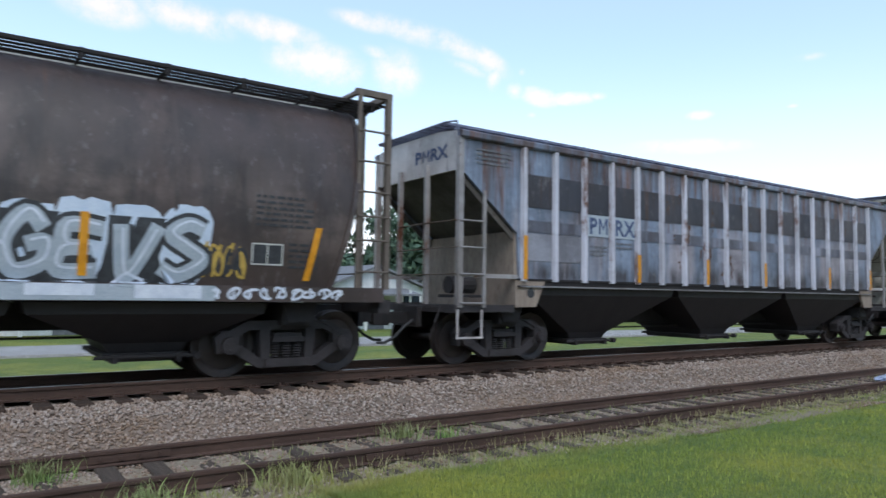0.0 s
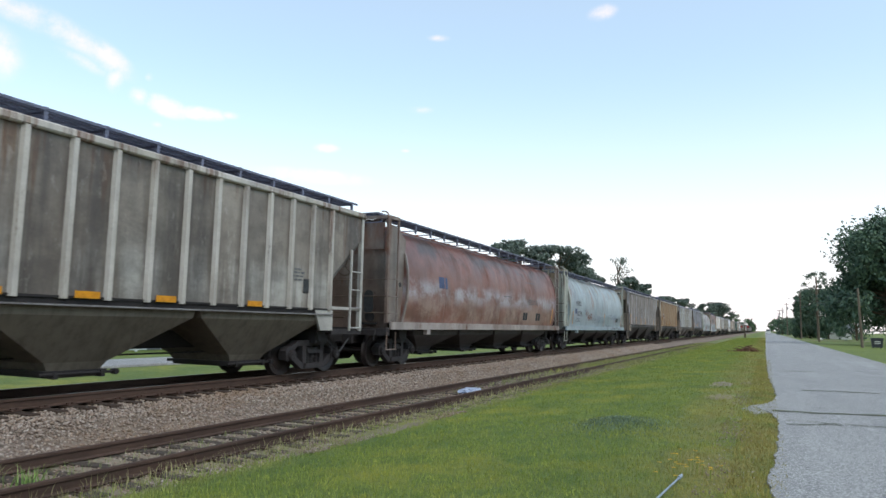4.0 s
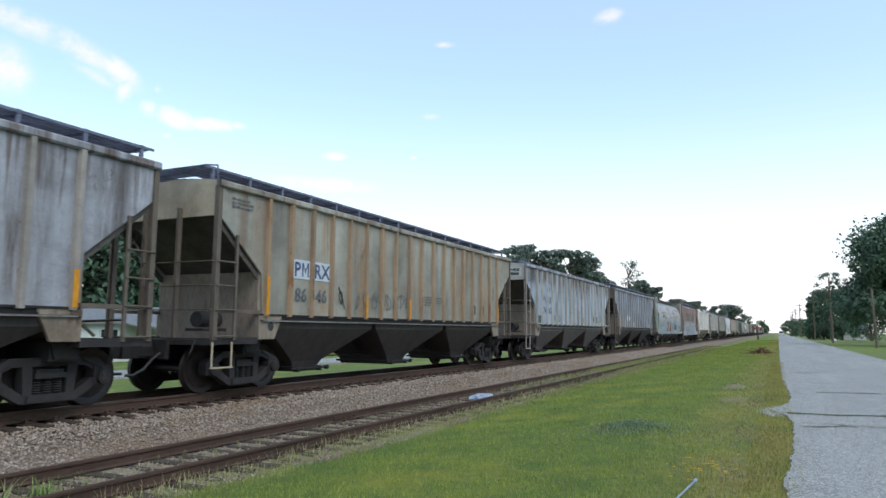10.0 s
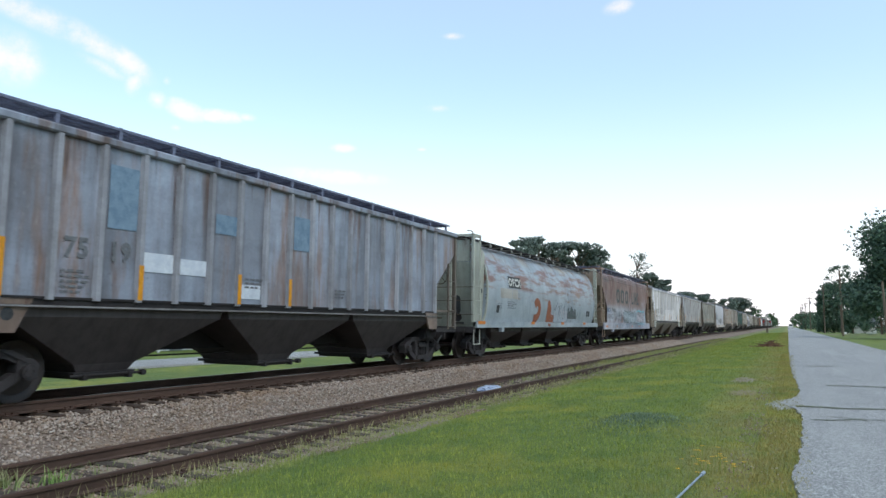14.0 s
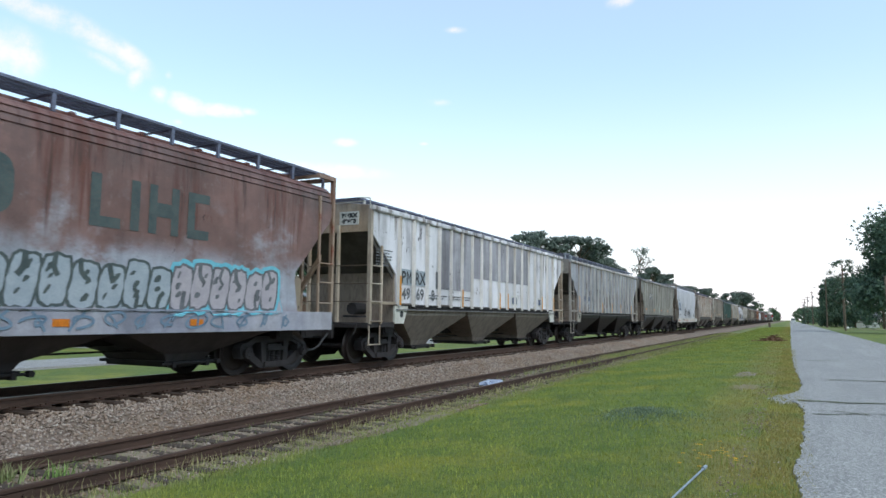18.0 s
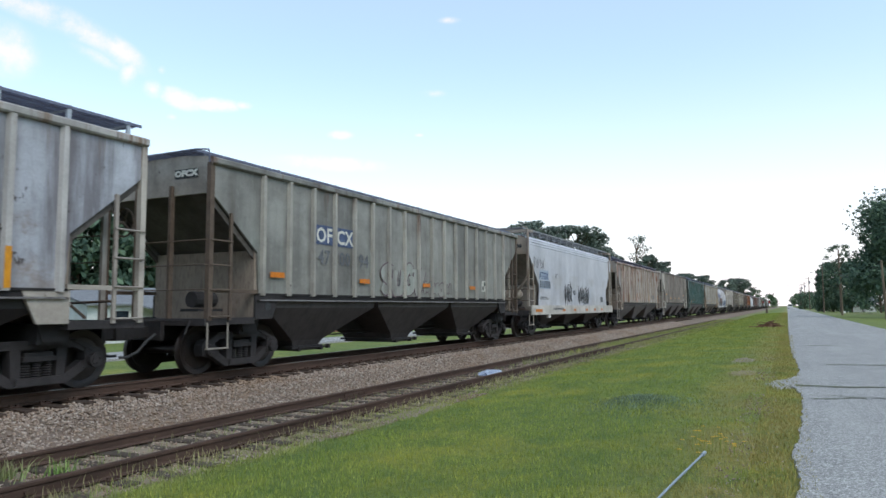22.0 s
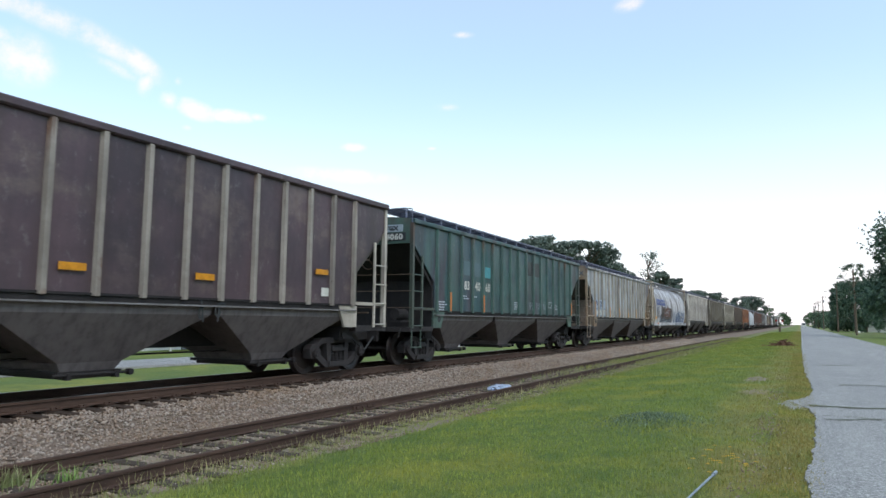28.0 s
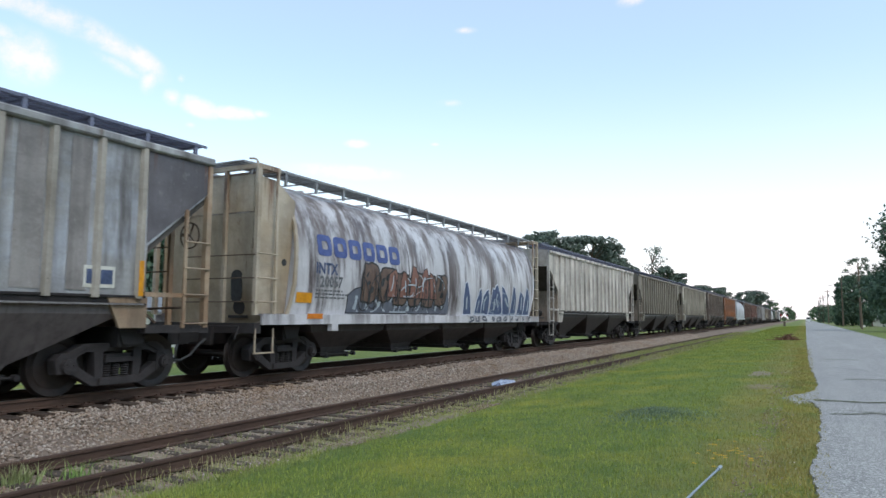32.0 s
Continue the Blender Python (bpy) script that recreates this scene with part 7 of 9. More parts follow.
scrawl(car, "rib", 8.6, 1.9, 2.6, 0.7, M["grey_letter"], 71, 5, 0.018)
end_plate(car, 0.45, 1.2, 3.84, 4.26, M["cream"], M["grey_letter"], "PMRX", "87483")
panel_text(car, g, 1, ("PM", "RX"), 2.3, 0.26, M["navy"])
scabs(car, g, 34, 11, M["scab"], 1.75, 3.3, 0.085)
scabs(car, g, 8, 12, M["scab_rust"], 1.8, 3.4, 0.09, 1.5)

# dull grey-green wagon with orange squares
car, L, g = wagon("rib", 257.87, 275.6, "dull grey-green ribbed hopper wagon with orange squares", P("dull_grey_paint", "96978f", "83847d", 0.05, 0.45, 0.35, runs=0.2, chips=0.0, bands=((1.6, 3.0, 0.5, "9ea69c", 0.4, True), (3.4, 4.5, 0.4, "5c5a52", 0.32, True))), ribs=17, strip_mat="orange",
                  flat_strips=((0, 2.05), (4, 2.02), (8, 2.0), (12, 2.0)), board=0.18, post_paint=M["rung"], gusset_paint=M["truck"], rib_paint=P("grey_green_rib", "a9a79b", "95938a", 0.1, 0.4, 0.25), end_paint=P("grey_green_end", "a19c90", "8a857a", 0.2, 0.45, 0.4))
panel_text(car, g, 2, ("OF", "CX"), 3.0, 0.36, M["white"], M["navy"])
panel_text(car, g, 2, ("47", "00", "94"), 2.46, 0.34, M["grey_letter"])
mural(car, "rib", 6.6, 1.72, 2.6, 1.0, bpy.data.materials["dull_grey_paint"], M["mauve"], None, 83, 4, 0.1, None, 0.8, 0.010, 0.034)
mural(car, "rib", 9.2, 1.72, 2.0, 0.55, bpy.data.materials["dull_grey_paint"], M["mauve"], None, 84, 4, 0.1, None, 0.8, 0.010, 0.026)
scrawl(car, "rib", 7.4, 1.75, 2.6, 0.6, M["grey_letter"], 82, 6, 0.012)
patch(car, "rib", 13.9, 14.25, 1.95, 2.35, M["white"])
patch(car, "rib", 13.95, 14.08, 2.0, 2.15, M["black"], "stencil_box", 0.010)
patch(car, "rib", 14.1, 14.22, 2.16, 2.3, M["black"], "stencil_box", 0.010)
bm = bmesh.new()
box(bm, 0.55, 1.2, 0.018, 0.03, 4.05, 4.24)
part("painted_plate", bm, M["black"], car, "black painted plate")
lettering(car, "rib", "OFCX", 0.87, 4.09, 0.12, M["white"], 1.3, end=True, lift=0.02)

# light grey smooth wagon with black tags
# its slope sheets take a darker end grey, their shade put into the colour
car, L, g = wagon("flat", 277.15, 293.4, "light grey smooth-sided hopper wagon with black sprayed tags", P("light_grey_paint", "c6cacf", "b8bcc2", 0.04, 0.15, 0.1, runs=0.0, chips=0.0, bands=((1.4, 3.0, 0.1, "b4b6b8", 0.45, False),)), end_paint=P("cream_grey_end", "b8b0a2", "9a8a78", 0.25, 0.3, 0.3),
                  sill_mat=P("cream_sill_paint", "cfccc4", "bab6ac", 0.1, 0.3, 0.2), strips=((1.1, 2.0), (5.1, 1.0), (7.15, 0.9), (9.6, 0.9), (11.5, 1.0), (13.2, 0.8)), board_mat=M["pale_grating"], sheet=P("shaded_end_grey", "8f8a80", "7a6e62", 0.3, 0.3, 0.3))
patch(car, "flat", 1.5, 2.9, 2.62, 3.10, M["greyblue_pale"], "paint_patch", 0.006)
patch(car, "flat", 1.5, 3.2, 2.22, 2.60, M["greyblue_pale"], "paint_patch", 0.006)
lettering(car, "flat", "ATGX", 2.15, 2.68, 0.32, M["navy"], 1.05)
lettering(car, "flat", "816938", 2.35, 2.26, 0.34, M["black"], 1.05)
scrawl(car, "flat", 5.4, 1.45, 1.6, 1.2, M["black"], 91, 3, 0.03)
scrawl(car, "flat", 5.5, 1.5, 1.5, 1.0, M["black"], 97, 4, 0.025)
scrawl(car, "flat", 7.25, 1.95, 0.45, 0.3, M["black"], 92, 1, 0.03)
scrawl(car, "flat", 8.1, 1.45, 2.4, 1.0, M["black"], 93, 7, 0.028)
scrawl(car, "flat", 8.2, 1.5, 2.3, 0.8, M["black"], 98, 6, 0.022)
scrawl(car, "flat", 0.6, 3.1, 1.7, 0.6, M["grey_letter"], 94, 4, 0.015)
patch(car, "flat", 13.3, 13.9, 1.62, 1.95, M["grey_letter"])
data_panels(car, "flat", [(1.6, 1.8, 1.5, 2), (4.0, 2.95, 0.3, 3)], M["grey_letter"], 170)
bars(car, "flat", 3.3, 1.22, 1.9, 1, M["grey_letter"], 0.09, 0.05, 171)
lettering(car, "flat", "816938", 0.85, 4.05, 0.15, M["black"], 1.1, end=True)

# rusty wagon
car, L, g = wagon("rib", 295.15, 312.95, "pale ribbed hopper wagon heavily streaked with orange rust", P("rust_streaked_paint", "c2c6c8", "a8a4a0", 0.85, 0.4, 0.3, "7c4a32", bands=((3.0, 4.5, 0.6, "74462f", 0.45, True), (1.8, 4.4, 0.4, "8e5540", 0.5, True)), runs=1.2, chips=0.6), strips=(17, 12, 6), strip_mat="orange",
                  rib_paint=P("rusty_rib_paint", "c4bcb0", "b8aa98", 0.6, 0.4, 0.3, "8a4a2a"), hop="hopper_light", end_paint=P("rusty_end_paint", "aaa398", "957c66", 0.5, 0.4, 0.4))
patch(car, "rib", 14.1, 14.45, 1.95, 2.3, M["navy"])
patch(car, "rib", 13.2, 13.5, 1.95, 2.3, M["grey_letter"])

# dark brown wagon with pale ribs
car, L, g = wagon("rib", 314.5, 331.65, tall=1.04, label= "dark brown ribbed hopper wagon with worn pale ribs", paint=P("dark_brown_paint", "57454a", "463a40", 0.12, 0.4, 0.35, "5e4438", "322a30", bands=((1.6, 4.4, 0.3, "6a5c58", 0.38, False),), runs=0.0, chips=0.0), ribs=16, strip_mat="yellow",
                  flat_strips=((3, 2.02), (6, 2.02), (9, 2.02), (0, 2.35), (13, 2.35)), hop="hopper_light", rib_paint=P("pale_worn_rib", "a9a296", "8c857a", 0.3, 0.4, 0.25), end_paint=P("pale_brown_end", "cfcabc", "b4ac9e", 0.2, 0.25, 0.2), board=0.0)
scrawl(car, "rib", 10.2, 1.2, 0.9, 0.45, M["black"], 95, 2, 0.02)
patch(car, "rib", 14.2, 14.5, 1.85, 2.05, M["white"])
corner_panel(car, L, P("cream_corner_paint", "bcb8ac", "a8a296", 0.15, 0.35, 0.25))

# dark green wagon
car, L, g = wagon("rib", 333.15, 350.9, "dark green ribbed hopper wagon with faded white numbers", P("dark_green_paint", "30605c", "2b4c56", 0.12, 0.4, 0.3, "5a4436", runs=0.2, bands=((1.6, 4.4, 0.5, "3c5e58", 0.35, True), (1.6, 4.0, 0.5, "463e4c", 0.4, True))), ribs=17, strips=(1, 4, 16),
                  hop="hopper_light", rib_paint=P("green_rib_paint", "3c625a", "365450", 0.12, 0.35, 0.25), strip_mat="orange", end_paint=P("green_end_paint", "4a6a5e", "42564e", 0.2, 0.35, 0.3), sheet=M["dark_steel"], post_paint=P("green_post_paint", "4c5a50", "3e4a44", 0.35, 0.35, 0.3))
panel_text(car, g, 2, ("83", "40", "60"), 2.45, 0.30, M["white"])
for i in (2, 3):
    patch(car, "rib", 1.6 + (i + 0.5) * g - 0.26, 1.6 + (i + 0.5) * g + 0.26, 2.95, 3.45, M["lilac_grey"])
patch(car, "rib", 1.6 + 4.5 * g - 0.26, 1.6 + 4.5 * g + 0.26, 2.95, 3.35, M["teal"])
data_panels(car, "rib", [(3.5, 2.2, 0.5, 2), (4.4, 2.2, 0.4, 1), (8.4, 2.1, 0.4, 4), (1.75, 1.95, 0.45, 4), (13.6, 2.1, 0.4, 3)], M["silver"], 180)
bm = bmesh.new()
box(bm, 0.2, 1.3, 0.018, 0.03, 3.78, 4.03)
part("painted_plate", bm, M["black"], car, "black painted plate")
dark_patch = P("dark_green_black_patch", "1e2c2c", "1a2426", 0.05, 0.3, 0.2)
for i in (9, 10):
    patch(car, "rib", 1.6 + i * g + 0.09, 1.6 + (i + 1) * g - 0.09, 3.32, 3.92, dark_patch, "painted_patch")
patch(car, "rib", 10.66, 10.80, 2.95, 3.25, M["rust_spray"])
for y, wd, sd in ((10.15, 0.45, 401), (10.98, 0.6, 402), (11.95, 0.4, 403)):
    scrawl(car, "rib", y, 1.85, wd, 0.36, M["silver_grey"], sd, 3, 0.008)
for y0, y1, z0, z1 in ((12.75, 13.2, 2.0, 2.02), (12.75, 13.2, 2.24, 2.26), (12.75, 12.77, 2.0, 2.26), (13.18, 13.2, 2.0, 2.26), (12.96, 12.98, 2.02, 2.2)):
    patch(car, "rib", y0, y1, z0, z1, M["silver"], "stencil_line")
lettering(car, "rib", "834060", 0.75, 3.82, 0.17, M["white"], 1.2, end=True, lift=0.02)
end_plate(car, 0.25, 1.2, 4.06, 4.28, M["silver_grey"], M["black"], "ATGX")

# cream wagon with blue-grey boxes
car, L, g = wagon("rib", 352.45, 369.95, "dusty cream ribbed hopper wagon with blue-grey number boxes", P("dusty_cream_paint", "b2b5b3", "9b9e9f", 0.12, 0.4, 0.35, "7a5a40", bands=((1.8, 4.2, 0.5, "b4bcc4", 0.55, False), (2.0, 4.4, 0.4, "6a6868", 0.35, True)), runs=0.15, chips=0.0), strips=(0, 4, 7, 10, 13, 17),
                  rib_paint=P("cream_rib_paint", "b6b2a6", "a09a8c", 0.15, 0.4, 0.28, "8a6a44"), hop="hopper_light", end_paint=P("rusty_cream_end", "ac9c84", "96785c", 0.45, 0.4, 0.35, "7a4a2a"))
panel_text(car, g, 0, ("PM", "RX", ""), 2.24, 0.36, M["navy"], M["greyblue_pale"])
panel_text(car, g, 0, ("34", "80", "40"), 1.78, 0.34, M["white"], M["greyblue_box"])
data_panels(car, "rib", [(5.4, 2.0, 0.5, 2), (6.3, 2.0, 0.5, 3), (7.1, 2.0, 0.5, 3)], M["grey_letter"], 190)
patch(car, "rib", 14.84, 15.42, 1.80, 2.16, M["white"], "stencil_box", 0.006)
for y in (14.89, 15.15):
    patch(car, "rib", y, y + 0.23, 1.86, 2.10, M["navy"], "stencil_box", 0.009)
end_plate(car, 0.5, 1.2, 3.84, 4.26, M["cream"], M["grey_letter"], "PMRX")

corner_panel(car, L, P("sooty_corner_paint", "6c6a6e", "59575c", 0.1, 0.4, 0.35), True)
for k, w in ((16, 0.5), (15, 0.62)):
    patch(car, "rib", 1.6 + (k - 0.5) * g + 0.05 - w * 0.3, 1.6 + (k - 0.5) * g + w * 0.5, 1.75, 4.25, P("sooty_panel_paint", "96938f", "7f7c7a", 0.1, 0.6, 0.45), "stained_panel", 0.003)

# white curved wagon with smoke-brown belt and mural
car, L, g = wagon("cyl", 371.3, 388.9, "white curved-side hopper wagon with smoky stain, blue name and murals", P("chalk_white_paint", "ced0d2", "c0c2c4", 0.05, 0.12, 0.1, "8a6a4c", bands=((1.2, 4.6, 0.8, "544a4a", 0.52, True), (3.0, 4.5, 0.6, "6a5e58", 0.5, True)), runs=0.0, chips=0.0),
                  end_paint=P("cream_end", "c2b8a4", "a8987e", 0.25, 0.35, 0.25), strips=((1.9, 1.2),), board_mat=M["pale_grating"])
for k in range(6):
    y = 2.05 + k * 0.65
    bm = bmesh.new()
    pts = [(y + 0.28 + 0.28 * math.copysign(abs(math.cos(a)) ** 0.4, math.cos(a)), 3.07 + 0.26 * math.copysign(abs(math.sin(a)) ** 0.4, math.sin(a))) for a in [2 * math.pi * q / 20 for q in range(20)]]
    ring = [(y + 0.28 + (p[0] - y - 0.28) * 0.42, 3.07 + (p[1] - 3.07) * 0.40) for p in pts]
    a = [bm.verts.new((*p, 0)) for p in pts]
    b = [bm.verts.new((*p, 0)) for p in ring]
    for q in range(20):
        bm.faces.new((a[q], a[(q + 1) % 20], b[(q + 1) % 20], b[q]))
    on_side("name_shape", bm, car, "cyl", M["name_blue"], 0.012)
lettering(car, "cyl", "INTX", 2.4, 2.38, 0.26, M["navy"], 0.95)
lettering(car, "cyl", "120057", 2.5, 2.06, 0.26, M["grey_letter"], 0.95)
patch(car, "cyl", 1.30, 1.88, 1.66, 1.90, M["yellow"], "reflector", 0.012)
data_panels(car, "cyl", [(2.0, 1.95, 1.3, 3)], M["grey_letter"], 200)
wild_mural(car, "cyl", 3.5, 1.45, 5.4, 0.75, M["slate"], M["black"], M["silver_grey"], 301, 9, 0.25, 16, 0.03, 0.006, 0.7)
fat_mural(car, "cyl", 3.9, 1.62, 4.9, 1.05, M["umber"], M["black"], 302, 6, None, 0.2, 3, 0.2, 0.018)
wild_mural(car, "cyl", 5.2, 1.9, 2.9, 1.0, M["dull_red"], M["black"], M["silver_grey"], 303, 5, 0.3, 10, 0.03, 0.030, 0.42)
scrawl(car, "cyl", 3.7, 1.5, 5.0, 1.1, M["black"], 305, 9, 0.016, "sprayed_tag", 0.045)
wild_mural(car, "cyl", 10.2, 1.45, 6.3, 1.15, M["navy"], M["silver"], M["silver_grey"], 304, 9, 0.35, 12, 0.04, 0.008, 0.45)
scrawl(car, "cyl", 10.2, 1.16, 6.3, 0.25, M["slate"], 306, 10, 0.03)

# the wagons that stay further off
REST = [("rib", 390.4, 408.0, "cream", "e6e1d6", "d0cabe"), ("rib", 409.7, 427.6, "olive grey", "8a8474", "766f60"), ("rib", 429.3, 447.2, "pale tan", "b8b2a0", "9e9886"),
        ("rib", 448.9, 466.5, "brown", "74655a", "645549"), ("rib", 468.3, 486.0, "orange-brown", "a8683c", "8c5430"), ("cyl", 487.7, 505.0, "pale blue-white", "c0c8cc", "a8b2b8"),
        ("rib", 507.0, 524.5, "dark red-brown", "6c4438", "5a3a32"), ("rib", 526.3, 544.0, "red-brown", "7a4c3c", "683f32"), ("rib", 545.7, 563.2, "grey", "8f9090", "7b7c7c"),
        ("flat", 565.0, 582.0, "dark grey", "5f6264", "525456"), ("rib", 584.0, 601.5, "tan", "a39a86", "8f8672"), ("rib", 603.3, 621.0, "brown", "6a5c52", "5a4c44"),
        ("cyl", 622.8, 640.3, "grey", "a4a8aa", "8e9294"), ("rib", 642.2, 659.8, "green", "4c6454", "42584a"), ("rib", 661.6, 679.2, "cream", "bab4a4", "a29c8c"),
        ("rib", 681.0, 698.6, "grey", "96989a", "828486"), ("flat", 700.4, 717.6, "pale grey", "b0b4b6", "9a9ea0"), ("rib", 719.8, 737.4, "brown", "72604f", "605041")]
for kind, a, b, word, c1, c2 in REST:
    wagon(kind, a, b, f"{word} weathered covered hopper wagon", P("wagon_paint", c1, c2, 0.2, 0.5, 0.35), detail=False)


M["weed_green"] = blade_material("bushy_weeds", "4f7a34", "8fae5a", "6c9446")
M["blue_blade"] = blade_material("grey_green_clippings", "566a4c", "8a9a7c", "70836a", False)
M["dry_blade"] = blade_material("dry_blades", "8a8a44", "b8a860", "a09a50")
CLUMPS = [(-8.75, 5.4, 0.22, 0.4, 170), (-7.2, 3.1, 0.4, 0.45, 330), (-8.75, 0.8, 0.3, 0.4, 200), (-8.35, 5.9, 0.2, 0.3, 60), (-7.2, 1.6, 0.35, 0.5, 220)]


# ---- ties, weeds and litter along the tracks ----
def tie_mesh(bm):
    v = box(bm, -1.3, 1.3, -0.115, 0.115, -0.16, 0.0)
    bmesh.ops.bevel(bm, geom=bm.edges[:], offset=0.012, segments=1, affect="EDGES")


rnd = random.Random(11)
for i in range(150):
    t = place("tie", mesh("tie_old", tie_mesh), M["tie_old"], siding_track, (SID_X + rnd.uniform(-0.08, 0.08), -3 + i * 0.56 + rnd.uniform(-0.05, 0.05), SID_Z - 0.182 - rnd.uniform(0, 0.018)))
    t.rotation_euler = (rnd.uniform(-0.02, 0.02), rnd.uniform(-0.008, 0.008), rnd.uniform(-0.04, 0.04))
for i in range(190):
    t = place("tie", mesh("tie_main", tie_mesh), M["tie"], main_track, (MAIN_X + 0.06 + rnd.uniform(-0.08, 0.07), -4 + i * 0.50 + rnd.uniform(-0.02, 0.02), MT - rnd.uniform(0, 0.006)))
    t.rotation_euler = (0, 0, rnd.uniform(-0.012, 0.012))


def plate_mesh(bm):
    box(bm, -0.19, 0.19, -0.09, 0.09, 0.0, 0.016)
    for x in (-0.12, 0.12):
        for y in (-0.05, 0.05):
            box(bm, x - 0.02, x + 0.02, y - 0.02, y + 0.02, 0.016, 0.045)


for i in range(110):
    place("tie_plate", mesh("tie_plate", plate_mesh), M["rail"], main_track, (MAIN_X + 0.7525, -4 + i * 0.50, MT + 0.001))
for i in range(60):
    place("tie_plate", mesh("tie_plate", plate_mesh), M["rail"], siding_track, (SID_X + 0.7525, -3 + i * 0.56, SID_Z - 0.181))


def joint_bar(bm):
    for s in (-1, 1):
        box(bm, s * 0.028 - 0.012, s * 0.028 + 0.012, -0.45, 0.45, 0.04, 0.12)
        for q in (-0.33, -0.11, 0.11, 0.33):
            rod(bm, (s * 0.03, q, 0.08), (s * 0.065, q, 0.08), 0.022, 6)


for y in (3.2, 15.1, 27.0, 38.9):
    for s in (-1, 1):
        place("joint_bar", mesh("joint_bar", joint_bar), M["rail"], siding_track, (SID_X + s * 0.7525, y + s * 1.4, SID_Z - 0.175))


# dark sheet between the rails: the train's shade put into the colour, with oil
def shaded_bed():
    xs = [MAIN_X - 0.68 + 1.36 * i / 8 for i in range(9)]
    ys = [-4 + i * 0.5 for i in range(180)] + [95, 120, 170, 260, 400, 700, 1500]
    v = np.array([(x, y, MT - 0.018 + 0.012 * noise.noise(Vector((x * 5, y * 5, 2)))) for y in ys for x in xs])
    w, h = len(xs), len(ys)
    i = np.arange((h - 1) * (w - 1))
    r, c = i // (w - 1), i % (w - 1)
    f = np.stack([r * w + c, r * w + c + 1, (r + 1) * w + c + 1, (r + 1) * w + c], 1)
    tagged(new("ballast_oily", fast_mesh("ballast_oily", v, f, M["bed_shade"], True)), "dark ballast between the main line's rails, oil and shade in its colour", "ballast", kind="structure")


M["bed_shade"] = plain("shaded_oily_ballast", "2c2723", "3d3630", 0.9, 0.0, 3.0, 0.8, 0.02, c="1f1b18")
shaded_bed()


def dirt_patch(name, x, y, rx, ry, material, label, seed):
    r2 = random.Random(seed)
    bm = bmesh.new()
    n = 26
    c = bm.verts.new((x, y, ground_height(x, y) + 0.02))
    mid, ring = [], []
    for k in range(n):
        a = 2 * math.pi * k / n
        q = 0.75 + 0.35 * r2.random()
        for lst, m, dz in ((mid, 0.55, 0.022), (ring, 1.0, -0.012)):
            px, py = x + rx * q * m * math.cos(a), y + ry * q * m * math.sin(a)
            lst.append(bm.verts.new((px, py, ground_height(px, py) + dz)))
    for k in range(n):
        j = (k + 1) % n
        bm.faces.new((c, mid[k], mid[j]))
        bm.faces.new((mid[k], ring[k], ring[j], mid[j]))
    return tagged(part(name, bm, material, None, "", True), label, "bare ground", kind="structure")


dirt_patch("gravel_patch", -6.75, 12.2, 0.62, 2.4, M["dirt"], "pale gravel washed out beside the siding", 1)
dirt_patch("gravel_patch", -6.85, 9.6, 0.35, 1.3, M["dirt"], "pale gravel washed out beside the siding", 2)
M["bare"] = plain("bare_straw_earth", "7c7050", "8e8262", 0.95, 0.0, 2.0, 0.8, 0.03, c="5e5a38")
dirt_patch("gravel_patch", -1.1, 19.8, 0.5, 1.1, M["bare"], "bare gravelly spot in the grass", 3)
dirt_patch("gravel_patch", -1.3, 24.6, 0.5, 1.6, M["dirt"], "bare gravelly spot in the grass", 4)
dirt_patch("gravel_patch", -0.2, 17.0, 0.36, 1.5, M["road"], "broken asphalt at the road's edge", 8)
loose_stones("shoulder_stones", 1500, 14, lambda r: -0.75 + 0.7 * r, 5.0, 26.0, lambda x: -0.02, 0.014, M["stone"], "loose pebbles on the road's shoulder", 1.2)
loose_stones("verge_stones", 2600, 15, lambda r: -7.35 + 0.95 * r, 9.2, 15.4, lambda x: ground_height(x, 14) + 0.01, 0.016, M["stone"], "loose pale gravel beside the siding", 1.0)


def crack(y0, x0, x1, seed, wide, label):
    r2 = random.Random(seed)
    bm = bmesh.new()
    prev = None
    n = 26
    y = y0
    for k in range(n + 1):
        x = x0 + (x1 - x0) * k / n
        y += r2.uniform(-0.07, 0.07)
        e = abs(x - 3.0) / 3.03
        z = 0.02 + 0.05 * (1 - e) + 0.009
        w = wide * r2.uniform(0.4, 1.3)
        cur = (bm.verts.new((x, y - w, z)), bm.verts.new((x, y + w, z)))
        if prev:
            bm.faces.new((prev[0], cur[0], cur[1], prev[1]))
        prev = cur
    return tagged(part("road_crack", bm, M["crack"], None), label, "road crack", kind="structure")


M["crack"] = plain("weedy_crack", "4a4c3a", "5f6448", 0.95, 0.0, 8.0, 0.5, c="3a3a32")
crack(16.6, 0.1, 5.9, 3, 0.11, "crack across the asphalt filled with dirt and weeds")
crack(14.4, 0.3, 1.2, 4, 0.05, "thin crack in the worn asphalt")
crack(22.5, 0.9, 2.8, 5, 0.08, "thin crack in the worn asphalt")
crack(33.0, 0.6, 1.8, 6, 0.12, "thin crack in the worn asphalt")
crack(14.9, 0.3, 5.4, 7, 0.03, "thin crack in the worn asphalt")


def ring_place(x, y, rx, ry):
    def fn(rs, n):
        a, r = rs.uniform(0, 6.28, n), np.abs(rs.normal(0, 0.55, n))
        return x + rx * r * np.cos(a), y + ry * r * np.sin(a)
    return fn


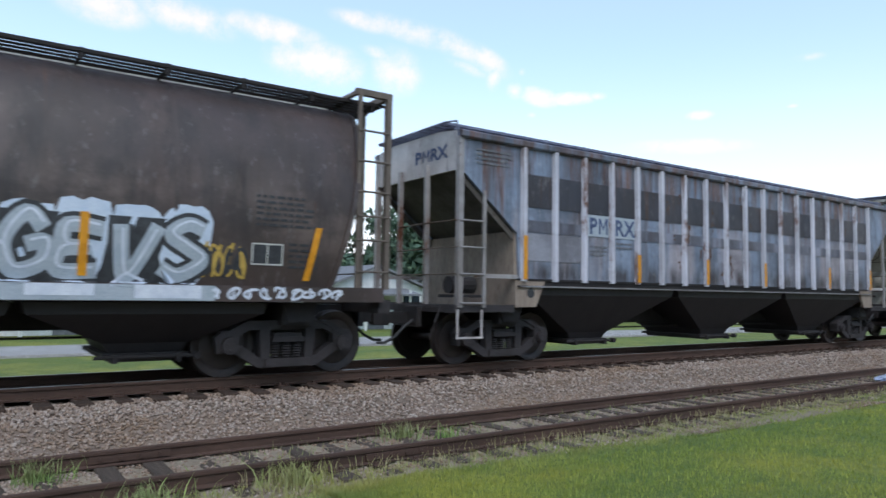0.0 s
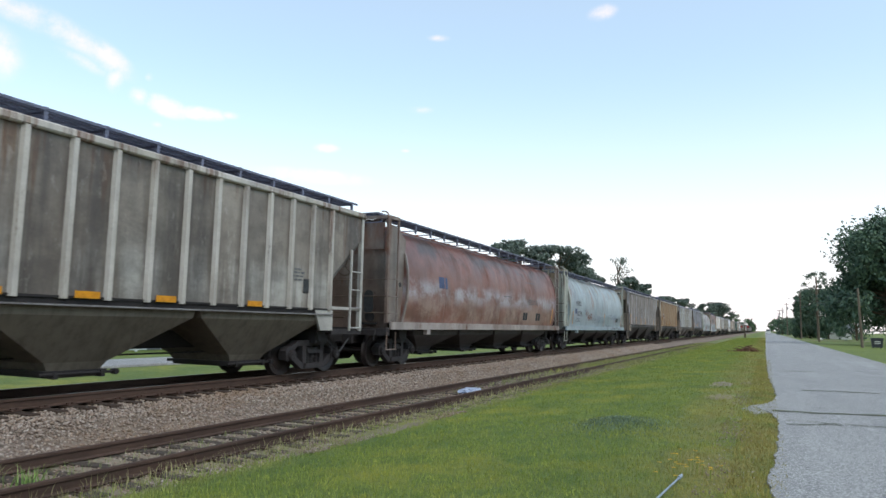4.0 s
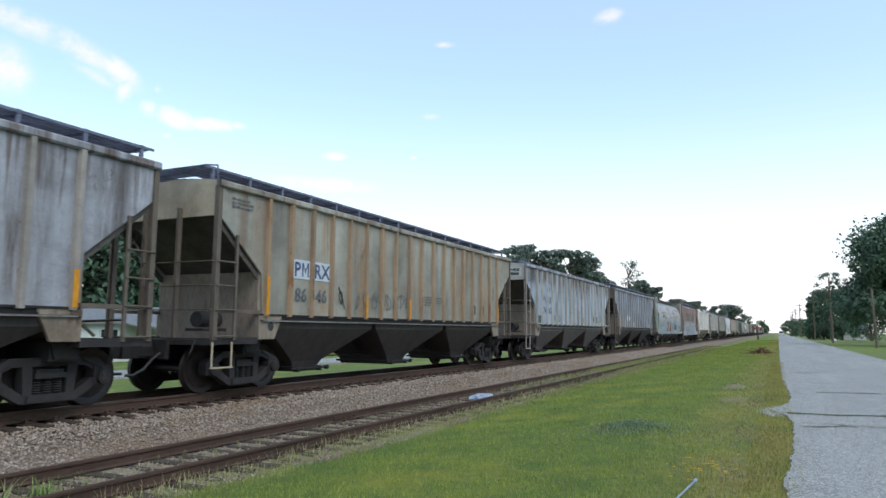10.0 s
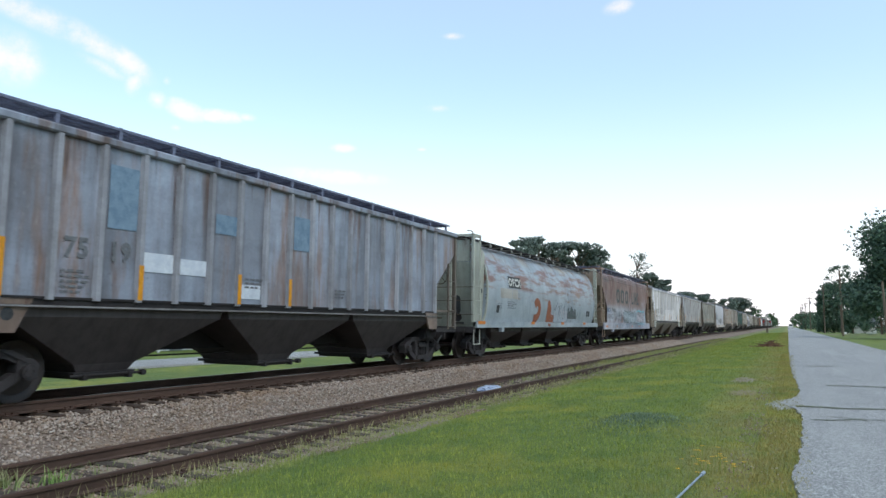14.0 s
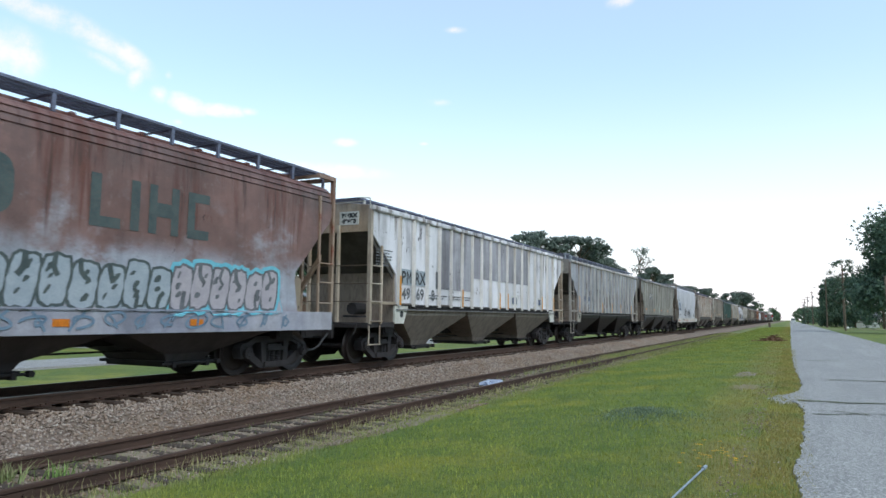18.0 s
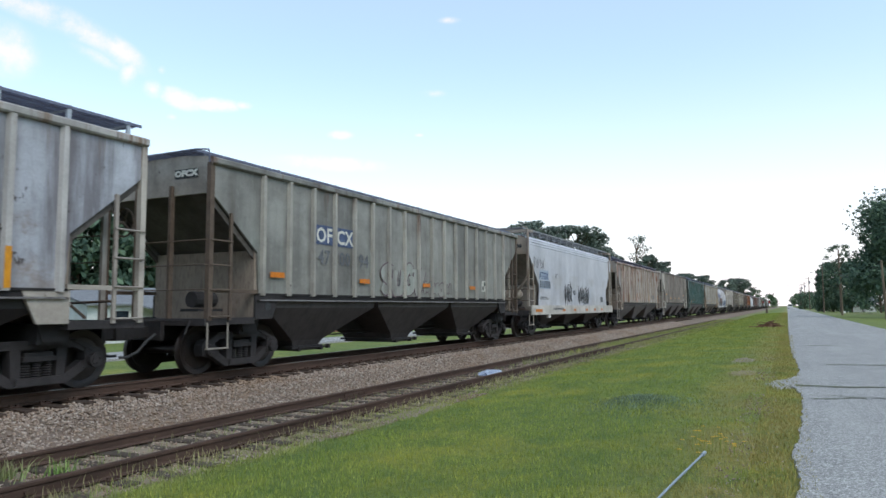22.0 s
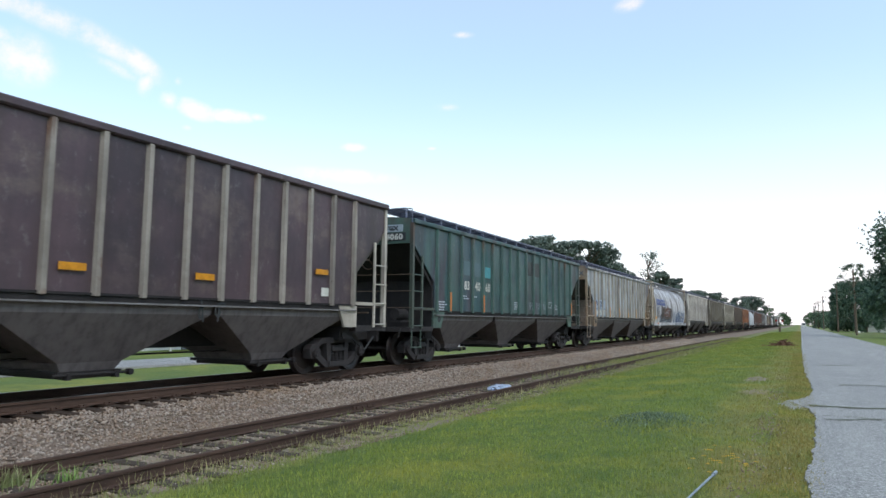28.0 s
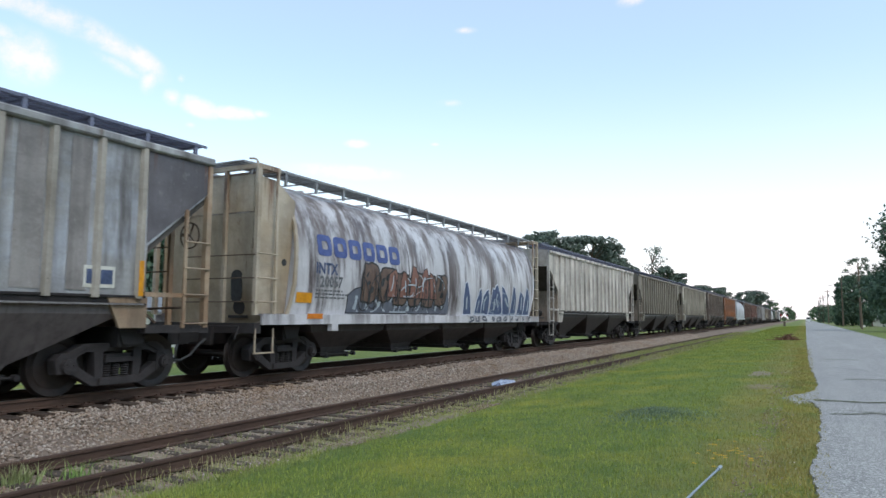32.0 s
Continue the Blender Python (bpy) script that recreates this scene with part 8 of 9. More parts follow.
def strip_place(x0, x1, y0, y1, p=1.0):
    def fn(rs, n):
        return x0 + (x1 - x0) * rs.rand(n), y0 + (y1 - y0) * rs.rand(n) ** p
    return fn


blades("verge_grass", 12000, 54, strip_place(-7.35, -6.4, 2.0, 36, 1.5), 0.03, 0.10, 0.0036, M["blade"], "grass creeping up to the siding rail", 0.7)
blades("weed_fringe", 1100, 21, strip_place(-7.5, -7.1, 2.5, 24, 1.1), 0.05, 0.22, 0.0035, M["straw"], "dry pale weeds along the siding rail", 0.7)
blades("weed_fringe", 1300, 22, strip_place(-9.0, -7.6, 2.5, 34, 1.2), 0.04, 0.16, 0.004, M["weed"], "thin weeds between the siding rails", 0.8)
blades("weed_fringe", 3500, 27, strip_place(-8.9, -7.2, 24, 70, 1.0), 0.05, 0.25, 0.005, M["weed"], "thin weeds overgrowing the far siding", 0.8)
blades("crack_weeds", 700, 52, lambda rs, n: (0.1 + 1.6 * rs.rand(n) ** 1.6, 16.6 + rs.normal(0, 0.09, n)), 0.03, 0.07, 0.005, M["weed_green"], "low weeds growing in the road crack", 0.9)
blades("siding_grass", 9000, 53, strip_place(-8.9, -6.9, 36, 110, 1.2), 0.08, 0.26, 0.006, M["blade"], "long grass overgrowing the far end of the siding", 0.7)
for k, (x, y, rx, ry, n) in enumerate(CLUMPS):
    blades("weed_clump", n, 30 + k, ring_place(x, y, rx, ry), 0.08, 0.30, 0.006, M["weed_green"], "bushy green weed clump beside the siding rail", 1.0)
blades("clippings_heap", 9000, 50, ring_place(-2.45, 12.9, 1.0, 1.3), 0.02, 0.06, 0.0035, M["blue_blade"], "low heap of grey-green grass clippings", 1.6)
blades("edge_grass", 17000, 51, strip_place(-0.45, 0.2, 4.5, 45, 1.6), 0.02, 0.07, 0.004, M["dry_blade"], "dry yellowed grass along the road's edge", 0.7)


def flowers():
    r2 = random.Random(5)
    for k in range(26):
        x, y = -0.98 + r2.gauss(0, 0.17), 9.05 + r2.gauss(0, 0.3)
        h = r2.uniform(0.08, 0.2)
        f = tagged(new("flower"), "small yellow wildflower on a thin green stem", "flower", "wildflowers in the grass")
        f.location = (x, y, ground_height(x, y))
        bm = bmesh.new()
        rod(bm, (0, 0, -0.01), (0.01, 0.0, h), 0.003, 4)
        part("stem", bm, M["blade"], f)
        bm = bmesh.new()
        for q in range(6):
            a = q * math.pi / 3
            c = [bm.verts.new((0.01 + r * math.cos(a + d), r * math.sin(a + d), h + dz)) for r, d, dz in ((0.004, 0, 0.004), (0.022, -0.4, 0.010), (0.03, 0, 0.006), (0.022, 0.4, 0.010))]
            bm.faces.new(c)
        part("petals", bm, M["petal"], f, "yellow petals")


M["petal"] = plain("yellow_petal", "e0b020", "c89a18", 0.6, 0.0, 20.0, 0.05, c="d8a820")
flowers()


def plastic_bag():
    r2 = random.Random(8)
    bm = bmesh.new()
    bmesh.ops.create_icosphere(bm, subdivisions=4, radius=1.0)
    for v in bm.verts:
        p = v.co.copy()
        n = 0.5 * noise.noise(p * 2.1) + 0.35 * abs(noise.noise(p * 4.7)) + 0.15 * noise.noise(p * 9)
        p *= 1 + 0.55 * n
        v.co = (p.x * 0.26, p.y * 0.60, max(p.z * 0.10, -0.03) + 0.03)
    ob = part("plastic_bag", bm, M["bag"], None, "", False)
    ob.location = (-8.3, 20.1, -0.36)
    tagged(ob, "crumpled pale blue plastic bag lying between the siding rails", "litter")


nb = Nodes("thin_blue_plastic", 0.35)
M["bag"] = nb.colour(nb.mix(nb.span(nb.noise(9, 5, 0.6), 0.4, 0.65), lin("8796b4"), lin("b4bccb")))
plastic_bag()


def lying_pipe():
    bm = bmesh.new()
    pts = [Vector((-1.10, 6.2, 0.0)), Vector((-1.03, 7.2, 0.012)), Vector((-0.92, 8.6, 0.0))]
    z = [ground_height(p.x, p.y) + 0.055 for p in pts]
    for (a, za), (b, zb) in zip(zip(pts, z), zip(pts[1:], z[1:])):
        rod(bm, (a.x, a.y, za), (b.x, b.y, zb), 0.012, 10)
    p = tagged(part("plastic_pipe", bm, M["pipe"], None, "", True), "pale blue-white plastic pipe lying in the grass", "pipe")
    bm = bmesh.new()
    d = (pts[2] - pts[1]).normalized()
    rod(bm, (pts[2].x - d.x * 0.12, pts[2].y - d.y * 0.12, z[2]), (pts[2].x + d.x * 0.03, pts[2].y + d.y * 0.03, z[2]), 0.021, 12)
    part("pipe_socket", bm, M["pipe"], p)


M["pipe"] = plain("pale_blue_plastic", "74828f", "8c99a6", 0.4, 0.0, 4.0, 0.05, c="8c98a6")
lying_pipe()


def brush_pile():
    r2, rs = random.Random(15), np.random.RandomState(15)
    pile = tagged(new("brush_pile"), "low heap of dead brown branches in the grass", "branches")
    pile.location = (-1.35, 64.5, -0.06)
    for k in range(46):
        bm = bmesh.new()
        a, l = r2.uniform(0, 6.28), r2.uniform(0.4, 1.0)
        q = r2.gauss(0, 0.42)
        x, y = q, r2.gauss(0, 0.5)
        z = max(0.02, 0.5 * math.exp(-(q / 0.45) ** 2) * r2.random())
        m = (x + 0.5 * l * math.cos(a), y + 0.5 * l * math.sin(a), z + r2.uniform(0, 0.12))
        rod(bm, (x, y, z), m, 0.035, 5, 0.025)
        rod(bm, m, (x + l * math.cos(a + 0.3), y + l * math.sin(a + 0.3), max(0.02, z + r2.uniform(-0.2, 0.15))), 0.025, 5, 0.01)
        part("branch", bm, M["dead_wood"], pile)
    n = 1400
    x, y = rs.normal(0, 0.45, n), rs.normal(0, 0.5, n)
    p = np.stack([x, y, 0.02 + 0.42 * np.exp(-(x / 0.5) ** 2 - (y / 0.8) ** 2) * rs.rand(n)], 1)
    u, w = rs.normal(0, 0.05, (n, 3)), rs.normal(0, 0.04, (n, 3))
    v = np.stack([p - u, p - w, p + u, p + w], 1).reshape(-1, 3)
    lv = new("dead_leaves", fast_mesh("dead_leaves", v, np.arange(len(v)).reshape(-1, 4), M["dead_leaf"]))
    lv.parent = pile
    tagged(lv, "brown withered leaves", "", kind="stuff")


M["dead_wood"] = plain("dead_brown_wood", "5f4636", "785a45", 0.95, 0.0, 5.0, 0.5, 0.01, c="3f2e24")
M["dead_leaf"] = plain("withered_leaves", "6a4a36", "866048", 0.9, 0.0, 3.0, 0.1, c="4c3628")
M["bark"] = plain("grey_brown_bark", "55473b", "6d5d4e", 0.95, 0.0, 5.0, 0.8, 0.03, (1, 1, 0.25), "3c3129")
brush_pile()


# ---- trees ----
def leaf_material(name, a, b, c):
    n = Nodes(name, 0.75)
    ramp = n.add("ShaderNodeValToRGB")
    els = ramp.color_ramp.elements
    els[0].color, els[1].color = lin(a), lin(b)
    els.new(0.55).color = lin(c)
    n.link(n.island(), ramp.inputs[0])
    big = n.noise(0.3, 3, 0.6)
    return n.colour(n.mix(n.span(big, 0.4, 0.7, 0, 0.5), ramp.outputs[0], lin(a)))


M["leaf"] = leaf_material("broad_leaves", "304838", "62785a", "486150")
# needles and far leaves are greyed: distance haze is put into their colours
M["needle"] = leaf_material("pine_needles", "465249", "6f7c72", "5a685e")
M["far_leaf"] = leaf_material("hazy_leaves", "3c5238", "66805a", "4f684a")


def tree(name, x, y, z, height, spread, seed, leaf, label, trunk_share=0.35, clumps=16, leaves=2600, size=0.34, flat=0.7, lean=0.0, gaps=0.75, fat=1.0, girth=1.0):
    r2, rs = random.Random(seed), np.random.RandomState(seed)
    t = tagged(new(name), label, "tree")
    t.location = (x, y, z)
    bm = bmesh.new()
    r0 = (height * 0.018 + 0.06) * girth
    pts = [(0, 0, -0.2)]
    for k in range(1, 6):
        q = k / 5
        pts.append((lean * q * height + r2.uniform(-0.15, 0.15) * q, r2.uniform(-0.15, 0.15) * q, height * 0.86 * q))
    for k in range(5):
        rod(bm, pts[k], pts[k + 1], r0 * (1 - 0.16 * k), 8, r0 * (1 - 0.16 * (k + 1)))
    blobs = []
    for k in range(clumps):
        q = trunk_share + (1 - trunk_share) * (k + r2.random()) / clumps
        out = spread * math.sqrt(max(0.06, 1 - ((q - trunk_share) / (1 - trunk_share) * 1.5 - 0.55) ** 2)) * r2.uniform(0.35, 1.0) * (1.25 - 0.25 * fat)
        a = r2.uniform(0, 6.28)
        c = (lean * q * height + out * math.cos(a), out * math.sin(a), height * min(q, 0.93))
        blobs.append((c, spread * r2.uniform(0.22, 0.42) * fat))
        base = (lean * q * 0.8 * height, 0, height * q * 0.8)
        rod(bm, base, c, r0 * 0.32, 5, r0 * 0.1)
    part("trunk", bm, M["bark"], t, "rough grey-brown trunk with limbs")
    per = leaves // clumps
    vs = []
    for (c, r) in blobs:
        d = rs.normal(size=(per, 3))
        d /= np.linalg.norm(d, axis=1)[:, None]
        rad = r * (gaps + (1.15 - gaps) * rs.rand(per)) * (1 + 0.25 * np.sin(d[:, 0] * 7 + d[:, 2] * 5))
        p = np.array(c) + d * rad[:, None] * np.array([1, 1, flat])
        u = rs.normal(size=(per, 3))
        w = np.cross(u, d + 0.3 * rs.normal(size=(per, 3)))
        u /= np.linalg.norm(u, axis=1)[:, None]
        w /= np.linalg.norm(w, axis=1)[:, None] + 1e-6
        s = size * rs.uniform(0.5, 1.2, per)[:, None]
        vs.append(np.stack([p - u * s, p - w * s * 0.55, p + u * s, p + w * s * 0.55], 1))
    v = np.concatenate(vs).reshape(-1, 3)
    f = np.arange(len(v)).reshape(-1, 4)
    crown = new("crown", fast_mesh("crown", v, f, leaf))
    crown.parent = t
    return t


PINE = "tall dark pine with a broken flat crown beyond the train"
for k, (az, el, d, sp) in enumerate([(-20.0, 6.9, 150, 4.6), (-18.4, 7.2, 156, 5.0), (-16.9, 6.8, 158, 4.8), (-15.3, 6.6, 162, 5.0), (-14.0, 6.1, 168, 4.6), (-13.0, 4.9, 172, 4.0), (-9.7, 4.1, 235, 5.2), (-8.7, 3.6, 238, 4.6),
                                      (-7.0, 2.6, 350, 5.5), (-6.0, 2.4, 360, 6.0), (-4.0, 2.0, 500, 7.0), (-3.4, 2.1, 510, 8.0), (-2.9, 1.7, 520, 7.0)]):
    a = radians(az)
    tree("pine_tree", d * math.sin(a), d * math.cos(a), -0.3, 2.0 + d * math.tan(radians(el)), sp, 200 + k, M["needle"], PINE, 0.55, 16, 3400, 0.34 + d * 0.0005, 0.55, fat=0.88)
a = radians(-10.7)
tree("slender_tree", 240 * math.sin(a), 240 * math.cos(a), -0.3, 2.0 + 240 * math.tan(radians(5.8)), 4.4, 231, M["needle"], "slender half-bare tree with sparse tufts", 0.5, 16, 520, 0.42, 0.9)
for k in range(16):
    r2 = random.Random(k + 90)
    tree("backyard_tree", -58 - r2.uniform(0, 10), 2 + k * 7.5 + r2.uniform(-2, 2), -0.3, r2.uniform(7.0, 11.0), r2.uniform(3.2, 4.6), 300 + k, M["leaf"], "leafy green tree behind the houses", 0.2, 16, 1500, 0.42, 0.9)
for k, (az, d, h, sp) in enumerate([(-49.0, 74, 11.0, 5.0), (-51.5, 70, 11.6, 5.2), (-54.0, 68, 11.2, 5.0), (-56.6, 70, 10.2, 4.4), (-59.3, 72, 7.0, 3.6), (-62.5, 74, 5.6, 3.4), (-46.0, 80, 11.0, 5.2)]):
    a = radians(az)
    tree("backyard_tree", d * math.sin(a), d * math.cos(a), -0.3, h, sp, 340 + k, M["leaf"], "dense leafy green tree behind the houses", 0.08, 30, 5200, 0.40, 0.9, gaps=0.3, fat=1.2)
for k, (x, y, h, sp, n) in enumerate([(15.9, 117, 17.6, 7.2, 46000), (14.7, 205, 12.6, 3.6, 16000), (8.9, 215, 11.6, 2.0, 9000), (11.2, 219, 13.4, 3.2, 16000),
                                      (19.5, 190, 13.0, 5.0, 3600), (24.0, 150, 13.0, 5.0, 3600), (6.9, 350, 7.0, 3.0, 1600), (9.4, 356, 7.6, 3.2, 1600)]):
    tree("shade_tree", x, y, -0.1, h, sp, 400 + k, M["leaf"], "large leafy shade tree on a lawn beside the road", 0.20 if k == 0 else 0.07, 44, n, 0.30, 0.95, gaps=0.35, fat=1.2)
tree("slender_tree", 11.4, 190, -0.1, 17.0, 3.4, 433, M["leaf"], "slender tree with a thin open crown beside the road", 0.35, 30, 1900, 0.26, 0.8, gaps=0.0, fat=0.7, girth=0.4)
# out-of-view trees, added to block low sky light from the wagons
for k in range(12):
    r2 = random.Random(k + 700)
    tree("shade_tree", 24 + r2.uniform(0, 7), -62 + k * 12.5, -0.1, r2.uniform(11, 15), r2.uniform(5.5, 7), 720 + k, M["leaf"], "unseen leafy tree added across the road to block low sky", 0.12, 20, 1500, 0.7, 0.95, gaps=0.3)
for k in range(22):
    r2 = random.Random(k + 500)
    x = (7 + k * 4.2 if k < 12 else -12 - (k - 12) * 9) + r2.uniform(-1, 1)
    tree("distant_tree", x, 620 + r2.uniform(-60, 140), -0.1, r2.uniform(9, 15), r2.uniform(5, 7.5), 520 + k, M["far_leaf"], "distant tree along the road's far end", 0.15, 14, 700, 1.1, 0.8)


# ---- poles, wires, signal ----
M["pole"] = plain("weathered_pole_wood", "5e5245", "776a5b", 0.9, 0.0, 3.0, 0.5, 0.01, (1, 1, 0.1), "463c32")
M["metal"] = plain("dull_galvanised_metal", "8e9296", "a2a6aa", 0.5, 0.6, 6.0, 0.1, c="74787c")
M["wire"] = plain("black_wire", "24262a", "303236", 0.6, 0.0, 6.0, 0.05, c="1a1c20")
M["red_lamp"] = Nodes("red_signal_lamp", 0.3).mat
M["red_lamp"].node_tree.nodes["Principled BSDF"].inputs["Base Color"].default_value = lin("c01818")
M["red_lamp"].node_tree.nodes["Principled BSDF"].inputs["Emission Color"].default_value = (1.0, 0.05, 0.04, 1)
M["red_lamp"].node_tree.nodes["Principled BSDF"].inputs["Emission Strength"].default_value = 0.5


def utility_pole(x, y, h, arm, label, lamp=False, lean=0.0):
    p = tagged(new("utility_pole"), label, "utility pole", "poles along the road")
    p.location = (x, y, -0.15)
    bm = bmesh.new()
    rod(bm, (0, 0, 0), (lean, 0, h), 0.17, 10, 0.12)
    part("pole", bm, M["pole"], p, "", True)
    if arm:
        bm = bmesh.new()
        box(bm, -1.1, 1.1, -0.06, 0.06, h - 0.7, h - 0.56)
        part("crossarm", bm, M["pole"], p)
        for q in (-1.0, -0.4, 0.4, 1.0):
            bm = bmesh.new()
            rod(bm, (q, 0, h - 0.56), (q, 0, h - 0.36), 0.05, 8, 0.03)
            part("insulator", bm, M["metal"], p)
        bm = bmesh.new()
        rod(bm, (0.3, -0.1, h - 2.6), (0.3, -0.1, h - 1.7), 0.24, 10)
        part("transformer", bm, M["metal"], p, "grey cylindrical transformer")
    if lamp:
        bm = bmesh.new()
        rod(bm, (0, 0, h - 2.2), (-2.2, 0, h - 1.6), 0.04, 6)
        part("lamp_arm", bm, M["metal"], p)
        bm = bmesh.new()
        box(bm, -2.7, -2.1, -0.14, 0.14, h - 1.7, h - 1.55)
        part("lamp_head", bm, M["metal"], p)
    return p


utility_pole(10.7, 99, 7.3, False, "short weathered wooden pole beside the road", lean=-0.25)
utility_pole(8.6, 140, 11.6, False, "wooden utility pole carrying wires beside the road", lamp=True, lean=-0.15)
utility_pole(7.9, 190, 11.4, False, "wooden utility pole with a street lamp arm", lamp=True)
for x, y in ((7.5, 290), (7.2, 350), (6.6, 385), (7.0, 450), (8.0, 520), (9.0, 600)):
    utility_pole(x, y, 12.5, True, "wooden utility pole with a crossarm", False)
utility_pole(-31.0, 290, 9.5, False, "wooden utility pole behind the train")


def wire(a, b, sag, label):
    bm = bmesh.new()
    tube(bm, [Vector(a).lerp(Vector(b), k / 16) - Vector((0, 0, sag * k / 4 * (1 - k / 16))) for k in range(17)], 0.028, 4)
    tagged(part("overhead_wire", bm, M["wire"], None), label, "wire")


wire((-31, 290, 9.0), (7.5, 290, 9.6), 0.5, "black overhead wire spanning the tracks")
for (x0, y0), (x1, y1), h in (((8.45, 140), (7.9, 190), 10.2), ((7.9, 190), (7.5, 290), 10.4), ((8.45, 140), (7.9, 190), 8.0), ((10.5, 99), (8.45, 140), 7.0), ((8.45, 140), (19, 120), 6.0), ((7.5, 290), (7.2, 350), 11.6), ((7.2, 350), (7.0, 450), 11.6)):
    wire((x0, y0, h), (x1, y1, h), 0.9, "sagging black overhead wire along the road")


def crossing_signal(x, y):
    s = tagged(new("crossing_signal"), "railway crossing signal with crossbuck and red lamps", "crossing signal")
    s.location = (x, y, -0.1)
    bm = bmesh.new()
    rod(bm, (0, 0, 0), (0, 0, 4.6), 0.05, 8)
    part("mast", bm, M["pole"], s)
    for a in (-0.8, 0.8):
        bm = bmesh.new()
        c, n = math.cos(a), math.sin(a)
        prism_y(bm, [(-0.6 * c + 0.1 * n, 4.0 - 0.6 * n - 0.1 * c), (0.6 * c + 0.1 * n, 4.0 + 0.6 * n - 0.1 * c), (0.6 * c - 0.1 * n, 4.0 + 0.6 * n + 0.1 * c), (-0.6 * c - 0.1 * n, 4.0 - 0.6 * n + 0.1 * c)], -0.1 - 0.02 * a, -0.08 - 0.02 * a)
        part("crossbuck_board", bm, M["white"], s)
    bm = bmesh.new()
    rod(bm, (-0.75, -0.05, 2.7), (0.75, -0.05, 2.7), 0.03, 6)
    part("lamp_bar", bm, M["metal"], s)
    for q in (-0.7, 0.7):
        bm = bmesh.new()
        rod(bm, (q, -0.12, 2.7), (q, -0.09, 2.7), 0.3, 16)
        d = part("backplate", bm, M["black"], s)
        bm = bmesh.new()
        rod(bm, (q, -0.16, 2.7), (q, -0.125, 2.7), 0.12, 14)
        part("lamp", bm, M["red_lamp"], d, "lit red lamp")
    bm = bmesh.new()
    box(bm, -0.25, 0.25, 0.4, 0.8, 0, 1.1)
    part("relay_case", bm, M["pole"], s)


crossing_signal(-4.6, 190)


# ---- across the line: lane, houses; roadside lawn things ----
build_road("back_lane", lambda y: -28.0, lambda y: -24.2, -60, 500, 4.0, -0.285, "pale asphalt lane on the far side of the railway", M["road"])
build_road("driveway", lambda y: 6.1, lambda y: 30.0, 157, 163, 2.0, 0.0, "pale concrete driveway across the lawn", M["dirt"])
build_road("driveway", lambda y: 6.1, lambda y: 30.0, 250, 270, 4.0, 0.0, "pale concrete driveway across the lawn", M["dirt"])
M["siding_white"] = plain("white_house_siding", "d5d6d4", "c4c6c4", 0.7, 0.0, 2.0, 0.1, c="a8aaa8")
M["shingle"] = plain("grey_shingle_roof", "6a6c70", "7e8084", 0.9, 0.0, 5.0, 0.5, c="55575b")
M["pane"] = plain("dark_window_pane", "1c232a", "2c343c", 0.12, 0.0, 2.0, 0.0, c="3a444c")
M["brick"] = plain("brown_house_brick", "7a5a4a", "8c6a58", 0.85, 0.0, 6.0, 0.3, c="5f4438")


def house(x, y, w, d, eave, ridge, wall, label, along=True, windows=3):
    """A low gabled house; w along the track, d across."""
    h = tagged(new("house"), label, "house")
    h.location = (x, y, -0.32)
    bm = bmesh.new()
    if along:
        prism_y(bm, [(-d / 2, 0), (d / 2, 0), (d / 2, eave), (0, ridge), (-d / 2, eave)], -w / 2, w / 2)
    else:
        prism_x(bm, [(-w / 2, 0), (w / 2, 0), (w / 2, eave), (0, ridge), (-w / 2, eave)], -d / 2, d / 2)
    part("wall", bm, wall, h)
    o = 0.4
    for s in (-1, 1):
        bm = bmesh.new()
        k = (ridge - eave)
        if along:
            prism_y(bm, [(0, ridge + 0.03), (0, ridge + 0.15), (s * (d / 2 + o), eave - k * o / (d / 2) + 0.15), (s * (d / 2 + o), eave - k * o / (d / 2) + 0.03)], -w / 2 - o, w / 2 + o)
        else:
            prism_x(bm, [(0, ridge + 0.03), (0, ridge + 0.15), (s * (w / 2 + o), eave - k * o / (w / 2) + 0.15), (s * (w / 2 + o), eave - k * o / (w / 2) + 0.03)], -d / 2 - o, d / 2 + o)
        part("roof", bm, M["shingle"], h, "grey shingled roof slope")
    for i in range(windows):
        q = -w / 2 + w * (i + 0.5) / windows
        bm = bmesh.new()
        if i == windows // 2:
            box(bm, d / 2, d / 2 + 0.06, q - 0.5, q + 0.5, 0, 2.05)
            part("door", bm, M["shingle"], h, "grey front door")
            continue
        box(bm, d / 2, d / 2 + 0.05, q - 0.65, q + 0.65, 0.85, 2.0)
        wn = part("window", bm, M["siding_white"], h)
        bm = bmesh.new()
        box(bm, d / 2 + 0.05, d / 2 + 0.06, q - 0.55, q + 0.55, 0.95, 1.4)
        box(bm, d / 2 + 0.05, d / 2 + 0.06, q - 0.55, q + 0.55, 1.46, 1.9)
        part("pane", bm, M["pane"], wn, "dark glass pane")
    for q in (-w * 0.2, w * 0.2):
        bm = bmesh.new()
        rod(bm, (d / 2 + 1.4, q, 0), (d / 2 + 1.4, q, eave), 0.08, 8)
        part("porch_post", bm, M["siding_white"], h)
    bm = bmesh.new()
    prism_y(bm, [(d / 2, eave + 0.02), (d / 2 + 1.7, eave - 0.3), (d / 2 + 1.7, eave - 0.2), (d / 2, eave + 0.12)], -w * 0.28, w * 0.28)
    part("porch_roof", bm, M["shingle"], h)
    return h


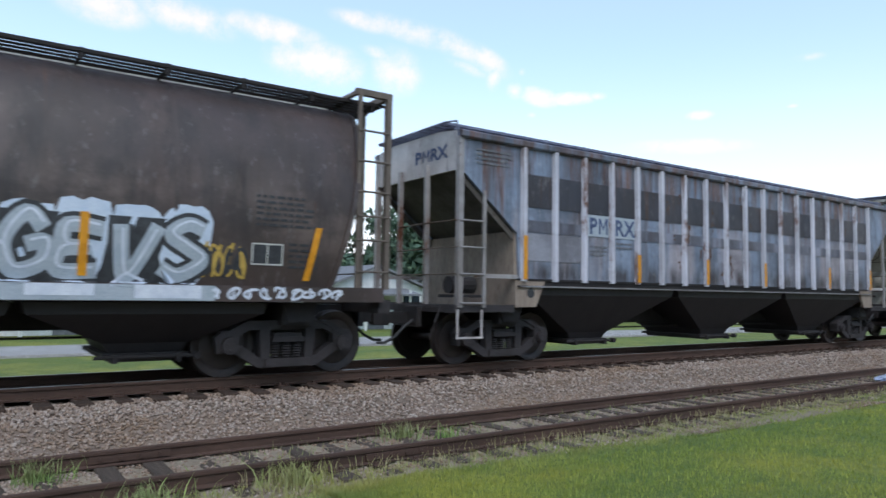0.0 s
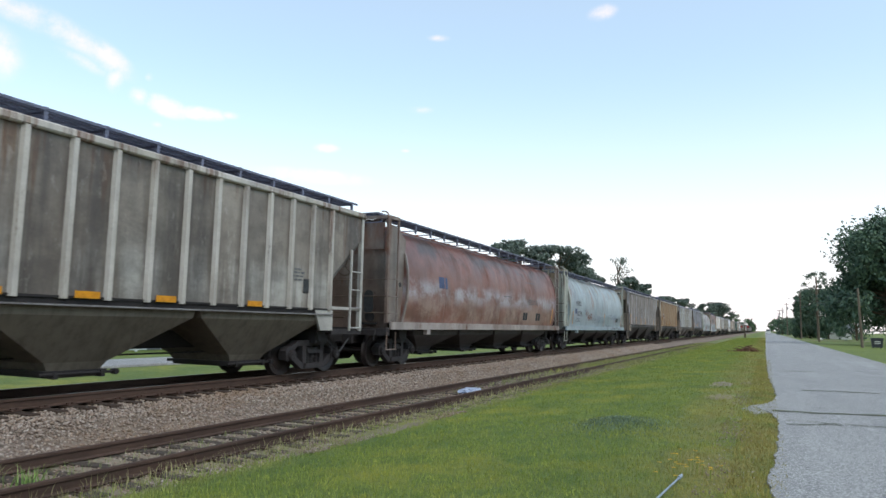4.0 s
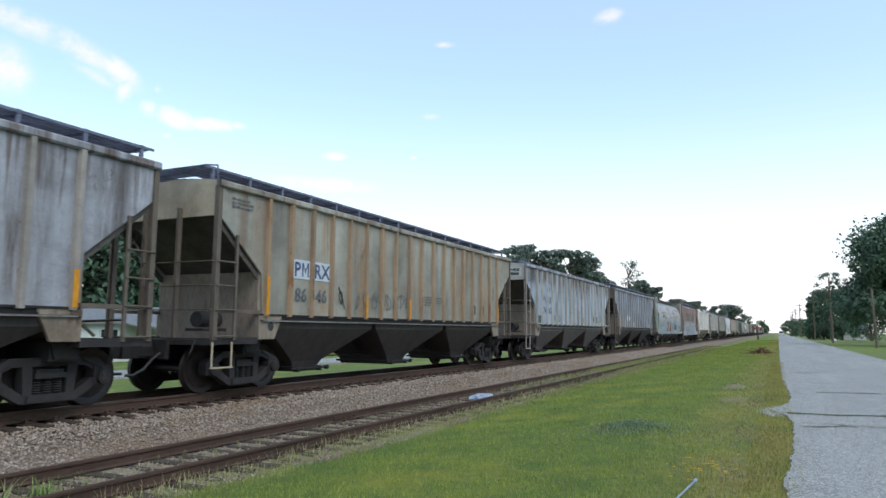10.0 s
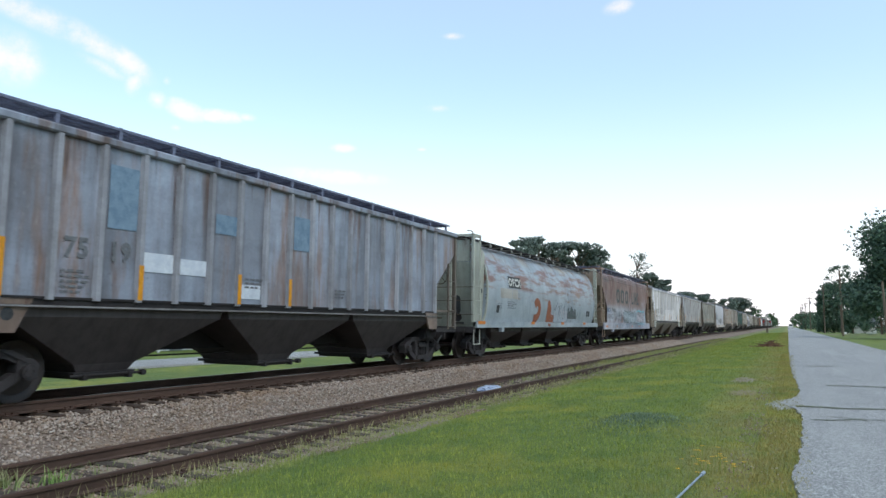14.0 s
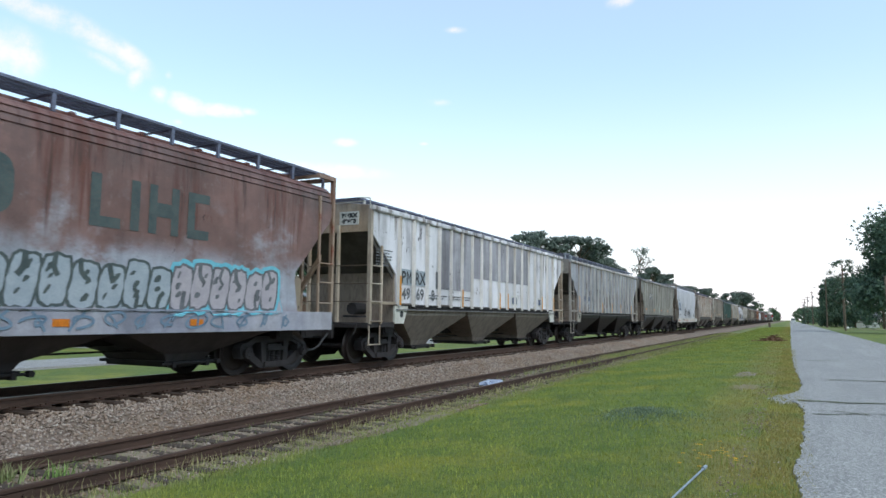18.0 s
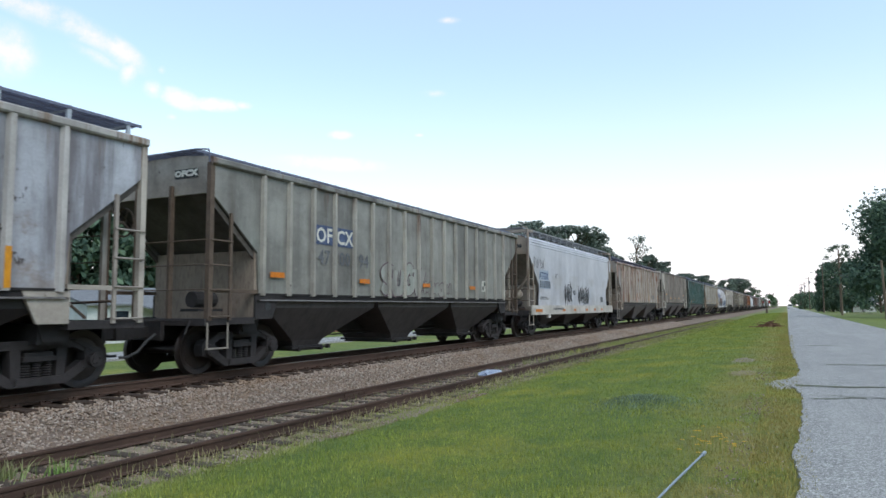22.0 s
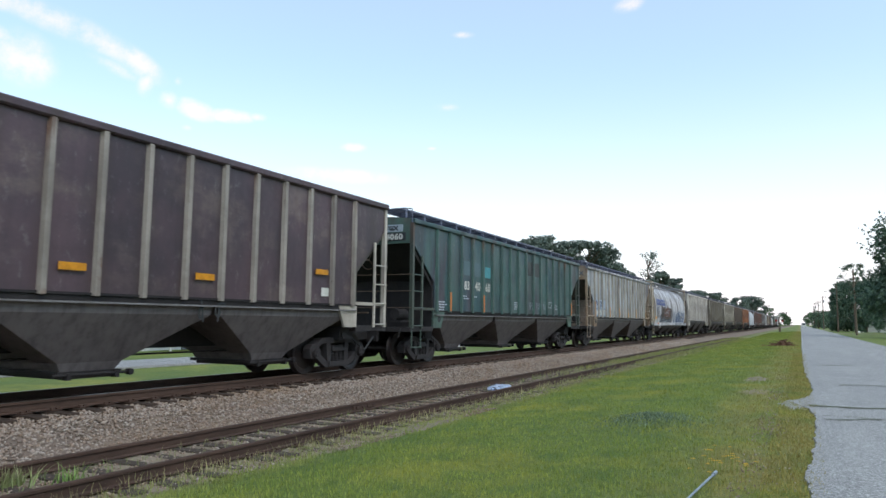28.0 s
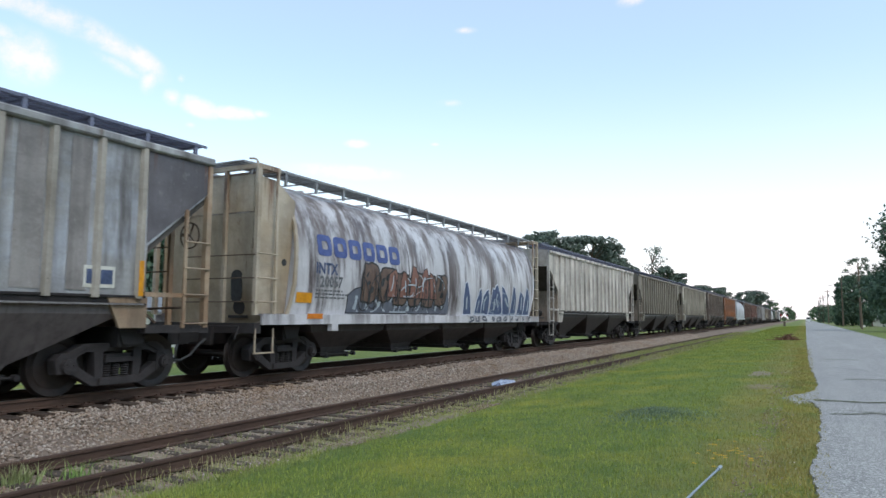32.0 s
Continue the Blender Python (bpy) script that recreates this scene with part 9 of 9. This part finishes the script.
house(-38.5, 4, 9, 8, 2.5, 4.0, M["siding_white"], "low white house with a grey roof across the railway")
house(-38.5, 19.5, 7, 8, 2.2, 3.5, M["siding_white"], "small white gabled house across the railway", False)
house(-39.0, 33.0, 13, 7, 2.3, 3.3, M["siding_white"], "long low white house with porch posts")
house(-38.0, 54.0, 11, 8, 2.4, 3.8, M["brick"], "low brown brick house across the railway")
house(-38.5, 76.0, 12, 8, 2.4, 3.8, M["siding_white"], "low white house beside the back lane")
house(-39.0, 104.0, 13, 8, 2.4, 3.8, M["siding_white"], "low white house beside the back lane")
house(17.2, 214.0, 8, 6.5, 2.6, 4.4, M["siding_white"], "white house among trees beside the road", False)


def trash_cart(x, y):
    c = tagged(new("trash_cart"), "dark wheeled trash cart standing beside a pole", "trash cart")
    c.location = (x, y, -0.1)
    bm = bmesh.new()
    prism_y(bm, [(-0.5, 0.12), (0.5, 0.12), (0.62, 1.1), (-0.62, 1.1)], -0.32, 0.32)
    part("bin", bm, M["black"], c)
    bm = bmesh.new()
    prism_y(bm, [(-0.68, 1.1), (0.68, 1.1), (0.6, 1.24), (-0.6, 1.24)], -0.38, 0.38)
    part("lid", bm, M["black"], c)
    for q in (-0.4, 0.4):
        bm = bmesh.new()
        rod(bm, (q - 0.05, 0.3, 0.14), (q + 0.05, 0.3, 0.14), 0.14, 12)
        part("wheel", bm, M["black"], c)
    bm = bmesh.new()
    for z in (0.55, 0.75):
        box(bm, -0.3, 0.3, -0.345, -0.33, z, z + 0.1)
    part("label_bars", bm, M["white"], c, "pale unreadable label")


trash_cart(12.0, 97)


def rock(x, y):
    bm = bmesh.new()
    bmesh.ops.create_icosphere(bm, subdivisions=2, radius=0.5)
    for v in bm.verts:
        v.co *= 1 + 0.3 * noise.noise(v.co * 3)
        v.co.z = v.co.z * 0.6 + 0.2
    ob = tagged(part("white_rock", bm, M["white"], None, "", True), "whitewashed rock at a driveway's corner", "rock")
    ob.location = (x, y, -0.15)


rock(11.6, 184)


def van(x, y):
    v = tagged(new("delivery_van"), "distant white van on the road", "van")
    v.location = (x, y, 0.06)
    bm = bmesh.new()
    box(bm, -1.0, 1.0, 0.0, 4.4, 0.5, 2.6)
    bmesh.ops.bevel(bm, geom=bm.edges[:], offset=0.12, segments=2, affect="EDGES")
    part("body", bm, M["siding_white"], v)
    bm = bmesh.new()
    box(bm, -0.85, 0.85, -0.03, 0.0, 1.5, 2.2)
    part("windscreen", bm, M["pane"], v)
    for px in (-0.9, 0.9):
        for py in (0.8, 3.6):
            bm = bmesh.new()
            rod(bm, (px - 0.1, py, 0.34), (px + 0.1, py, 0.34), 0.34, 14)
            part("wheel", bm, M["black"], v)


van(1.4, 410)

# ---- what moves ----
def motions():
    for car, y0, L in CARS:
        walk(car, [(0.0, pose(MAIN_X, y0, MAIN_Z)), (16.0, pose(MAIN_X, y0 - SPEED * 16, MAIN_Z)), (32.0, pose(MAIN_X, y0 - SPEED * 32, MAIN_Z))])
        for curve in car.animation_data.action.layers[0].strips[0].channelbag(car.animation_data.action_slot).fcurves:
            for k in curve.keyframe_points:
                k.interpolation = "LINEAR"
    for w, dy, index in WHEELSETS:
        car, y0, L = CARS[index]
        t0 = max(0.0, min(32.0, (y0 - 42) / SPEED))
        t1 = max(0.0, min(32.0, (y0 + L + 2) / SPEED))
        rows = [(0.0, pose(0, dy, WHEEL_R))]
        if t1 - t0 > 0.1:
            f0, f1 = round(t0 * FPS), round(t1 * FPS)
            for k in range(max(f0, 1), min(f1, 959) + 1):
                rows.append((k / FPS, pose(0, dy, WHEEL_R, math.degrees(SPEED * (k - f0) / FPS / (WHEEL_R * TRUCK_SIZE)) % 360)))
        rows.append((32.0, rows[-1][1]))
        if len(rows) > 2:
            walk(w, rows)


motions()
